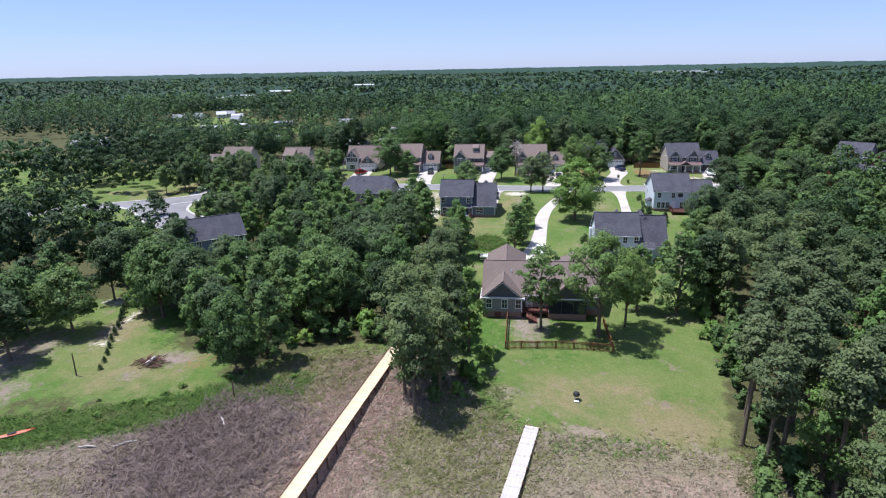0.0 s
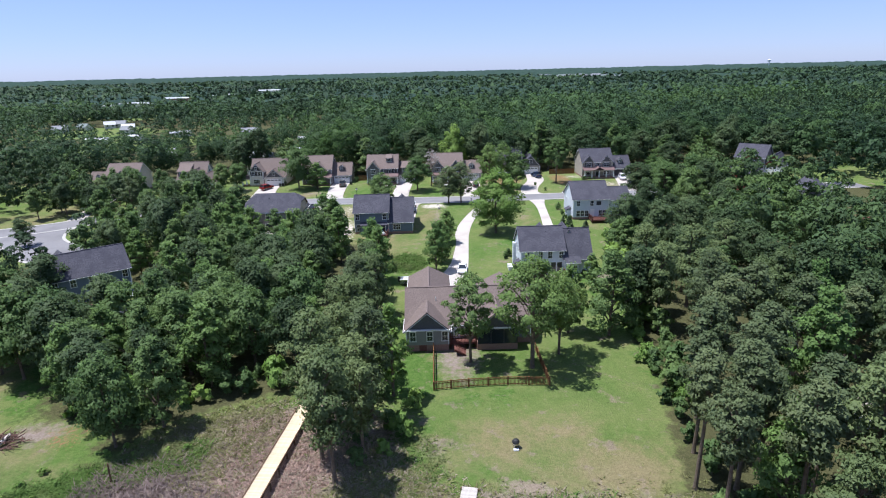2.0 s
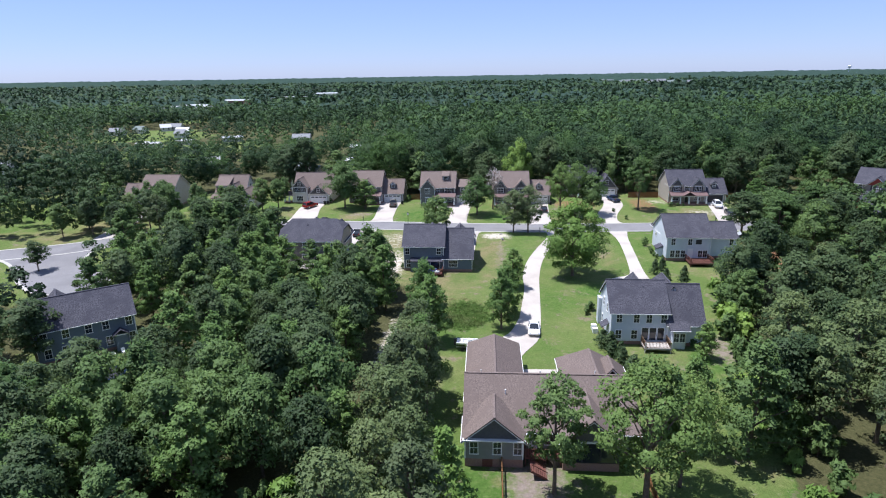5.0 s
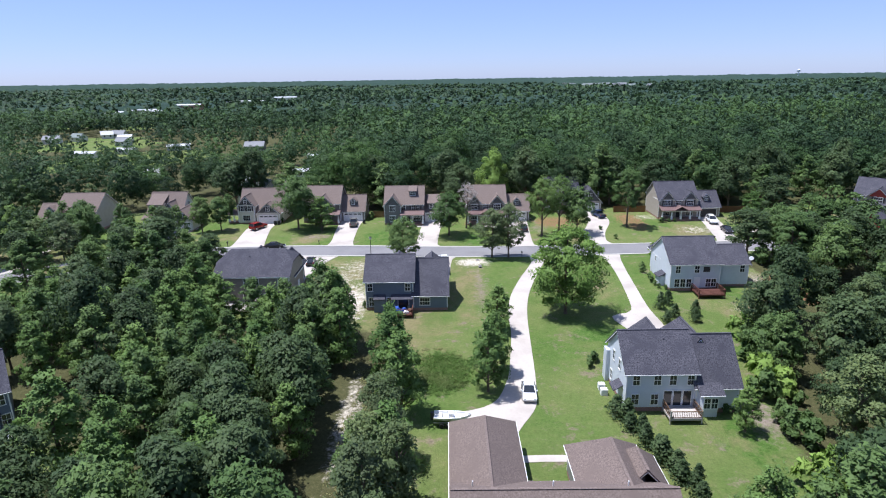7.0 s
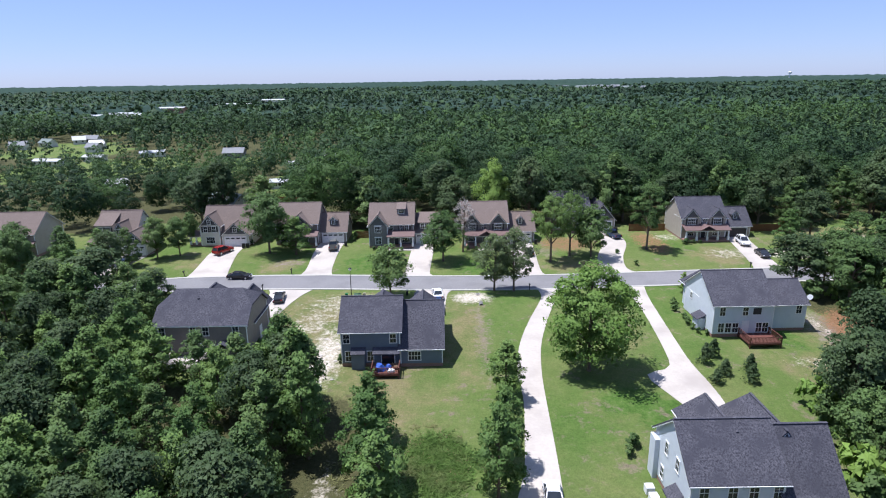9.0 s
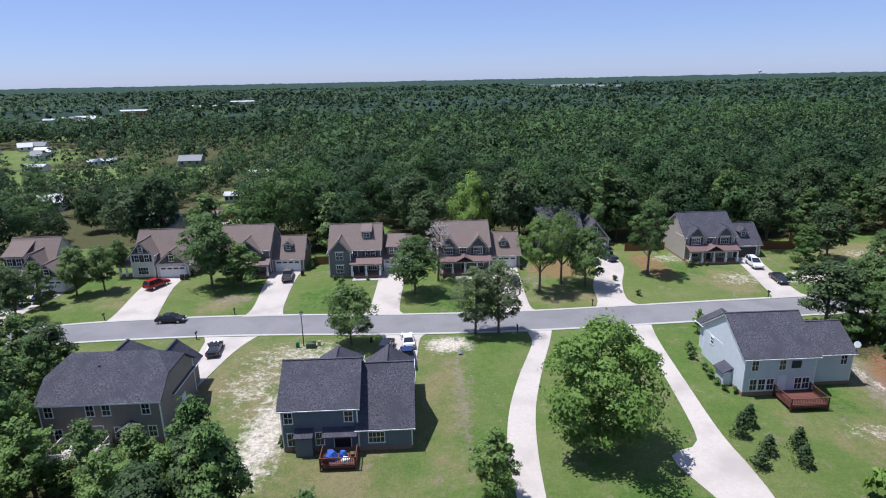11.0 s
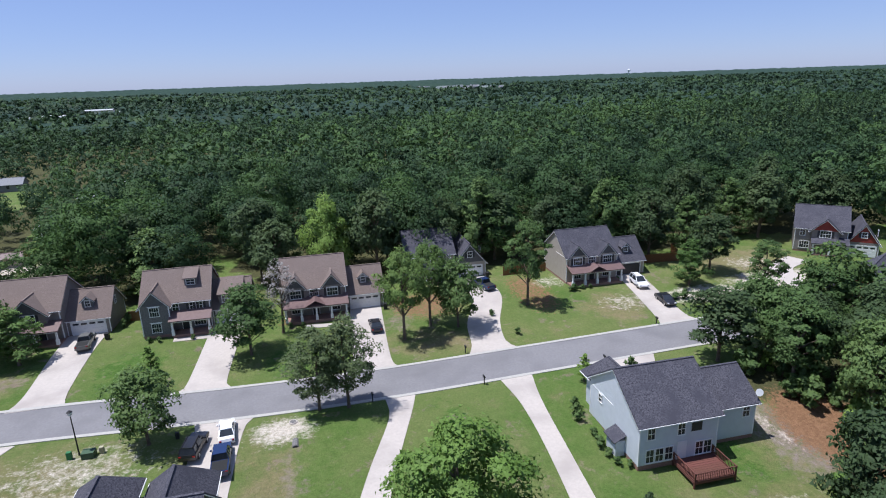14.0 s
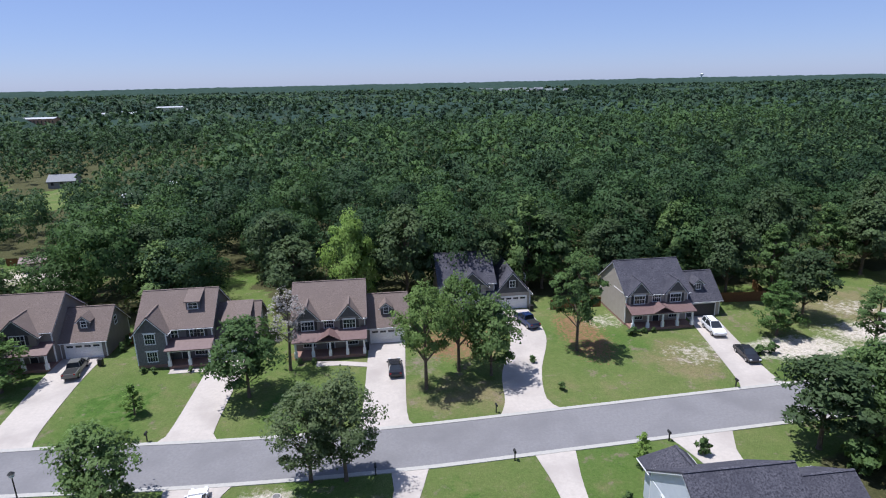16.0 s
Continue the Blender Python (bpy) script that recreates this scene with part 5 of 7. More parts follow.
KIND = {}
for key, *spec in (
        ("oak", "broad oak with dense dark green crown", M["leaf_dark"], 13, 4.6, 11, 46, 155, 0.22),
        ("oak2", "tall broadleaf tree with mid-green crown", M["leaf_oak"], 14, 4.2, 12, 50, 140, 0.22, 0.12, "gum"),
        ("oak3", "spreading broadleaf tree in full summer leaf", M["leaf_oak"], 12, 4.8, 13, 46, 155, 0.22, 0.25),
        ("olive", "olive-green pine with loose airy crown", M["leaf_olive"], 16, 3.9, 14, 44, 125, 0.19, 0.3, "pine"),
        ("olive2", "grey-green pine with thin irregular crown", M["leaf_pine"], 17, 3.6, 15, 41, 118, 0.19, 0.38, "pine"),
        ("light", "sweetgum with bright green leaves", M["leaf_gum"], 14, 3.8, 16, 50, 135, 0.205, 0.14, "gum"),
        ("lawn", "lawn oak with open light green crown", M["leaf_oak"], 10.5, 3.7, 17, 44, 240, 0.165, 0.27),
        ("willow", "willow oak with sparse grey-green crown", M["leaf_willow"], 12, 4.0, 25, 50, 190, 0.15, 0.22),
        ("pine", "tall pine with bare leaning trunk and loose grey-green crown", M["leaf_pine"], 18, 3.0, 24, 46, 120, 0.175, 0.5, "pine", 0.26),
        ("maple", "lawn maple with bright green crown", M["leaf_light"], 12, 5.0, 19, 46, 430, 0.155, 0.16),
        ("shade", "tall shade tree with clear trunk and airy yellow-green crown", M["leaf_shade"], 15, 4.9, 31, 58, 190, 0.165, 0.36, "open", 0.28),
        ("bare_oak", "tall oak with clear trunk and open mid-green crown", M["leaf_oak"], 14, 4.2, 32, 54, 170, 0.17, 0.34, "open", 0.24),
        ("slim", "slim young tree with light green leaves", M["leaf_light"], 11, 2.2, 18, 38, 100, 0.173, 0.18, "gum"),
        ("bush", "wild leafy undergrowth shrub at the wood's edge", M["leaf_oak"], 3.0, 1.9, 20, 10, 75, 0.25, 0.1, "round"),
        ("weed", "low bright green scrub in rough grass", M["leaf_light"], 1.6, 1.6, 21, 7, 60, 0.22, 0.1, "round"),
        ("spruce", "dark conical evergreen bush", M["leaf_dark"], 3.6, 1.2, 22, 14, 80, 0.16, 0.08, "cone"),
        ("dead", "dead grey tree with bare twigs", M["twig"], 12, 3.0, 23, 40, 60, 0.12, 0.35, "pine")):
    KIND[key] = tree_kind(key, *spec, name="shrub" if key in ("bush", "weed", "spruce") else "tree")


def plant(kind, x, y, h, w, turn=None, label="", group=""):
    """A plant of that height and width on the ground at (x, y)."""
    o = copy_thing(KIND[kind], pose(x, y, terrain(x, y), 0, 0, random.uniform(0, 360) if turn is None else turn))
    h0, w0 = SIZE[kind]
    o.scale = (w / w0, w / w0, h / h0)
    if label:
        tagged(o, label)
    if group:
        tagged(o, group=group)
    return o


# trees that stand alone on the lawns
for k, x, y, h, w in (
        ("shade", 24.3, 81.6, 15.0, 9), ("shade", 29.2, 85.5, 14.5, 9), ("oak3", 33.4, 83.6, 11.5, 9.4), ("bare_oak", 47.2, 88.6, 15.5, 9), ("oak3", -8.4, 63.2, 9.6, 9.2),
        ("willow", 10.8, 65.2, 11.0, 8.6), ("willow", 14.4, 64.8, 12.2, 8.8), ("oak3", 1.4, 83, 11, 11), ("maple", 21.4, 36.0, 15.6, 14.6),
        ("light", 9.2, 29.4, 8.2, 5.6), ("light", -37, 32.5, 9.5, 7.5), ("oak2", -31.5, 33, 8.5, 6.5), ("light", -42.5, 37, 11.5, 7.5), ("oak2", -25.5, 31, 9, 6.5), ("oak2", -46, 44, 11, 8), ("bare_oak", 81, 61.5, 13, 11), ("oak2", 88.5, 63, 12, 10), ("bare_oak", 89, 81.5, 10, 8), ("light", 6.4, 11.5, 10.8, 6.2), ("light", 7.6, 16.5, 9.6, 5.4), ("light", -4.8, 6, 11.5, 7.4), ("light", -6.6, 13.5, 11, 7), ("light", -7.4, 21, 9, 6.4), ("willow", -6, -3, 11, 7), ("light", -4.4, -10.5, 12, 7), ("oak2", -7.8, -9, 9, 6),
        ("shade", 19.1, -30.2, 16.5, 11.6), ("shade", 23.6, -26.5, 13, 7.5), ("light", 26.6, -19.5, 11.5, 6.5), ("bare_oak", 10.7, -28.2, 13.5, 8), ("slim", 0.2, -36, 13.2, 5.2),
        ("oak3", -38, 90.2, 14, 12.5), ("light", -31.7, 89.0, 9, 8.6), ("lawn", -62.4, 87.8, 9.5, 7), ("lawn", -58.1, 89.5, 9.0, 7), ("dead", 5.9, 89.2, 12.5, 7),
        ("lawn", -58.6, 97.5, 8, 4.5), ("slim", -12, 81, 4.4, 3.0), ("oak", -57.6, 55.5, 12.5, 13), ("olive2", -67, 60, 9.5, 7), ("olive", -90, 66.5, 10, 6), ("oak", -93.5, 36.2, 7, 6), ("oak", -62.3, -4.6, 10.8, 9.5), ("oak3", -69, -7, 9.5, 9), ("light", -66.5, -13, 9, 8), ("oak", -50.5, 18.5, 15, 9.5), ("oak2", -46.6, 14, 12, 8), ("oak", -84.5, 53, 11, 8.5), ("oak2", -79.5, 47, 11, 8), ("olive2", -75, 54, 13, 7), ("slim", 45, 62.4, 4.2, 2.2),
        ("oak", 65.2, 62.4, 11, 12), ("bare_oak", 69.5, 54, 12.5, 10), ("light", 79, 88.6, 9, 7.5), ("oak", 86.5, 93, 12, 10), ("oak", 80, 104, 15, 12), ("oak2", 89.5, 105, 13, 10), ("bush", 74.6, 83.6, 1.6, 2.6), ("oak2", 71.5, 56, 12, 10), ("oak", 76.5, 50, 12, 10), ("oak3", 73, 62.6, 11, 11), ("oak", 50.5, 25, 9.5, 10), ("oak3", 46, 16, 8.5, 8),
        ("oak2", 32.5, -21, 14, 9.5), ("oak", 38, -17, 13, 10), ("light", 36, 2, 6, 4)):
    plant(k, x, y, h, w, group="lawn trees")


def fill(region, n, kinds, gap, seed, lo, hi, keep=lambda x, y: True, group="woodland trees", fat=0.68):
    rng = random.Random(seed)
    got = []
    x0, x1, y0, y1 = region
    tries = 0
    while len(got) < n and tries < n * 60:
        tries += 1
        x, y = rng.uniform(x0, x1), rng.uniform(y0, y1)
        if keep(x, y) and all((x - a) ** 2 + (y - b) ** 2 > gap * gap for a, b in got):
            got.append((x, y))
            h = rng.uniform(lo, hi)
            k = rng.choice(kinds)
            h0, w0 = SIZE[k]
            plant(k, x, y, h, 0.5 * h * w0 / h0 + 0.5 * h * fat, rng.uniform(0, 360), group=group)
    return got


def left_wood(x, y):
    shore = np.interp(x, [-62, -46, -34, -28, -18, -6], [-25, -31, -37, -35, -30, -29])
    top = np.interp(x, [-70, -56, -50, -43.5, -42, -28, -20, -14], [50, 54, 57, 52, 31, 27, 27, 25])
    return shore < y < top and math.hypot((x + 54) / 13, (y + 9) / 12) > 1 and math.hypot((x + 58) / 11, (y - 4) / 9) > 1 and math.hypot((x + 53) / 7, (y + 3.5) / 6.5) > 1 and math.hypot((x + 48.5) / 5, (y - 8) / 7) > 1 and math.hypot((x + 48) / 9, (y + 3) / 12) > 1 and not (-15.5 < x < -8 and y > -12) and not (-14 < x < -8.5 and y > -25)


fill((-66, -10, -40, 8), 52, ["oak", "oak2", "oak", "oak3", "light", "oak"], 4.1, 3, 9, 13.5, keep=left_wood)
fill((-68, -10, 8, 58), 52, ["oak2", "oak", "light", "oak2", "oak", "light"], 4.2, 33, 8.5, 12.5, keep=left_wood)
fill((-8.5, -1.8, -52, -12), 15, ["olive", "olive2", "olive"], 3.6, 4, 12, 16.5, keep=lambda x, y: not (x > -3.5 and y > -38) and not (-42 < y < -30 and x < -7), fat=0.5)
for k, x, y, h, w in (("oak3", -31, -44.5, 11.5, 8), ("oak2", -27, -41, 12, 7.5), ("oak", -35, -40, 11, 7.5), ("light", -39.5, -37, 12, 6.5), ("light", -16, 24, 13.5, 7), ("light", -19, 29, 13, 7.5), ("light", -14, 18, 12.5, 6.5), ("oak3", -63, -35, 11, 10), ("oak2", -72, -26, 12, 9), ("oak", -66, -44, 11, 10), ("oak3", -70, -36, 11, 10), ("oak", -56, -24, 10.5, 7.5), ("oak2", -49, -27, 11, 8), ("oak", -38, -36, 10.5, 9)):
    plant(k, x, y, h, w, group="woodland trees")


def right_wood(x, y):
    edge = np.interp(y, [-90, -55, -35, -20, 0, 20, 30, 45, 60, 62, 75], [31, 37, 39, 40, 43, 47, 54, 70, 68, 72, 92])
    return x > edge and math.hypot((x - 56) / 6, (y + 43) / 6) > 1 and not (x > 96 and 20 < y < 62) and not (62 < x < 74 and 38 < y < 54) and x < 108 - 0.2 * max(0, -y)


fill((26, 60, -75, -18), 32, ["olive", "olive2", "pine", "olive", "light", "pine"], 5.0, 5, 12, 17, keep=right_wood, fat=0.5)
for x, y, h, w in ((31.4, -54.3, 16, 5.6), (35.4, -54.6, 17, 6.4), (31.6, -59.6, 15.5, 5.6), (37.5, -61, 17, 6.5), (33.5, -49, 15, 5.6), (38.5, -49.5, 16.5, 6.4), (42, -56, 16, 6.6), (36.5, -43, 16, 6.4)):
    plant("pine", x, y, h, w, group="woodland trees")
fill((36, 110, -40, 66), 32, ["oak", "oak", "oak2", "oak", "oak", "olive"], 5.8, 55, 9.5, 15, keep=lambda x, y: right_wood(x, y) and x < 66 and not (x < 60 and y < -18))
fill((-106, -62, 52, 112), 26, ["oak", "oak2", "lawn", "light"], 5.6, 8, 8, 11.5, keep=lambda x, y: not (abs(y - np.interp(x, [-140, -110, -88, -72], [40, 50, 58, 66])) < 6) and not (y > 84 and (-110 < x < -60)))
fill((66, 86, 22, 65), 13, ["oak", "oak2", "oak3", "oak"], 6.2, 57, 10, 13.5, keep=lambda x, y: not (60 < x < 73 and 36 < y < 55) and not (x < 71 and y > 52))
# the first row of the northern wood
for i in range(26):
    x = -62 + i * 7.6 + 2.5 * math.sin(i * 4.1)
    y = 113.5 + 3.5 * math.sin(i * 2.7) + (3 if 24 < x < 46 else 0)
    if abs(x + 5) > 5 and abs(x - 14.5) > 5 and abs(x + 38) > 5:
        plant(("oak", "oak", "oak2", "oak")[i % 4], x, y, 16 + 2.5 * math.sin(i * 1.9), 12 + 1.8 * math.cos(i * 3.3), group="woodland trees")
plant("maple", 14.5, 109.5, 17.5, 10.5, label="bright yellow-green tree at the wood's edge", group="woodland trees")
# undergrowth along the wood's edges
fill((-40, -6, -42, -26), 26, ["bush", "bush", "weed"], 2.2, 9, 1.8, 3.6, keep=lambda x, y: abs(y - np.interp(x, [-46, -34, -28, -18, -6], [-32, -38.5, -37, -32, -31])) < 2.5, group="undergrowth", fat=1.2)
fill((26, 74, -64, 60), 60, ["bush", "bush", "weed"], 2.4, 10, 1.6, 4.0, keep=lambda x, y: abs(x - np.interp(y, [-90, -55, -35, -20, 0, 20, 30, 45, 60], [28, 33, 37, 38, 42, 46, 52, 71, 68])) < 2.2, group="undergrowth", fat=1.2)
fill((-7, 3, -50, -26), 14, ["bush", "weed"], 2.0, 12, 1.2, 2.6, keep=lambda x, y: x < 0.5 or y < -38, group="undergrowth", fat=1.2)
fill((-48, -22, -56, -44), 16, ["weed"], 1.8, 14, 0.35, 0.7, keep=lambda x, y: abs(y - np.interp(x, [-48, -34, -26], [-56, -50, -44])) < 2.6, group="scrub by the marsh", fat=2.2)
# planted evergreens
for i in range(11):
    plant("spruce", 21.8 + i * 0.42 + (i % 2) * 0.5, 5.6 - i * 1.55, 3.0 + 0.5 * math.sin(i * 2.3), 2.6 + 0.4 * math.cos(i), label="dark evergreen shrub in a loose hedge row", group="hedge row")
for x, y, h in ((38.2, 37.4, 3.4), (40.2, 39.2, 3.0), (39.6, 34.2, 2.5), (43.2, 34.6, 3.0), (42.2, 32.0, 2.8), (37.6, 32.2, 2.2)):
    plant("spruce", x, y, h, 2.3, label="young dark conifer on the lawn", group="young conifers")
for x, y, h, w in ((22.2, 19, 1.6, 2.4), (21.4, 17.6, 1.3, 2.0), (35.4, 6.0, 1.2, 2.0), (36.6, 5.4, 1.0, 1.6), (40.9, 56, 1.3, 2.0), (40.6, 54.6, 1.2, 1.8), (41.4, 57.6, 1.1, 1.6), (41, 51.6, 1.0, 1.6), (40.8, 49.8, 1.2, 2.0), (40.9, 48.2, 0.9, 1.4), (41.2, 46.6, 0.9, 1.3), (42.2, 45.9, 0.9, 1.2),
                   (57.6, 92.2, 1.2, 2.6), (59.4, 92.4, 0.9, 1.4), (61, 92.4, 0.8, 1.2), (52.2, 63.2, 2.0, 2.2), (-14.5, 91.4, 0.9, 1.4), (-13, 91.2, 0.9, 1.3), (-8, 90.9, 0.8, 1.2), (-20.2, 99, 1.4, 1.6), (-20, 101, 1.6, 1.6), (7, 90.6, 0.9, 1.4), (9, 90.6, 0.8, 1.2),
                   (-27.0, 42.6, 1.3, 1.8), (-26.9, 44.4, 1.4, 1.5), (-13.9, 39.5, 1.2, 1.2), (39.8, 86.2, 1.0, 1.6), (41.8, 78.6, 1.1, 1.6), (-44, 97, 1.3, 1.6), (73, 84, 1.1, 2.6)):
    plant("bush", x, y, h, w, label="clipped green foundation shrub in a planting bed", group="garden shrubs")
for i in range(11):
    plant("spruce", -60.2 + i * 0.95 + 0.15 * math.sin(i * 5), -25.4 - i * 2.0, 2.0 - 0.11 * i, 1.25 - 0.04 * i, label="small sapling in a planted row", group="sapling row")


# ---- the forest beyond: joined crowns ----
def forest_leaf(name, c0, c1):
    m = mat(name, [c0, c1], 0.6, 0.6, spec=0.12, island=0.16, translucent=0.25, detail=2)
    nt = m.node_tree
    N, L = nt.nodes, nt.links
    b = N["Principled BSDF"]
    src = b.inputs["Base Color"].links[0].from_socket
    at = N.new("ShaderNodeAttribute")
    at.attribute_name = "tone"
    r = N.new("ShaderNodeValToRGB")
    e = r.color_ramp.elements
    e[0].color, e[1].color = (0.50, 0.55, 0.60, 1), (1.45, 1.40, 1.02, 1)
    e.new(0.5).color = (0.98, 0.98, 0.95, 1)
    L.new(at.outputs["Fac"], r.inputs["Fac"])
    mx = N.new("ShaderNodeMix")
    mx.data_type, mx.blend_type = "RGBA", "MULTIPLY"
    mx.inputs[0].default_value = 1
    L.new(src, mx.inputs[6])
    L.new(r.outputs["Color"], mx.inputs[7])
    for link in [k for k in L if k.from_socket == src and k.to_node != mx]:
        to = link.to_socket
        L.remove(link)
        L.new(mx.outputs[2], to)
    return m


def crown_form(k, nlob, spread, form, rng):
    """Lobes over the upper shell of one crown: broad domes, tall ovals, or narrow ragged cones."""
    L = []
    tall = k % 3 == 1
    wide = spread * (0.8 if tall else 1.0)
    mid, half = (7.6, 6.6) if tall else (7.4, 5.6)
    for j in range(nlob):
        f = (j + 0.5) / nlob
        a = j * 2.4 + rng.random()
        if form == "round":
            c = min(1.0, max(-0.95, 1 - 1.8 * f + 0.1 * rng.normal()))
            r = wide * math.sqrt(max(0.0, 1 - c * c)) * (0.72 + 0.2 * rng.random())
            lobe = wide * (0.24 + 0.17 * rng.random())
            L.append((r * math.cos(a), r * math.sin(a), mid + half * c * (0.8 + 0.2 * rng.random()), lobe, lobe * 0.8))
        else:
            r = spread * (1 - f) * 0.5
            L.append((r * math.cos(a), r * math.sin(a), 3.0 + 10.5 * f, spread * (0.16 + 0.5 * (1 - f)), spread * 0.6))
    if form == "round":
        L.append((0, 0, mid - 0.6, wide * 0.66, half * 0.8))
    return L


def woods(name, label, region, gap, material, per, nlob, size, height, seed, keep, spread=3.4, form="round", calm=0.25):
    rng = np.random.default_rng(seed)
    x0, x1, y0, y1 = region
    gx, gy = np.meshgrid(np.arange(x0, x1, gap), np.arange(y0, y1, gap))
    X = (gx + rng.uniform(-0.62, 0.62, gx.shape) * gap).ravel()
    Y = (gy + rng.uniform(-0.62, 0.62, gy.shape) * gap).ravel()
    ok = keep(X, Y)
    X, Y = X[ok], Y[ok]
    protos = [crown_form(k, nlob, spread, form, rng) for k in range(7)]
    protos = [leaves(L, per, size, rng, loose=0.12, calm=calm, dome=0.65) for L in protos]
    out, tones, normals = [], [], []
    pick = rng.integers(0, 7, len(X))
    for k in range(7):
        i = np.where(pick == k)[0]
        p, nv = protos[k]
        s = rng.uniform(0.78, 1.3, len(i)) * height / 14 * (1 - 0.4 * ((X[i] < -48) & (Y[i] > 112) & (Y[i] < 345)))
        a = rng.uniform(0, math.tau, len(i))
        c, d = np.cos(a), np.sin(a)
        V = np.empty((len(i),) + p.shape)
        V[..., 0] = s[:, None, None] * (c[:, None, None] * p[..., 0] - d[:, None, None] * p[..., 1]) + X[i][:, None, None]
        V[..., 1] = s[:, None, None] * (d[:, None, None] * p[..., 0] + c[:, None, None] * p[..., 1]) + Y[i][:, None, None]
        V[..., 2] = (s ** 0.6 * rng.uniform(0.82, 1.24, len(i)))[:, None, None] * p[..., 2] + np.interp(Y[i], [-60, 0, 40, 60, 95], [-3.3, -2.1, -1.1, 0, 0.8])[:, None, None]
        out.append(V.reshape(-1, 3, 3))
        NV = np.stack([c[:, None] * nv[:, 0] - d[:, None] * nv[:, 1], d[:, None] * nv[:, 0] + c[:, None] * nv[:, 1], np.repeat(nv[None, :, 2], len(i), 0)], -1)
        normals.append(NV.reshape(-1, 3))
        tones.append(np.repeat(np.clip(0.42 + 0.24 * np.sin(X[i] * 0.045 + 1.7 * np.sin(Y[i] * 0.031)) * np.cos(Y[i] * 0.04 + 1.3 * np.sin(X[i] * 0.023)) + 0.2 * np.sin(X[i] * 0.011 + 2.1 * np.sin(Y[i] * 0.009)) + rng.normal(0, 0.27, len(i)), 0, 1), len(p)))
    me = quads_mesh(name, np.concatenate(out), material, tone=np.concatenate(tones), normals=np.concatenate(normals))
    return tagged(new(name, me), label, "woods", kind="stuff")


OAKWOOD = forest_leaf("oak_wood_leaves", (0.035, 0.069, 0.028), (0.056, 0.104, 0.040))
FOREST = forest_leaf("forest_leaves", (0.040, 0.078, 0.034), (0.063, 0.111, 0.047))
NEARLEAF = forest_leaf("near_forest_leaves", (0.046, 0.081, 0.034), (0.074, 0.120, 0.048))
PINES = forest_leaf("pine_forest_needles", (0.064, 0.110, 0.050), (0.098, 0.154, 0.068))
# the furthest leaves carry extra blue: distance haze painted into their colour
HAZY_LEAF = forest_leaf("far_forest_leaves", (0.034, 0.064, 0.038), (0.052, 0.090, 0.049))


def north(X, Y):
    return ~glades(X, Y) & ((Y > 110) | (X < -116) | (X > 132))


woods("woods", "tall mixed green woodland close behind the houses", (-90, 135, 112, 148), 9.6, OAKWOOD, 120, 34, 0.22, 16.5, 30, north, 5.0)
woods("deep_woods", "dense mixed green woodland behind the houses", (-175, 240, 108, 206), 8.8, FOREST, 44, 22, 0.36, 15, 21, lambda X, Y: north(X, Y) & ((Y > 143) | (X < -88) | (X > 133)), 4.5, calm=0.25)
def near_east(X, Y):
    edge = np.interp(Y, [-90, -55, 18, 30, 60, 64, 75], [60, 66, 66, 82, 82, 82, 92])
    return (X > edge) & ~((X > 96) & (Y > 20) & (Y < 62)) & ~((X < 74) & (Y > 38) & (Y < 54)) & ~((Y > 66) & (Y < 81)) & ~((X > 82) & (X < 108) & (Y > 90.5) & (Y < 96)) & (np.hypot((X - 116) / 13, (Y - 101) / 11) > 1) & ~((X > 99) & (Y > 82) & (Y < 100)) & (np.hypot((X - 99) / 11, (Y - 70) / 9) > 1) & ~((Y > 74) & (X < 114))


woods("near_eastern_woods", "dense green broadleaf wood beside the lots", (62, 126, -64, 108), 7.0, NEARLEAF, 56, 22, 0.33, 13.5, 27, near_east, 4.0)
woods("near_western_woods", "dense green broadleaf wood by the turning place", (-138, -66, -44, 30), 9.0, NEARLEAF, 80, 22, 0.32, 11.5, 28, lambda X, Y: (np.hypot((X + 86) / 17, (Y - 35) / 19) > 1) & (np.hypot((X + 80) / 7, (Y - 8) / 9) > 1) & (np.abs(Y - np.interp(X, [-150, -120, -104], [20, 34, 42])) > 7), 3.7)
woods("western_garden_trees", "scattered green trees along the western street", (-140, -100, 56, 112), 6.6, NEARLEAF, 64, 16, 0.36, 10, 29, lambda X, Y: (np.abs(Y - np.interp(X, [-150, -110, -88], [36, 50, 58])) > 7) & ~((Y > 82) & (Y < 106) & (X > -112)), 3.5)
woods("western_woods", "loose green woodland west of the street", (-330, -138, 10, 112), 9.5, FOREST, 30, 9, 0.6, 13, 25, lambda X, Y: (np.sin(X * 0.07) + np.cos(Y * 0.09) > -0.8) & (np.abs(Y - 36 - (X + 150) * 0.3) > 8), 3.9)
woods("eastern_woods", "dense green woodland east of the houses", (122, 330, -70, 112), 9.5, FOREST, 30, 9, 0.6, 14, 26, lambda X, Y: (X > 150) | (np.abs(Y - 40) > 24) & (np.hypot((X - 120) / 18, (Y - 97) / 16) > 1), 3.9)
woods("pine_woods", "young pale green pines beyond the woodland", (150, 420, 185, 330), 6.0, PINES, 14, 8, 0.55, 13, 23, lambda X, Y: (X > 120 + 0.2 * Y), 2.6, "pine", calm=0.6)
woods("far_woods", "dense green forest canopy stretching away", (-430, 600, 200, 440), 9.2, FOREST, 15, 9, 0.75, 15, 22, lambda X, Y: north(X, Y) & ~((X > 150 + 0.2 * Y) & (Y < 330) & (np.sin(X) > -0.6)), 4.5, calm=0.7)
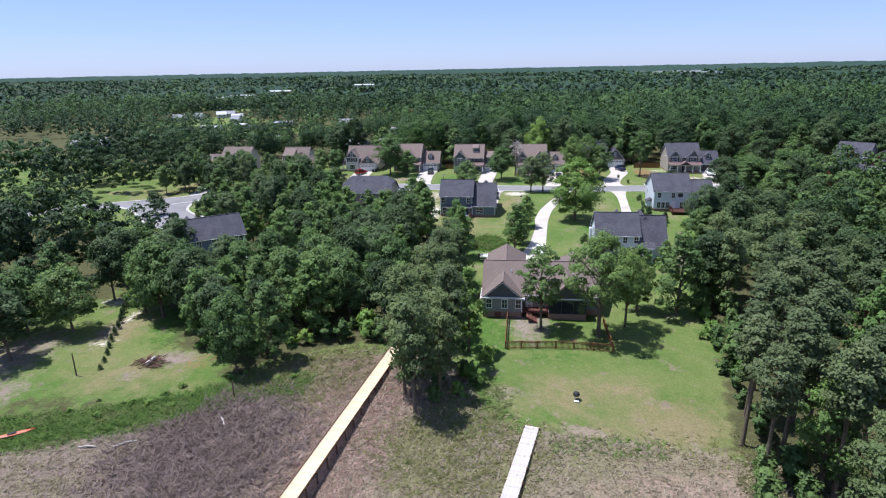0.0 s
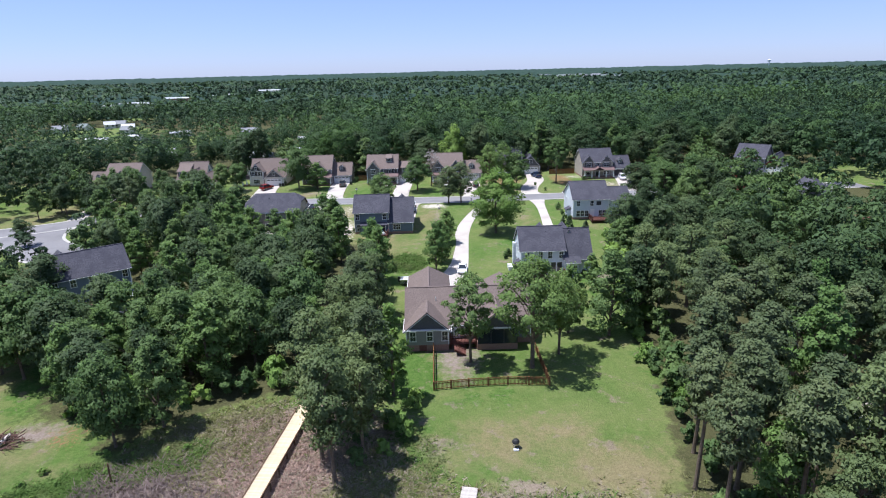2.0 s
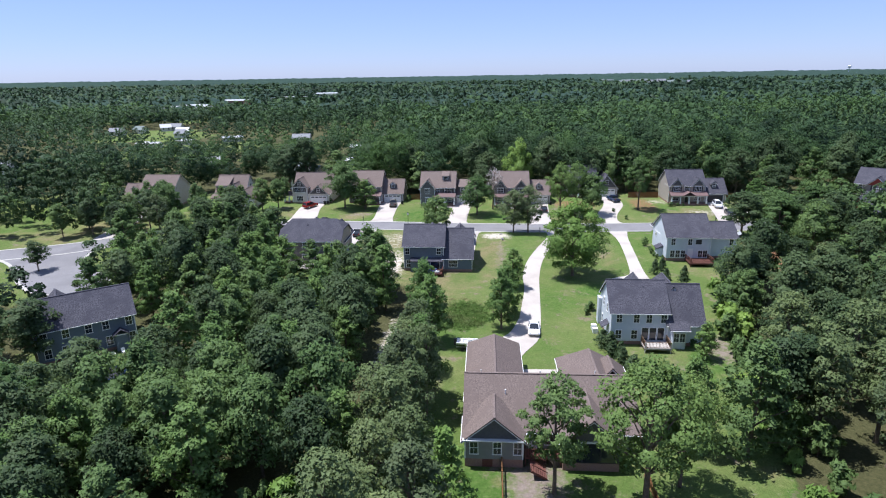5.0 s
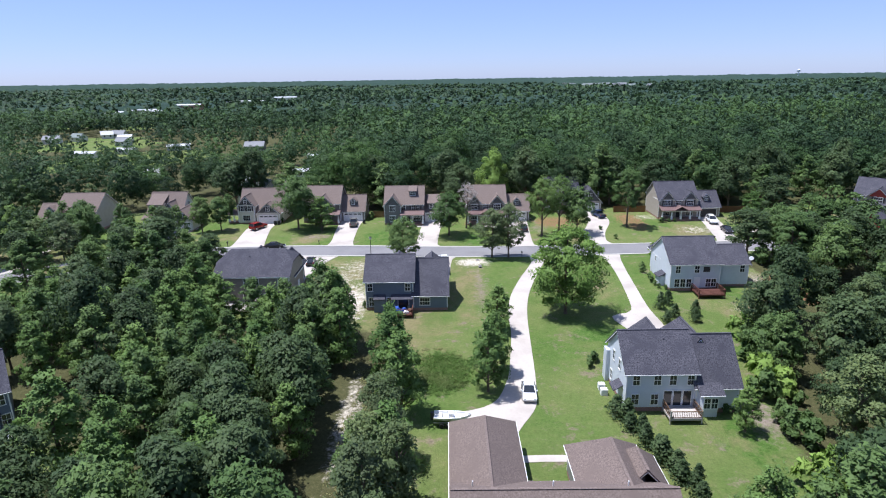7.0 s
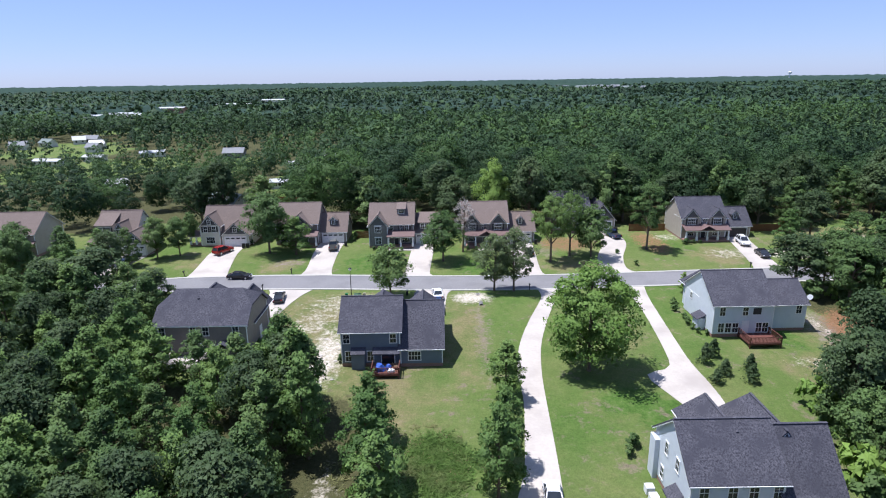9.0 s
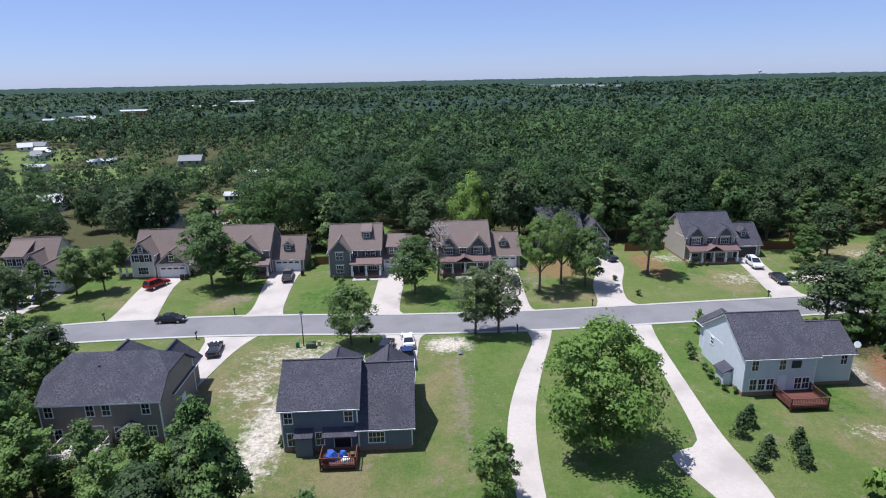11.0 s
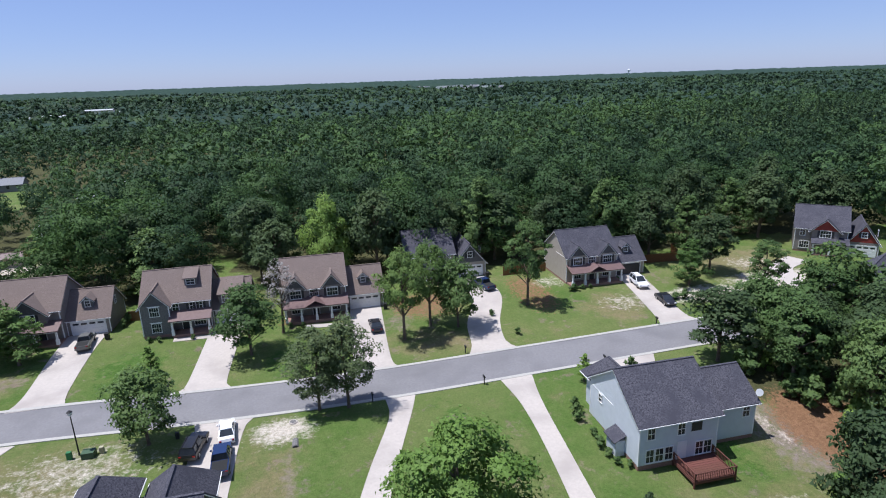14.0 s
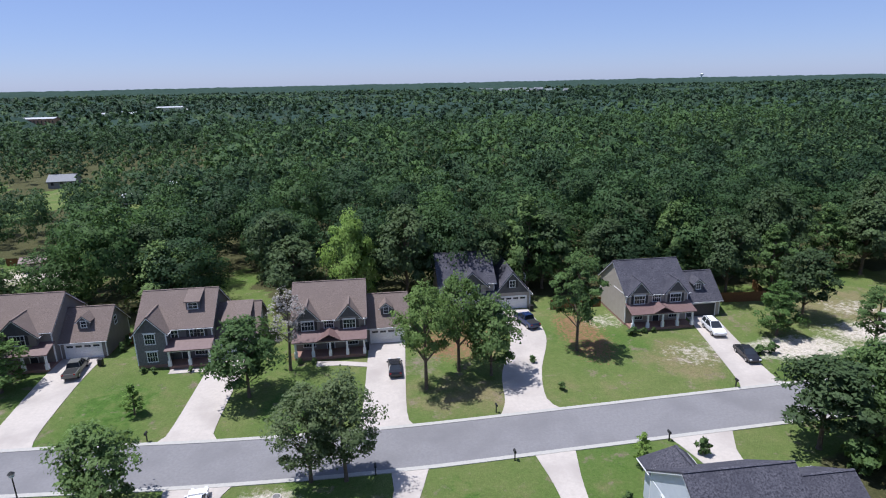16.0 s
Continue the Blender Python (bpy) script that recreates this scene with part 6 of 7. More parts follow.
woods("distant_woods", "distant forest canopy, leaves tinted blue for haze", (-900, 1250, 440, 1000), 10.5, HAZY_LEAF, 6, 3, 2.4, 12.5, 24, lambda X, Y: ~glades(X, Y), 4.8, calm=0.95)


woods("horizon_woods", "far forest treetops below the horizon, tinted blue for haze", (-1500, 2100, 985, 1650), 17.0, HAZY_LEAF, 6, 3, 3.6, 14, 44, lambda X, Y: (np.hypot((X - 405) / 120, (Y - 1480) / 320) > 1), 7.0, calm=0.95)


def canopy():
    """The tree tops furthest off, one rolling sheet to the horizon. Haze is painted in as blue in its base colours."""
    xs = np.concatenate([np.linspace(-4500, -1500, 90), np.linspace(-1480, 2300, 200), np.linspace(2330, 4500, 60)])
    ys = np.concatenate([np.linspace(445, 975, 60), np.linspace(980, 1700, 70), np.linspace(1720, 2600, 50), np.linspace(2650, 4880, 50)])
    X, Y = np.meshgrid(xs, ys)
    rng = np.random.default_rng(5)
    Z = 9.5 + 3.6 * rng.normal(size=X.shape).clip(-1.6, 1.6) + 2 * np.sin(X * 0.011 + 2 * np.sin(Y * 0.004)) * np.cos(Y * 0.009)
    near = Y < 978
    Z[near] = 11.4 + 0.3 * (Z[near] - 9.5)
    Z[near] = np.where(glades(X[near], Y[near]) | (np.abs(X[near] - 175) > 1050), 0.2, Z[near])
    Z[0, :] = 0.2
    Z[np.hypot((X - 405) / 105, (Y - 1470) / 300) < 1] = 1.2
    Z[(np.hypot((X + 260) / 60, (Y - 790) / 110) < 1)] = 0.2
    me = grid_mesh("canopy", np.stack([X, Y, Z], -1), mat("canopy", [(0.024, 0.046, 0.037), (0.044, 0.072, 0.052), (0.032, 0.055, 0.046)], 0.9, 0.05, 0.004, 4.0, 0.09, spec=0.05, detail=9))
    tagged(new("canopy", me), "forest treetops reaching to the horizon, coloured bluish for haze", "forest", kind="stuff")


canopy()


# ---- docks and fences ----
def dock(label, p, q, w, material, rise, side):
    """A straight boardwalk from p to q on short piles."""
    p, q = Vector(p), Vector(q)
    L = (q - p).length
    yaw = math.degrees(math.atan2(q.y - p.y, q.x - p.x))
    z = max(terrain(*p), terrain(*q)) + rise
    d = tagged(new("dock"), label, "dock")
    d.matrix_basis = pose(p.x, p.y, z, 0, 0, yaw)
    first = None
    n = min(290, int(L / 0.16))
    for k in range(n):
        m = pose((k + 0.5) * L / n, random.uniform(-0.015, 0.015), random.uniform(-0.004, 0.004))
        if first is None:
            first = part("plank", bbox(-L / n / 2 + 0.006, L / n / 2 - 0.006, -w / 2, w / 2, -0.04, 0), material, d, m=m)
        else:
            share("plank", first, d, m)
    for s in (-1, 1):
        part("stringer", bbox(0, L, s * (w / 2 - 0.1) - 0.04, s * (w / 2 - 0.1) + 0.04, -0.28, -0.04), M["timber_dark"], d)
        if side:
            part("kerb_rail", bbox(0, L, s * (w / 2) - 0.05, s * (w / 2) + 0.05, 0.02, 0.10), M["timber_dark"], d)
    for k in range(int(L / 2.4) + 1):
        for s in (-1, 1):
            bm = bmesh.new()
            tube(bm, [(k * 2.4 + 0.2, s * (w / 2 + 0.06), -2.2), (k * 2.4 + 0.2, s * (w / 2 + 0.06), 0.04)], [0.11, 0.1], 8)
            part("pile", bm, M["timber_dark"], d)


dock("long new yellow timber boardwalk over the marsh", (-10.2, -35.5), (-15.8, -80.0), 1.8, M["dock_new"], 0.35, True)
dock("weathered grey timber boardwalk from the lawn", (8.9, -53.2), (3.4, -80.0), 1.6, M["deck_grey"], 0.2, False)


def picket_fence(label, pts, h=1.15, group="garden fence"):
    f = tagged(new("fence"), label, "fence")
    x0, y0 = pts[0]
    f.matrix_basis = pose(x0, y0, terrain(x0, y0))
    post = picket = None
    for (ax, ay), (bx, by) in zip(pts, pts[1:]):
        L = math.hypot(bx - ax, by - ay)
        n = max(1, round(L / 2.2))
        yaw = math.degrees(math.atan2(by - ay, bx - ax))
        for k in range(n):
            x, y = ax + (bx - ax) * k / n - x0, ay + (by - ay) * k / n - y0
            dz = terrain(x + x0, y + y0) - terrain(x0, y0)
            m = pose(x, y, dz, 0, 0, yaw)
            if post is None:
                bm = bbox(-0.07, 0.07, -0.07, 0.07, -0.4, h + 0.12)
                box(bm, -0.09, 0.09, -0.09, 0.09, h + 0.12, h + 0.17)
                post = part("post", bm, M["fence_wood"], f, m=m)
            else:
                share("post", post, f, m)
            l = L / n
            for z in (0.15, h - 0.25, h):
                panel = part("rail", bbox(0.07, l - 0.07, -0.02, 0.04, z, z + 0.09), M["fence_wood"], f, m=m)
            for j in range(int(l / 0.17)):
                u = 0.12 + j * (l - 0.24) / (int(l / 0.17) - 1)
                if picket is None:
                    picket = part("picket", bbox(-0.035, 0.035, -0.045, -0.02, 0.08, h), M["fence_wood"], panel, m=pose(u, 0, 0))
                else:
                    share("picket", picket, panel, pose(u, 0, 0))
    return f


picket_fence("brown timber picket fence round the back lawn", [(5.5, -24.4), (5.4, -35.1), (10.0, -34.6), (15.2, -34.4), (20.6, -34.9), (20.4, -25.0)])


def board_fence(label, pts, h=1.8):
    f = tagged(new("fence"), label, "fence", "backyard fences")
    x0, y0 = pts[0]
    f.matrix_basis = pose(x0, y0, terrain(x0, y0))
    for (ax, ay), (bx, by) in zip(pts, pts[1:]):
        L = math.hypot(bx - ax, by - ay)
        n = max(1, round(L / 2.4))
        yaw = math.degrees(math.atan2(by - ay, bx - ax))
        for k in range(n):
            m = pose(ax + (bx - ax) * k / n - x0, ay + (by - ay) * k / n - y0, 0, 0, 0, yaw)
            l = L / n
            for z in (0.35, h - 0.45):
                panel = part("rail", bbox(0, l, 0.015, 0.06, z, z + 0.1), M["fence_wood"], f, m=m)
            for j in range(14):
                part("board", bbox(j * l / 14 + 0.008, (j + 1) * l / 14 - 0.008, -0.015, 0.015, 0.0, h - 0.02 * (j % 2)), M["fence_wood"], panel)
            part("post", bbox(-0.06, 0.06, -0.06, 0.06, -0.3, h + 0.05), M["fence_wood"], f, m=m)


board_fence("tall brown board fence between back gardens", [(-19.8, 101.5), (-15.7, 101.5)])
board_fence("tall brown board fence behind the tan house", [(74.6, 102.5), (86, 101.5), (88, 108)])
board_fence("tall brown board fence at the wood's edge", [(-64, 150), (-46, 147), (-40, 142)])
board_fence("tall brown board fence beside the lawn trees", [(48, 104), (57, 104)])
picket_fence("dark rail fence on the far lawn", [(100, 33), (112, 27)])


# ---- vehicles ----
def paint(name, color, rough=0.25):
    return mat(name, [color, tuple(c * 1.06 for c in color)], rough, 2, spec=0.6)


M["tyre"] = mat("tyre_rubber", [(0.018, 0.018, 0.018), (0.026, 0.026, 0.026)], 0.85, 8)
M["rim"] = mat("alloy_rim", [(0.45, 0.45, 0.46), (0.55, 0.55, 0.56)], 0.3, 8, metal=0.8)
M["lamp_red"] = mat("red_lamp_glass", [(0.30, 0.01, 0.01), (0.36, 0.015, 0.015)], 0.15, 4, spec=0.6)
M["lamp_clear"] = mat("clear_lamp_glass", [(0.6, 0.62, 0.64), (0.7, 0.72, 0.74)], 0.1, 4, spec=0.6)
SHAPES = {
    "sedan": (4.75, 0.90, [(-2.36, 0.36), (-2.4, 0.62), (-2.28, 0.92), (-1.55, 0.98), (1.05, 0.94), (2.05, 0.80), (2.38, 0.60), (2.34, 0.36)],
              [(-1.75, 0.96), (-1.0, 1.40), (0.15, 1.44), (1.15, 0.93)]),
    "suv": (4.95, 0.96, [(-2.44, 0.45), (-2.48, 0.8), (-2.42, 1.10), (-1.9, 1.12), (1.15, 1.08), (2.25, 0.98), (2.46, 0.72), (2.42, 0.42)],
            [(-2.38, 1.10), (-2.1, 1.76), (0.1, 1.80), (1.15, 1.07)]),
    "pickup": (5.6, 0.97, [(-2.76, 0.5), (-2.8, 0.9), (-2.78, 1.12), (-0.8, 1.12), (1.5, 1.10), (2.6, 1.02), (2.78, 0.75), (2.74, 0.45)],
               [(-0.75, 1.10), (-0.6, 1.78), (0.75, 1.80), (1.55, 1.09)]),
}


def car(label, kind, color, x, y, yaw, rack=False, stripes=False):
    c = tagged(new("car"), label, "pickup" if kind == "pickup" else "car", "parked vehicles")
    c.matrix_basis = pose(x, y, terrain(x, y) + 0.06, 0, 0, yaw)
    _, hw, low, cab = SHAPES[kind]

    def loft(profile, widths):
        """A side outline drawn across the car, narrower at some heights."""
        bm = bmesh.new()
        zs = [p[1] for p in profile]
        rows = []
        for s in (-1, -0.86, 0.86, 1):
            rows.append([bm.verts.new((px * (0.985 if abs(s) == 1 else 1), s * widths(pz), pz - (0.03 if abs(s) == 1 and pz == max(zs) else 0))) for px, pz in profile])
        for a, b in zip(rows, rows[1:]):
            for i in range(len(profile)):
                j = (i + 1) % len(profile)
                bm.faces.new([a[i], a[j], b[j], b[i]])
        bm.faces.new(rows[0][::-1])
        bm.faces.new(rows[-1])
        return bm
    top = max(p[1] for p in cab)
    body = part("body", loft(low, lambda z: hw * (0.97 if z < 0.5 else 1.0 if z < 0.9 else 0.95)), color, c)
    base_z = cab[0][1]
    part("cabin", loft(cab, lambda z: hw * (0.93 - 0.2 * (z - base_z) / (top - base_z))), M["glass"], c, "dark window glass")
    bm = bmesh.new()
    xa, xb = cab[1][0] - 0.02, cab[2][0] + 0.02
    slab(bm, [(xa, -hw * 0.72, top + 0.025), (xb, -hw * 0.72, top + 0.03), (xb, hw * 0.72, top + 0.03), (xa, hw * 0.72, top + 0.025)], 0.07)
    part("roof", bm, color, c)
    for s in (-1, 1):
        for i, j in ((0, 1), (3, 2)):
            bm = bmesh.new()
            beam(bm, (cab[i][0], s * hw * 0.93, cab[i][1]), (cab[j][0], s * hw * 0.735, cab[j][1]), 0.09, 0.07)
            part("pillar", bm, color, c)
        bm = bmesh.new()
        beam(bm, ((cab[1][0] + cab[2][0]) / 2 - 0.1, s * hw * 0.94, base_z), ((cab[1][0] + cab[2][0]) / 2 - 0.1, s * hw * 0.735, top), 0.09, 0.09)
        part("pillar", bm, color, c)
        part("headlight", bbox(2.20, low[-2][0] + 0.015, min(s * hw * 0.55, s * hw * 0.88), max(s * hw * 0.55, s * hw * 0.88), low[-2][1] - 0.02, low[-2][1] + 0.14), M["lamp_clear"], c)
        part("tail_light", bbox(low[1][0] - 0.015, low[1][0] + 0.15, min(s * hw * 0.62, s * hw * 0.9), max(s * hw * 0.62, s * hw * 0.9), low[1][1] + 0.02, low[1][1] + 0.2), M["lamp_red"], c)
        part("mirror", bbox(cab[3][0] - 0.45, cab[3][0] - 0.28, min(s * hw, s * (hw + 0.2)), max(s * hw, s * (hw + 0.2)), base_z - 0.02, base_z + 0.14), color, c)
        for wx in (-1.45 if kind != "pickup" else -1.75, 1.45 if kind != "pickup" else 1.75):
            r = 0.33 if kind == "sedan" else 0.38
            wh = new("wheel")
            wh.parent, wh.matrix_basis = c, pose(wx, s * (hw - 0.1), r, 90)
            bm = bmesh.new()
            bmesh.ops.create_cone(bm, cap_ends=True, segments=16, radius1=r, radius2=r, depth=0.23)
            part("tyre", bm, M["tyre"], wh)
            bm = bmesh.new()
            bmesh.ops.create_cone(bm, cap_ends=True, segments=12, radius1=r * 0.62, radius2=r * 0.62, depth=0.25)
            part("rim", bm, M["rim"], wh)
    if kind == "pickup":
        part("bed", bbox(-2.65, -0.85, -hw * 0.82, hw * 0.82, 0.95, 1.135), M["tyre"], c, "dark open cargo bed")
    if rack:
        for s in (-1, 1):
            part("roof_rail", bbox(xa, xb, s * hw * 0.62 - 0.03, s * hw * 0.62 + 0.03, top + 0.05, top + 0.11), M["black"], c)
    if stripes:
        for s in (-1, 1):
            part("stripe", bbox(1.12, 2.05, s * 0.28 - 0.14, s * 0.28 + 0.14, 0.80, 0.955), M["lamp_clear"], c, "white bonnet stripe")
    return c


WHITE, BLACK, RED, NAVY, GREYP = paint("white_car_paint", (0.75, 0.75, 0.76)), paint("black_car_paint", (0.018, 0.018, 0.022)), paint("red_car_paint", (0.26, 0.015, 0.012)), paint("navy_car_paint", (0.015, 0.03, 0.09)), paint("grey_car_paint", (0.12, 0.12, 0.115))
car("white saloon car parked on the curved concrete driveway", "sedan", WHITE, 11.7, 10.6, -94)
car("grey pickup truck parked on a driveway near a garage", "pickup", GREYP, -24.0, 93.0, 96)
car("dark red estate car parked near a garage", "suv", RED, -48.8, 90.8, 62)
car("black hatchback parked at the kerb of the street", "sedan", BLACK, -39.8, 74.4, 0)
car("black coupe with white bonnet stripes on a driveway", "sedan", BLACK, -28.6, 62.2, 98, stripes=True)
car("white saloon car parked at the end of a driveway", "sedan", WHITE, 0.2, 62.6, 96)
car("navy blue pickup truck parked behind a white saloon", "pickup", NAVY, 0.2, 57.2, 93)
car("black off-road car with roof rails on a driveway", "suv", BLACK, -3.0, 60.4, 82, rack=True)
car("black hatchback parked on a wide pale driveway", "sedan", BLACK, 20.4, 86.8, 90)
car("dark blue pickup truck parked before a garage", "pickup", NAVY, 42.4, 98.6, 104)
car("white off-road car with roof rails on a driveway", "suv", WHITE, 70.2, 91.2, -97, rack=True)
car("black saloon car parked low on a driveway", "sedan", BLACK, 70.4, 83.0, -96)
car("blue saloon car beside a garage", "sedan", NAVY, -67.6, 86.2, 80)
car("silver saloon car under the trees", "sedan", paint("silver_car_paint", (0.4, 0.41, 0.42)), 88, 80.6, 40)

# boat on its trailer
boat = tagged(new("boat"), "small white motor boat on a road trailer", "boat")
boat.matrix_basis = pose(1.5, 3.9, terrain(1.5, 3.9) + 0.06, 0, 0, -3)
bm = bmesh.new()
rows = []
for u, w, z0, z1 in ((-2.2, 0.85, 0.75, 1.3), (-0.8, 0.92, 0.68, 1.3), (0.8, 0.82, 0.70, 1.36), (1.7, 0.5, 0.85, 1.44), (2.3, 0.04, 1.15, 1.5)):
    rows.append([bm.verts.new(p) for p in ((u, 0, z0), (u, w * 0.75, z0 + 0.2), (u, w, z1), (u, w * 0.82, z1), (u, w * 0.7, z1 - 0.35), (u, -w * 0.7, z1 - 0.35), (u, -w * 0.82, z1), (u, -w, z1), (u, -w * 0.75, z0 + 0.2))])
for a, b in zip(rows, rows[1:]):
    for i in range(9):
        bm.faces.new([a[i], a[(i + 1) % 9], b[(i + 1) % 9], b[i]])
bm.faces.new(rows[0][::-1])
bm.faces.new(rows[-1])
part("hull", bm, M["white"], boat)
part("outboard_motor", bbox(-2.6, -2.2, -0.2, 0.2, 0.6, 1.6), M["black"], boat)
part("console", bbox(-0.4, 0.2, -0.35, 0.35, 0.95, 1.6), M["white"], boat)
for u in (-1.4, 0.7):
    part("seat", bbox(u - 0.2, u + 0.2, -0.6, 0.6, 0.95, 1.2), M["siding_cream"], boat)
bm = bmesh.new()
for s in (-1, 1):
    beam(bm, (-2.2, s * 0.6, 0.5), (1.8, s * 0.45, 0.5), 0.08, 0.1)
beam(bm, (1.7, -0.5, 0.5), (3.4, 0, 0.5), 0.08, 0.1)
beam(bm, (1.7, 0.5, 0.5), (3.4, 0, 0.5), 0.08, 0.1)
part("trailer_frame", bm, M["rim"], boat)
for s in (-1, 1):
    for u in (-1.2, -0.45):
        bm = bmesh.new()
        bmesh.ops.create_cone(bm, cap_ends=True, segments=14, radius1=0.3, radius2=0.3, depth=0.2)
        part("wheel", bm, M["tyre"], boat, m=pose(u, s * 0.95, 0.3, 90))

# ---- street furniture ----
lamp = tagged(new("street_lamp"), "black street lamp on a slim post", "street lamp")
lamp.matrix_basis = pose(-15.6, 63.2, 0)
bm = bmesh.new()
tube(bm, [(0, 0, -0.3), (0, 0, 0.5), (0, 0, 5.0)], [0.13, 0.08, 0.055], 10)
part("post", bm, M["black"], lamp)
bm = bmesh.new()
tube(bm, [(0, 0, 5.0), (0, 0, 5.15), (0, 0, 5.45), (0, 0, 5.6)], [0.1, 0.24, 0.28, 0.06], 10)
part("lantern", bm, M["lamp_clear"], lamp)
bm = bmesh.new()
tube(bm, [(0, 0, 5.45), (0, 0, 5.68)], [0.32, 0.05], 10)
part("cap", bm, M["black"], lamp)
for x, y, w, h, c in ((-14.4, 62.6, 1.3, 0.75, (0.05, 0.09, 0.05)), (-16.4, 62.7, 0.5, 0.9, (0.03, 0.16, 0.06)), (-13.2, 63.0, 0.45, 0.8, (0.35, 0.33, 0.22)), (-5.4, 63.6, 0.4, 0.8, (0.03, 0.03, 0.03))):
    bm = bbox(-w / 2, w / 2, -w * 0.4, w * 0.4, 0, h)
    bmesh.ops.bevel(bm, geom=bm.edges[:], offset=0.04, segments=1)
    box(bm, -w * 0.42, w * 0.42, -w * 0.4 - 0.012, -w * 0.4, 0.1, h - 0.1)
    tagged(part("utility_box", bm, mat("box_paint", [c, tuple(v * 1.2 for v in c)], 0.6, 3), m=pose(x, y, terrain(x, y))), "painted metal utility cabinet on the verge", "utility box", "utility boxes")


def mailbox():
    b = tagged(new("mailbox"), "black mailbox on a post beside the kerb", "mailbox", "mailboxes")
    bm = bbox(-0.06, 0.06, -0.06, 0.06, -0.3, 1.05)
    box(bm, -0.05, 0.05, -0.3, 0.15, 0.95, 1.02)
    part("post", bm, M["black"], b)
    bm = bmesh.new()
    pts = [(math.cos(a) * 0.12, 1.18 + math.sin(a) * 0.12) for a in np.linspace(0, math.pi, 7)]
    pts = [(0.12, 1.03)] + pts + [(-0.12, 1.03)]
    r0, r1 = [[bm.verts.new((px, yy, pz)) for px, pz in pts] for yy in (-0.35, 0.2)]
    for i in range(len(pts)):
        j = (i + 1) % len(pts)
        bm.faces.new([r0[i], r0[j], r1[j], r1[i]])
    bm.faces.new(r0)
    bm.faces.new(r1[::-1])
    part("box", bm, M["black"], b)
    b.matrix_basis = pose(17.4, 65.2, terrain(17.4, 65.2) + 0.0, 0, 0, 180)
    return b


mb = mailbox()
for x, y, r in ((-51.7, 76.2, 0), (-29.8, 76.5, 0), (32.2, 74.9, 0), (-8.6, 75.2, 0), (32.2, 65.4, 180), (50.0, 66.2, 180), (64.2, 75.9, 0), (-33.0, 67.0, 180)):
    copy_thing(mb, pose(x, y, terrain(x, y), 0, 0, r))


def wheelie_bin(x, y, c):
    b = tagged(new("wheelie_bin"), "plastic wheeled rubbish bin beside a garage", "bin", "rubbish bins")
    b.matrix_basis = pose(x, y, terrain(x, y) + 0.06)
    bm = bmesh.new()
    slab(bm, [(-0.3, -0.32, 0.95), (0.3, -0.32, 0.95), (0.3, 0.32, 0.95), (-0.3, 0.32, 0.95)], 0.9)
    part("body", bm, c, b)
    part("lid", bbox(-0.33, 0.33, -0.36, 0.34, 0.955, 1.02), M["black"], b)


for x, y in ((-21.4, 94.6), (23.0, 93.8), (16.6, 93.6), (44.6, 104), (-44.4, 94.6), (-45.3, 94.4)):
    wheelie_bin(x, y, M["black"])

# ---- garden things ----
grill = tagged(new("grill"), "black kettle grill on the lawn", "grill")
grill.matrix_basis = pose(14.4, -47.1, terrain(14.4, -47.1))
bm = bmesh.new()
tube(bm, [(0, 0, 0.5), (0, 0, 0.62), (0, 0, 0.8), (0, 0, 1.02), (0, 0, 1.1)], [0.2, 0.38, 0.44, 0.3, 0.05], 12)
part("bowl", bm, M["black"], grill)
for a in range(3):
    bm = bmesh.new()
    beam(bm, (0.2 * math.cos(a * 2.1), 0.2 * math.sin(a * 2.1), 0.6), (0.45 * math.cos(a * 2.1), 0.45 * math.sin(a * 2.1), 0), 0.05, 0.05)
    part("leg", bm, M["rim"], grill)
part("ash_tray", bbox(-0.3, 0.3, -0.65, -0.3, 0, 0.12), M["white"], grill)

tr = tagged(new("trampoline"), "round blue trampoline with black safety net", "trampoline")
tr.matrix_basis = pose(-49.4, -7.4, terrain(-49, -7))
ringp = [(2.0 * math.cos(a), 2.0 * math.sin(a)) for a in np.linspace(0, math.tau, 25)[:-1]]
bm = bmesh.new()
slab(bm, [(x * 0.9, y * 0.9, 0.82) for x, y in ringp], 0.02)
part("mat", bm, M["shutter"], tr)
bm = bmesh.new()
for (x0, y0), (x1, y1) in zip(ringp, ringp[1:] + ringp[:1]):
    beam(bm, (x0 * 0.97, y0 * 0.97, 0.86), (x1 * 0.97, y1 * 0.97, 0.86), 0.32, 0.06)
part("pad", bm, NAVY, tr)
for k in range(0, 24, 4):
    bm = bmesh.new()
    x, y = ringp[k]
    tube(bm, [(x * 1.03, y * 1.03, 0), (x * 1.03, y * 1.03, 2.6)], [0.03, 0.03], 6)
    part("pole", bm, M["black"], tr)
bm = bmesh.new()
for k in range(24):
    (x0, y0), (x1, y1) = ringp[k], ringp[(k + 1) % 24]
    for z in (1.3, 1.9, 2.5):
        beam(bm, (x0, y0, z), (x1, y1, z), 0.02, 0.02)
    for f in (0, 0.5):
        x, y = x0 + (x1 - x0) * f, y0 + (y1 - y0) * f
        beam(bm, (x, y, 0.9), (x + 0.01, y, 2.5), 0.015, 0.015)
part("net", bm, M["black"], tr)


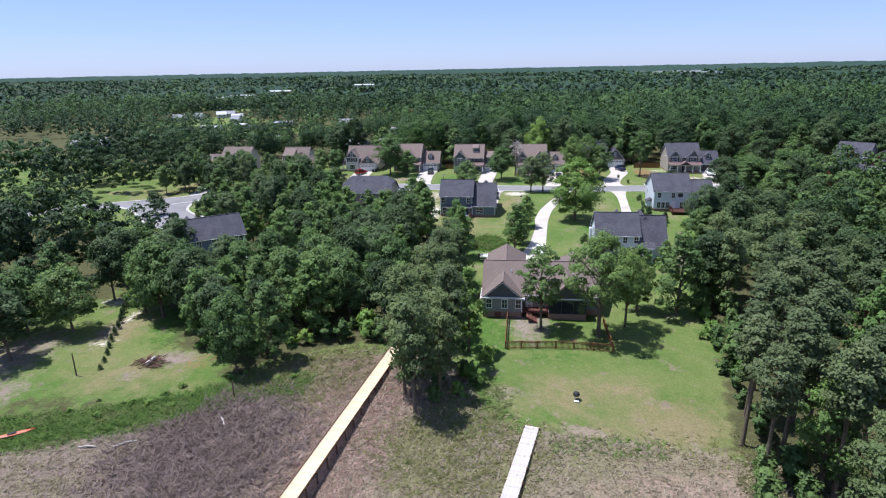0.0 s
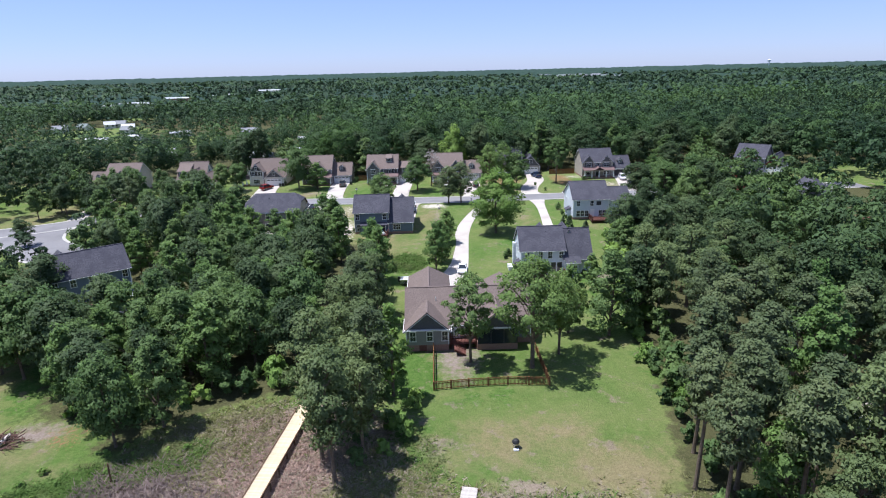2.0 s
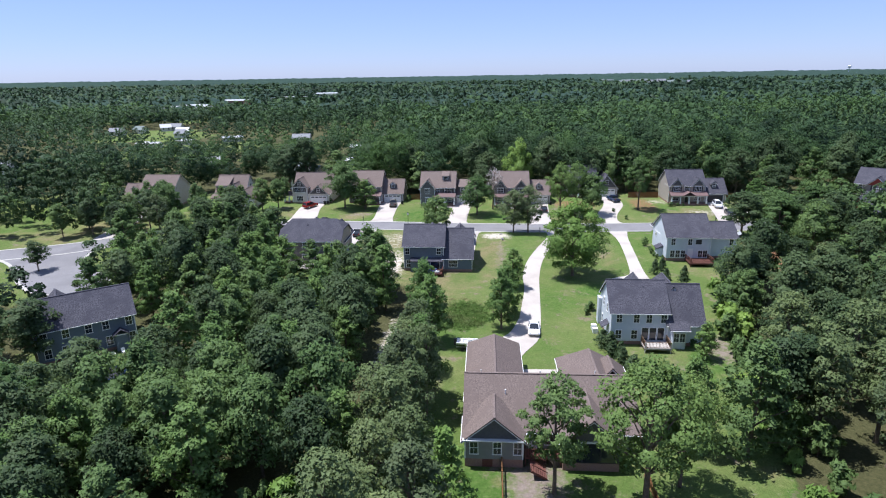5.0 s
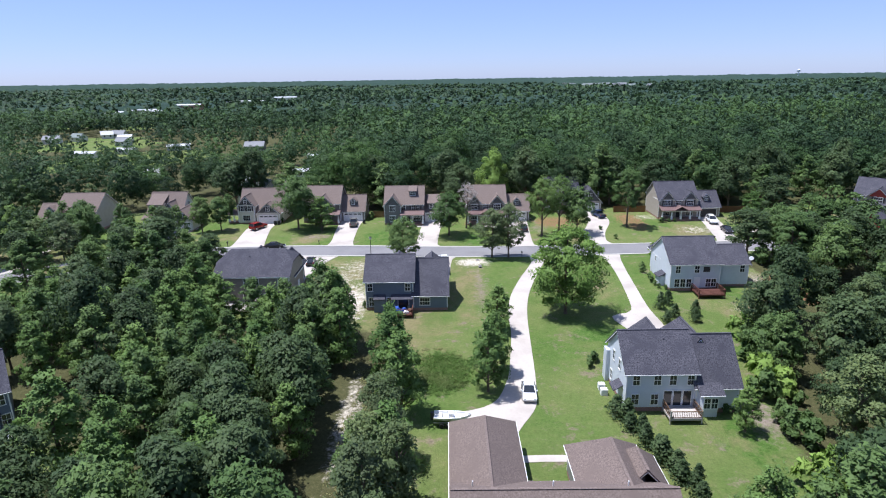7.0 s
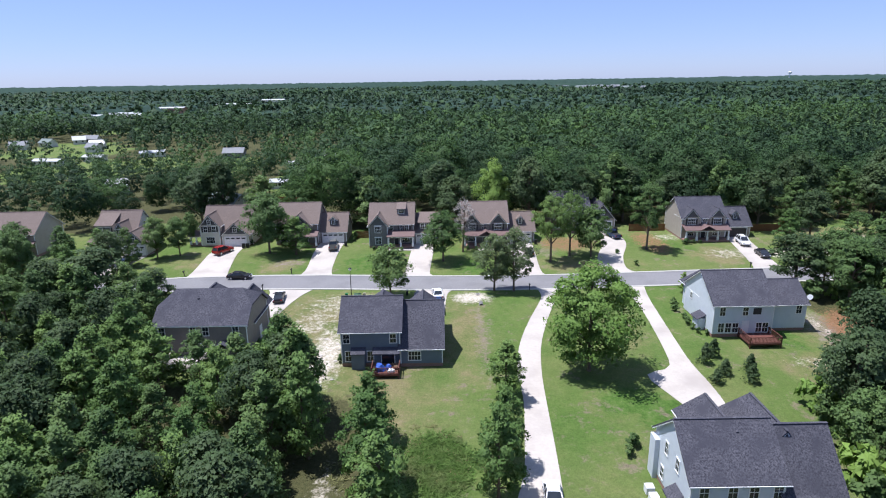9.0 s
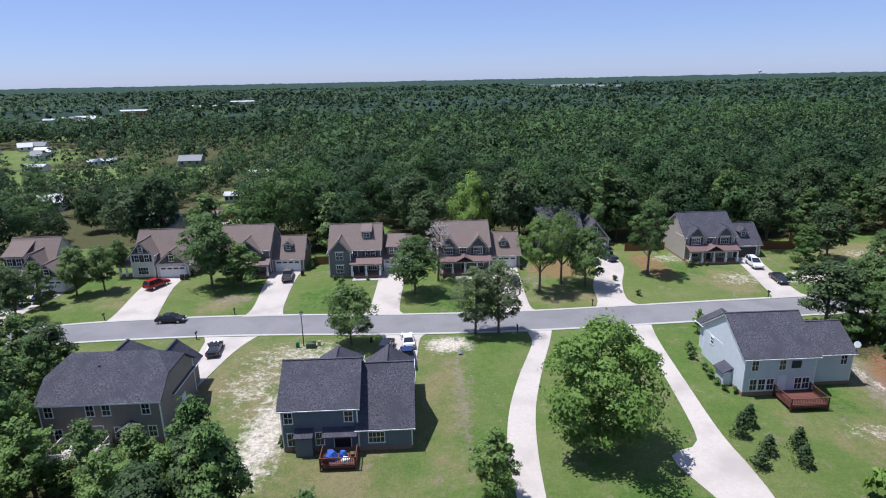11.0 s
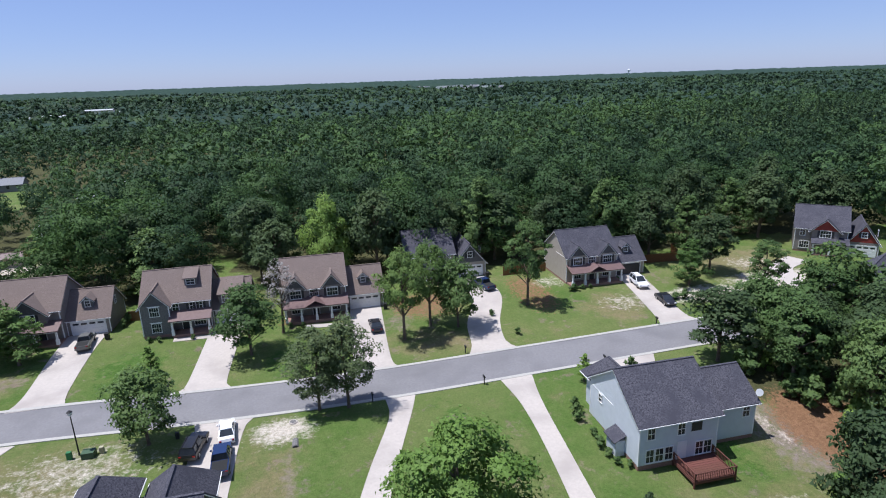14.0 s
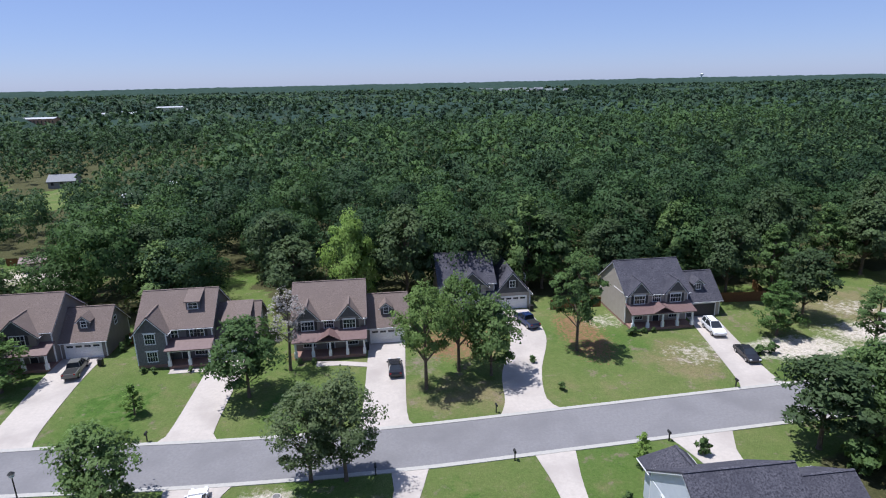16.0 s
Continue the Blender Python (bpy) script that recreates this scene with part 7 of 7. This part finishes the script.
def patio_chair(label, x, y, z, yaw, c):
    ch = tagged(new("garden_chair"), label, "chair", "garden chairs")
    ch.matrix_basis = pose(x, y, z, 0, 0, yaw)
    part("seat", bbox(-0.28, 0.28, -0.28, 0.28, 0.38, 0.45), c, ch)
    bm = bmesh.new()
    slab(bm, [(-0.28, 0.25, 0.45), (0.28, 0.25, 0.45), (0.28, 0.42, 1.0), (-0.28, 0.42, 1.0)], 0.06)
    part("backrest", bm, c, ch)
    for sx in (-1, 1):
        for sy in (-1, 1):
            part("leg", bbox(sx * 0.25 - 0.025, sx * 0.25 + 0.025, sy * 0.25 - 0.025, sy * 0.25 + 0.025, 0, 0.38), c, ch)


for x, y, yaw in ((-51.0, 1.4, 20), (-52.0, 0.2, 60), (-53.2, -0.7, 200)):
    patio_chair("white garden chair on the patio", x, y, terrain(x, y), yaw, M["white"])
d2 = tagged(new("deck"), "low brown timber deck along the blue house", "deck")
d2.matrix_basis = pose(-57.4, -2.3, terrain(-57, -3), 0, 0, 38)
for k in range(10):
    part("board", bbox(-2.9, 2.9, -1.4 + k * 0.28, -1.14 + k * 0.28, 0.45, 0.5), M["deck_red"], d2)
part("skirt", bbox(-2.9, 2.9, -1.4, 1.4, -0.2, 0.44), M["deck_red"], d2)
part("railing", bbox(-2.9, 2.9, -1.42, -1.36, 1.2, 1.3), M["deck_red"], d2)
for k in range(5):
    part("post", bbox(-2.9 + k * 1.42, -2.8 + k * 1.42, -1.42, -1.34, 0.45, 1.25), M["deck_red"], d2)
# covered furniture on the blue house's deck
tarp = mat("blue_tarpaulin", [(0.03, 0.08, 0.35), (0.05, 0.12, 0.45)], 0.5, 2)


def heap(name, label, category, x, y, z, w, h, c, seed, group=""):
    rng = random.Random(seed)
    bm = bmesh.new()
    bmesh.ops.create_icosphere(bm, subdivisions=2, radius=1)
    for v in bm.verts:
        k = 0.75 + 0.4 * rng.random()
        v.co = Vector((v.co.x * w * k, v.co.y * w * k * 0.8, max(-0.1, v.co.z) * h * k))
    return tagged(part(name, bm, c, m=pose(x, y, z)), label, category, group)


heap("tarpaulin", "crumpled blue tarpaulin over deck furniture", "tarpaulin", -7.8, 35.8, -0.58, 0.75, 1.1, tarp, 1)
heap("tarpaulin", "small blue tarpaulin bundle on the deck", "tarpaulin", -6.6, 36.3, -0.58, 0.5, 0.7, tarp, 2)
heap("cushion_pile", "pile of white garden cushions on the deck", "cushions", -6.2, 35.4, -0.58, 0.5, 0.55, M["white"], 3)
patio_chair("brown garden chair on the deck", -5.6, 36.2, -0.6, 90, M["timber_dark"])
patio_chair("brown garden chair on the deck", -8.4, 35.2, -0.6, 200, M["timber_dark"])
for k in range(9):
    heap("boulder", "pale rough stone in the grass", "stone", -15.6 + 1.6 * math.sin(k * 2.2), 33 + k * 1.7, terrain(0, 33 + k * 1.7), 0.22 + 0.1 * (k % 3), 0.16, M["deck_grey"], 20 + k, "stones in the grass")
bm = bmesh.new()
tube(bm, [(0, 0, -0.1), (0, 0, 0.12)], [0.55, 0.5], 16)
cover = tagged(new("manhole"), "round concrete manhole with iron cover on bare soil", "manhole")
cover.matrix_basis = pose(7.6, 63.3, terrain(7.6, 63.3))
part("ring", bm, M["concrete"], cover)
bm = bmesh.new()
tube(bm, [(0, 0, 0.1), (0, 0, 0.15)], [0.36, 0.36], 16)
part("cover", bm, M["stone"], cover)
culvert = tagged(new("culvert"), "short concrete drain pipe end in the ditch", "culvert")
culvert.matrix_basis = pose(7.9, 58.6, terrain(7.9, 58.6) - 0.22)
bm = bmesh.new()
tube(bm, [(0, 1.2, 0.0), (0, -0.4, 0.05)], [0.42, 0.42], 14)
part("pipe", bm, M["stone"], culvert)
# the pipe is solid; a black disc paints the shade of its hollow
bm = bmesh.new()
tube(bm, [(0, -0.41, 0.05), (0, -0.43, 0.05)], [0.33, 0.33], 14)
part("mouth", bm, M["black"], culvert)


STUMP, LOG, KAYAK = (-44.6, -43.2), (-27.8, -55.2), (-51.2, -60.0)
# brush pile, logs and stakes on the west lawn
px, py = STUMP
pile = tagged(new("brush_pile"), "heap of cut branches and brown brush on the lawn", "brush pile")
pile.matrix_basis = pose(px, py, terrain(px, py))
rng = random.Random(9)
for k in range(110):
    a, r, el = rng.uniform(0, math.tau), 1.9 * rng.random() ** 0.7, rng.uniform(-0.2, 0.6)
    l = rng.uniform(0.5, 1.5)
    b = rng.uniform(0, math.tau)
    z = rng.uniform(0.05, max(0.12, 1.0 - 0.45 * r))
    bm = bmesh.new()
    tube(bm, [(1.25 * r * math.cos(a), r * math.sin(a), z), (1.25 * r * math.cos(a) + l * math.cos(b) * math.cos(el), r * math.sin(a) + l * math.sin(b) * math.cos(el), max(0.03, z + l * math.sin(el) * 0.5))], [rng.uniform(0.04, 0.1), 0.03], 5)
    part("branch", bm, M["brushwood"], pile)
bm = bmesh.new()
tube(bm, [(0.1, -1.0, 0.45), (0.35, 0.8, 0.6)], [0.24, 0.2], 10)
part("log", bm, M["deck_grey"], pile)
for (x, y), l, yaw in ((LOG, 3.2, -50), ((LOG[0] - 9, LOG[1] - 5), 2.6, 35), ((LOG[0] - 13, LOG[1] - 6), 2.0, 10)):
    bm = bmesh.new()
    tube(bm, [(-l / 2, 0, 0.15), (0, 0.1, 0.2), (l / 2, 0, 0.12)], [0.09, 0.12, 0.07], 7)
    tagged(part("log", bm, M["deck_grey"], m=pose(x, y, terrain(x, y), 0, 0, yaw)), "bleached driftwood log in the marsh grass", "log", "driftwood")
for x, y, h in ((-28.5, -50.5, 2.4), (-53, -47.2, 3.4)):
    bm = bmesh.new()
    tube(bm, [(0, 0, -0.3), (0.05, 0, h)], [0.1, 0.08], 7)
    tagged(part("stake", bm, M["timber_dark"], m=pose(x, y, terrain(x, y))), "dark upright timber stake in the grass", "stake", "stakes")
kay = tagged(new("kayak"), "orange-red kayak lying on the bank", "kayak")
kay.matrix_basis = pose(KAYAK[0], KAYAK[1], terrain(*KAYAK), 0, 0, 35)
bm = bmesh.new()
rows = []
for u, w, z in ((-2.2, 0.03, 0.3), (-1.2, 0.32, 0.2), (0, 0.4, 0.15), (1.2, 0.32, 0.2), (2.2, 0.03, 0.3)):
    rows.append([bm.verts.new(p) for p in ((u, -w, 0.28), (u, -w * 0.6, z - 0.12), (u, w * 0.6, z - 0.12), (u, w, 0.28), (u, 0, 0.4))])
for a, b in zip(rows, rows[1:]):
    for i in range(5):
        bm.faces.new([a[i], a[(i + 1) % 5], b[(i + 1) % 5], b[i]])
bm.faces.new(rows[0])
bm.faces.new(rows[-1][::-1])
part("hull", bm, mat("orange_plastic", [(0.42, 0.07, 0.03), (0.5, 0.1, 0.04)], 0.5, 2), kay)
part("cockpit", bbox(-0.5, 0.4, -0.22, 0.22, 0.36, 0.42), M["black"], kay)


# ---- marsh grass and rough tufts ----
def tufts(name, label, n, region, seed, h, material, keep, flat=1.7):
    rng = np.random.default_rng(seed)
    x0, x1, y0, y1 = region
    X, Y = rng.uniform(x0, x1, n), rng.uniform(y0, y1, n)
    ok = keep(X, Y, rng) & (rng.random(n) < np.clip((Y + 82) / 9, 0, 1) * np.clip((X + 62) / 8, 0, 1) * np.clip((46 - X) / 8, 0, 1))
    X, Y = X[ok], Y[ok]
    k = len(X)
    Z = np.interp(Y, [-400, -75, -60, -50, -30, 10, 40, 60, 75, 95, 400], [-4.2, -3.8, -3.3, -2.8, -2.1, -2.1, -1.1, 0, 0, 0.8, 0.8])
    per = 5
    P = np.repeat(np.stack([X, Y, Z], 1), per, 0)
    P[:, :2] += rng.normal(size=(k * per, 2)) * 0.2
    a = rng.uniform(0, math.tau, k * per)
    w = 0.05 + 0.08 * rng.random(k * per)
    hh = np.repeat(h * (0.5 + 0.9 * rng.random(k)), per) * rng.uniform(0.6, 1.1, k * per)
    d = np.stack([np.cos(a), np.sin(a), np.zeros_like(a)], 1)
    # the blades of a patch are laid over the same way
    way = 2.2 * np.sin(P[:, 0] * 0.42 + 1.3 * np.sin(P[:, 1] * 0.31)) + 2.0 * np.cos(P[:, 1] * 0.5)
    way = way * 0.35 + rng.uniform(0, math.tau, k * per)
    out = (flat + 0.5 * rng.random(k * per)) * hh
    lean = np.stack([np.cos(way) * out, np.sin(way) * out, hh], 1) + rng.normal(size=(k * per, 3)) * 0.4 * hh[:, None]
    lean[:, 2] = np.abs(lean[:, 2]) * 0.8 + 0.1 * hh
    V = np.stack([P - d * w[:, None], P + d * w[:, None], P + lean], 1)
    tagged(new(name, quads_mesh(name, V, material)), label, "grass", kind="stuff")


def shore_line(X):
    return np.interp(X, [-140, -60, -46, -34, -28, -18, -6, 0, 3, 9, 30, 40, 160], [-80, -68, -61, -55, -44, -38, -36, -42, -50, -54, -56, -62, -70])


def boardwalk_x(Y):
    return -10.2 + (Y + 35.5) * 0.126


GRASSY = dict(rough=0.9, spec=0.1, island=0.22, translucent=0.35)
TAN = mat("dry_marsh_grass", [(0.23, 0.19, 0.135), (0.39, 0.325, 0.255), (0.29, 0.255, 0.16)], scale=0.5, coarse=0.12, **GRASSY)
PINK = mat("pink_marsh_straw", [(0.26, 0.175, 0.14), (0.46, 0.345, 0.29), (0.34, 0.24, 0.195)], scale=0.6, coarse=0.2, **GRASSY)
GREENISH = mat("green_marsh_grass", [(0.15, 0.165, 0.06), (0.27, 0.255, 0.125), (0.19, 0.20, 0.075)], scale=0.4, coarse=0.15, **GRASSY)
GREYBRUSH = mat("grey_brush_twigs", [(0.15, 0.115, 0.105), (0.34, 0.27, 0.24), (0.23, 0.178, 0.158)], scale=0.6, coarse=0.2, **GRASSY)
WEED = mat("weed_leaves", [(0.088, 0.158, 0.036), (0.15, 0.225, 0.065), (0.18, 0.205, 0.085)], scale=0.7, coarse=0.25, **GRASSY)
tufts("marsh_grass", "dry pale tan marsh grass", 38000, (-62, 46, -82, -33), 1, 0.2, TAN, lambda X, Y, r: (Y < shore_line(X) + r.normal(size=X.shape) * 1.0) & (np.abs(X - boardwalk_x(Y)) > 1.2))
tufts("pink_marsh_grass", "pinkish flattened marsh straw along the boardwalk", 14000, (-26, 0, -80, -36), 5, 0.2, PINK, lambda X, Y, r: (Y < -40) & (np.abs(X - boardwalk_x(Y)) < 6 + 1.5 * r.normal(size=X.shape)) & (np.abs(X - boardwalk_x(Y)) > 1.2))
tufts("green_marsh_grass", "rough green and tan marsh grass", 16000, (-32, 20, -76, -33), 2, 0.26, GREENISH, lambda X, Y, r: (Y < shore_line(X) + 2) & (np.abs(X - boardwalk_x(Y)) > 1.4) & (np.minimum(np.hypot((X + 20) / 9, (Y + 43) / 9), np.hypot((X - 1) / 9, (Y + 58) / 8)) + 0.2 * r.normal(size=X.shape) < 1))
tufts("brush", "dark grey leafless brush in the marsh", 17000, (-52, -14, -78, -46), 3, 0.55, GREYBRUSH, lambda X, Y, r: (Y < shore_line(X) - 1) & (np.hypot((X + 27) / 9, (Y + 60) / 10) + 0.25 * r.normal(size=X.shape) < 1), 1.2)
tufts("rough_grass", "long rough grass at the lawn's edges", 8000, (-12, 42, -62, 30), 4, 0.22, GREENISH, lambda X, Y, r: ((np.hypot((X - 1) / 5, (Y + 48) / 7) < 1) | (np.hypot((X + 1) / 5, (Y - 18) / 6) < 1) | ((np.abs(Y + 55.5) < 2.2 + r.normal(size=X.shape)) & (X > 10) & (X < 34)) | (np.hypot((X + 11) / 2.6, (Y - 4) / 14) < 1)))
tufts("edge_weeds", "bright green weeds at the lawn's marsh edge", 4000, (-6, 26, -60, -38), 7, 0.26, WEED, lambda X, Y, r: (np.hypot((X - 1.8) / 4.5, (Y + 49) / 5.5) + 0.15 * r.normal(size=X.shape) < 1) | ((np.abs(Y + 55.8) < 1.6) & (X > 11) & (X < 23) & (r.random(X.shape) < 0.5)))
tufts("hollow_weeds", "low bright green weeds in a grassy hollow", 2600, (-5, 5, 10, 23), 8, 0.3, WEED, lambda X, Y, r: np.hypot((X - 0.2) / 3.8, (Y - 16.4) / 5.2) + 0.12 * r.normal(size=X.shape) < 1)
tufts("bank_weeds", "bright green weeds along the bank", 17000, (-60, -20, -66, -44), 6, 0.32, WEED, lambda X, Y, r: np.abs(Y - np.interp(X, [-60, -46, -34, -28, -20], [-62, -58, -53, -48, -45]) + r.normal(size=X.shape) * 0.6) < 3.4)


# ---- buildings further off ----
def shed(label, x, y, w, d, h, wall, roof, yaw=0, name="building", rise=1.2, windows=3, cat="building", zoff=0.0):
    b = tagged(new(name), label, cat)
    b.matrix_basis = pose(x, y, terrain(x, y) + zoff, 0, 0, yaw)
    part("wall", bbox(-w / 2, w / 2, -d / 2, d / 2, -0.5, h), wall, b)
    gable_roof(b, -w / 2, w / 2, -d / 2, d / 2, h, h + rise, "x", roof, wall, over=0.4, trim=False)
    for k in range(windows):
        u = -w / 2 + (k + 0.5) * w / windows
        part("window", bbox(u - 0.5, u + 0.5, -d / 2 - 0.03, -d / 2, h * 0.4, h * 0.8), M["glass"], b)
    return b


TEAL = mat("grey_green_shingle", [(0.16, 0.19, 0.18), (0.22, 0.25, 0.24)], 0.9, 6)
WHITE_ROOF = mat("white_metal_roof", [(0.40, 0.41, 0.43), (0.50, 0.50, 0.51)], 0.5, 1)
GREY_ROOF = mat("pale_grey_roof", [(0.17, 0.175, 0.19), (0.24, 0.245, 0.26)], 0.7, 3)
shed("cream house with grey-green gabled roof among trees", -56.5, 119, 11, 9, 5.4, M["siding_cream"], TEAL, -35, "house", 3.4, 3, "house")
shed("small wooden garden shed with rusty roof", -55.6, 145.5, 4.6, 3.2, 2.4, M["siding_tan"], M["metalroof"], 10, "shed", 0.8, 1, "shed")
for x, y, w, yaw in ((-186, 244, 14, -10), (-172, 258, 10, -8), (-150, 273, 12, 22), (-61, 222, 9, 4), (-54, 247, 10, 12), (-57, 174, 7, 4)):
    shed("long low building with white metal roof", x, y, w, 5, 2.6, M["siding_cream"], WHITE_ROOF, yaw, "building", 0.8, 5)
shed("grey-roofed cottage in a clearing", -104, 264, 10, 7, 3.0, M["siding_grey"], GREY_ROOF, 4, "house", 2.2, 3, "house")
for x, y, w, yaw, c in ((-251, 318, 12, 10, GREY_ROOF), (-242, 331, 11, -20, TEAL), (-232, 347, 9, 30, WHITE_ROOF), (-226, 352, 10, 0, GREY_ROOF), (-204, 318, 10, 15, WHITE_ROOF), (-196, 300, 9, -12, GREY_ROOF), (-113, 168, 8, 20, WHITE_ROOF)):
    shed("small pale house among the western trees", x, y, w * 0.8, 6, 3.0, M["siding_cream"], c, yaw, "house", 2.2, 2, "house")
shed("grey-roofed house behind the western trees", -190, 141, 18, 9, 5, M["siding_cream"], GREY_ROOF, -10, "house", 3, 3, "house")
for x, y, w, d, h, c in ((-347, 571, 16, 12, 6, WHITE_ROOF), (-333, 578, 12, 10, 7, GREY_ROOF), (-322, 588, 20, 12, 7, WHITE_ROOF), (-308, 580, 10, 10, 6, WHITE_ROOF), (-352, 556, 12, 9, 5, GREY_ROOF), (-316, 566, 12, 8, 5, GREY_ROOF)):
    shed("white low commercial building in the distance", x, y, w, d, h, M["siding_cream"], c, 5, windows=5)
shed("long brown school building beside a green field", -310, 660, 34, 14, 9, M["brick"], WHITE_ROOF, 3, windows=10)
for x, y, w, d, h in ((-247, 862, 36, 16, 10), (-292, 812, 18, 14, 7), (-276, 800, 14, 10, 6), (-300, 778, 12, 12, 7), (-268, 826, 16, 10, 6), (-228, 870, 10, 10, 6)):
    shed("white warehouse far off among trees", x, y, w, d, h, M["siding_cream"], WHITE_ROOF, 6, windows=5)
rng = random.Random(31)
for i in range(44):
    x, y = 320 + rng.uniform(0, 170), 1340 + rng.uniform(0, 360)
    shed("small pale house of a distant estate", x, y, rng.uniform(11, 16), 9, 9, M["siding_cream"] if i % 3 else M["siding_grey"], GREY_ROOF if i % 2 else TEAL, rng.uniform(-30, 30), "house", 4, 2, "house")
shed("white farm building beside a far field", 826, 905, 22, 12, 9, M["siding_cream"], WHITE_ROOF, 0, windows=4)

# the neighbours to the east
h = house("grey house with long charcoal roof on the eastern lot", 104, 44, 62)
volume(h, -9, 9, -5, 5, -0.9, 4.4, 8.4, "x", M["siding_taupe"], M["roof_grey"])
volume(h, -16, -9, -4, 4, -0.9, 2.2, 5.4, "x", M["siding_taupe"], M["roof_grey"])
for u in (-6, -2, 2, 6):
    window(h, "S", u, -5.01, 2.4)
    window(h, "S", u, -5.01, -0.2)
deck("brown timber deck beside the eastern lawn", 110.5, 116, 33, 38, -0.5, M["deck_red"])
h = house("red-gabled house with charcoal roof behind trees", 99, 70, 30)
volume(h, -6, 6, -4.5, 4.5, 0, 5.2, 8.8, "x", M["siding_red"], M["roof_grey"])
for u in (-4, 0, 4):
    window(h, "S", u, -4.51, 3.2)
tower = tagged(new("water_tower"), "white water tower on the horizon", "water tower")
tower.matrix_basis = pose(1750, 3000, 0)
bm = bmesh.new()
tube(bm, [(0, 0, 0), (0, 0, 30), (0, 0, 33), (0, 0, 40), (0, 0, 44)], [2, 1.6, 8, 9, 1], 14)
part("tank", bm, M["white"], tower)
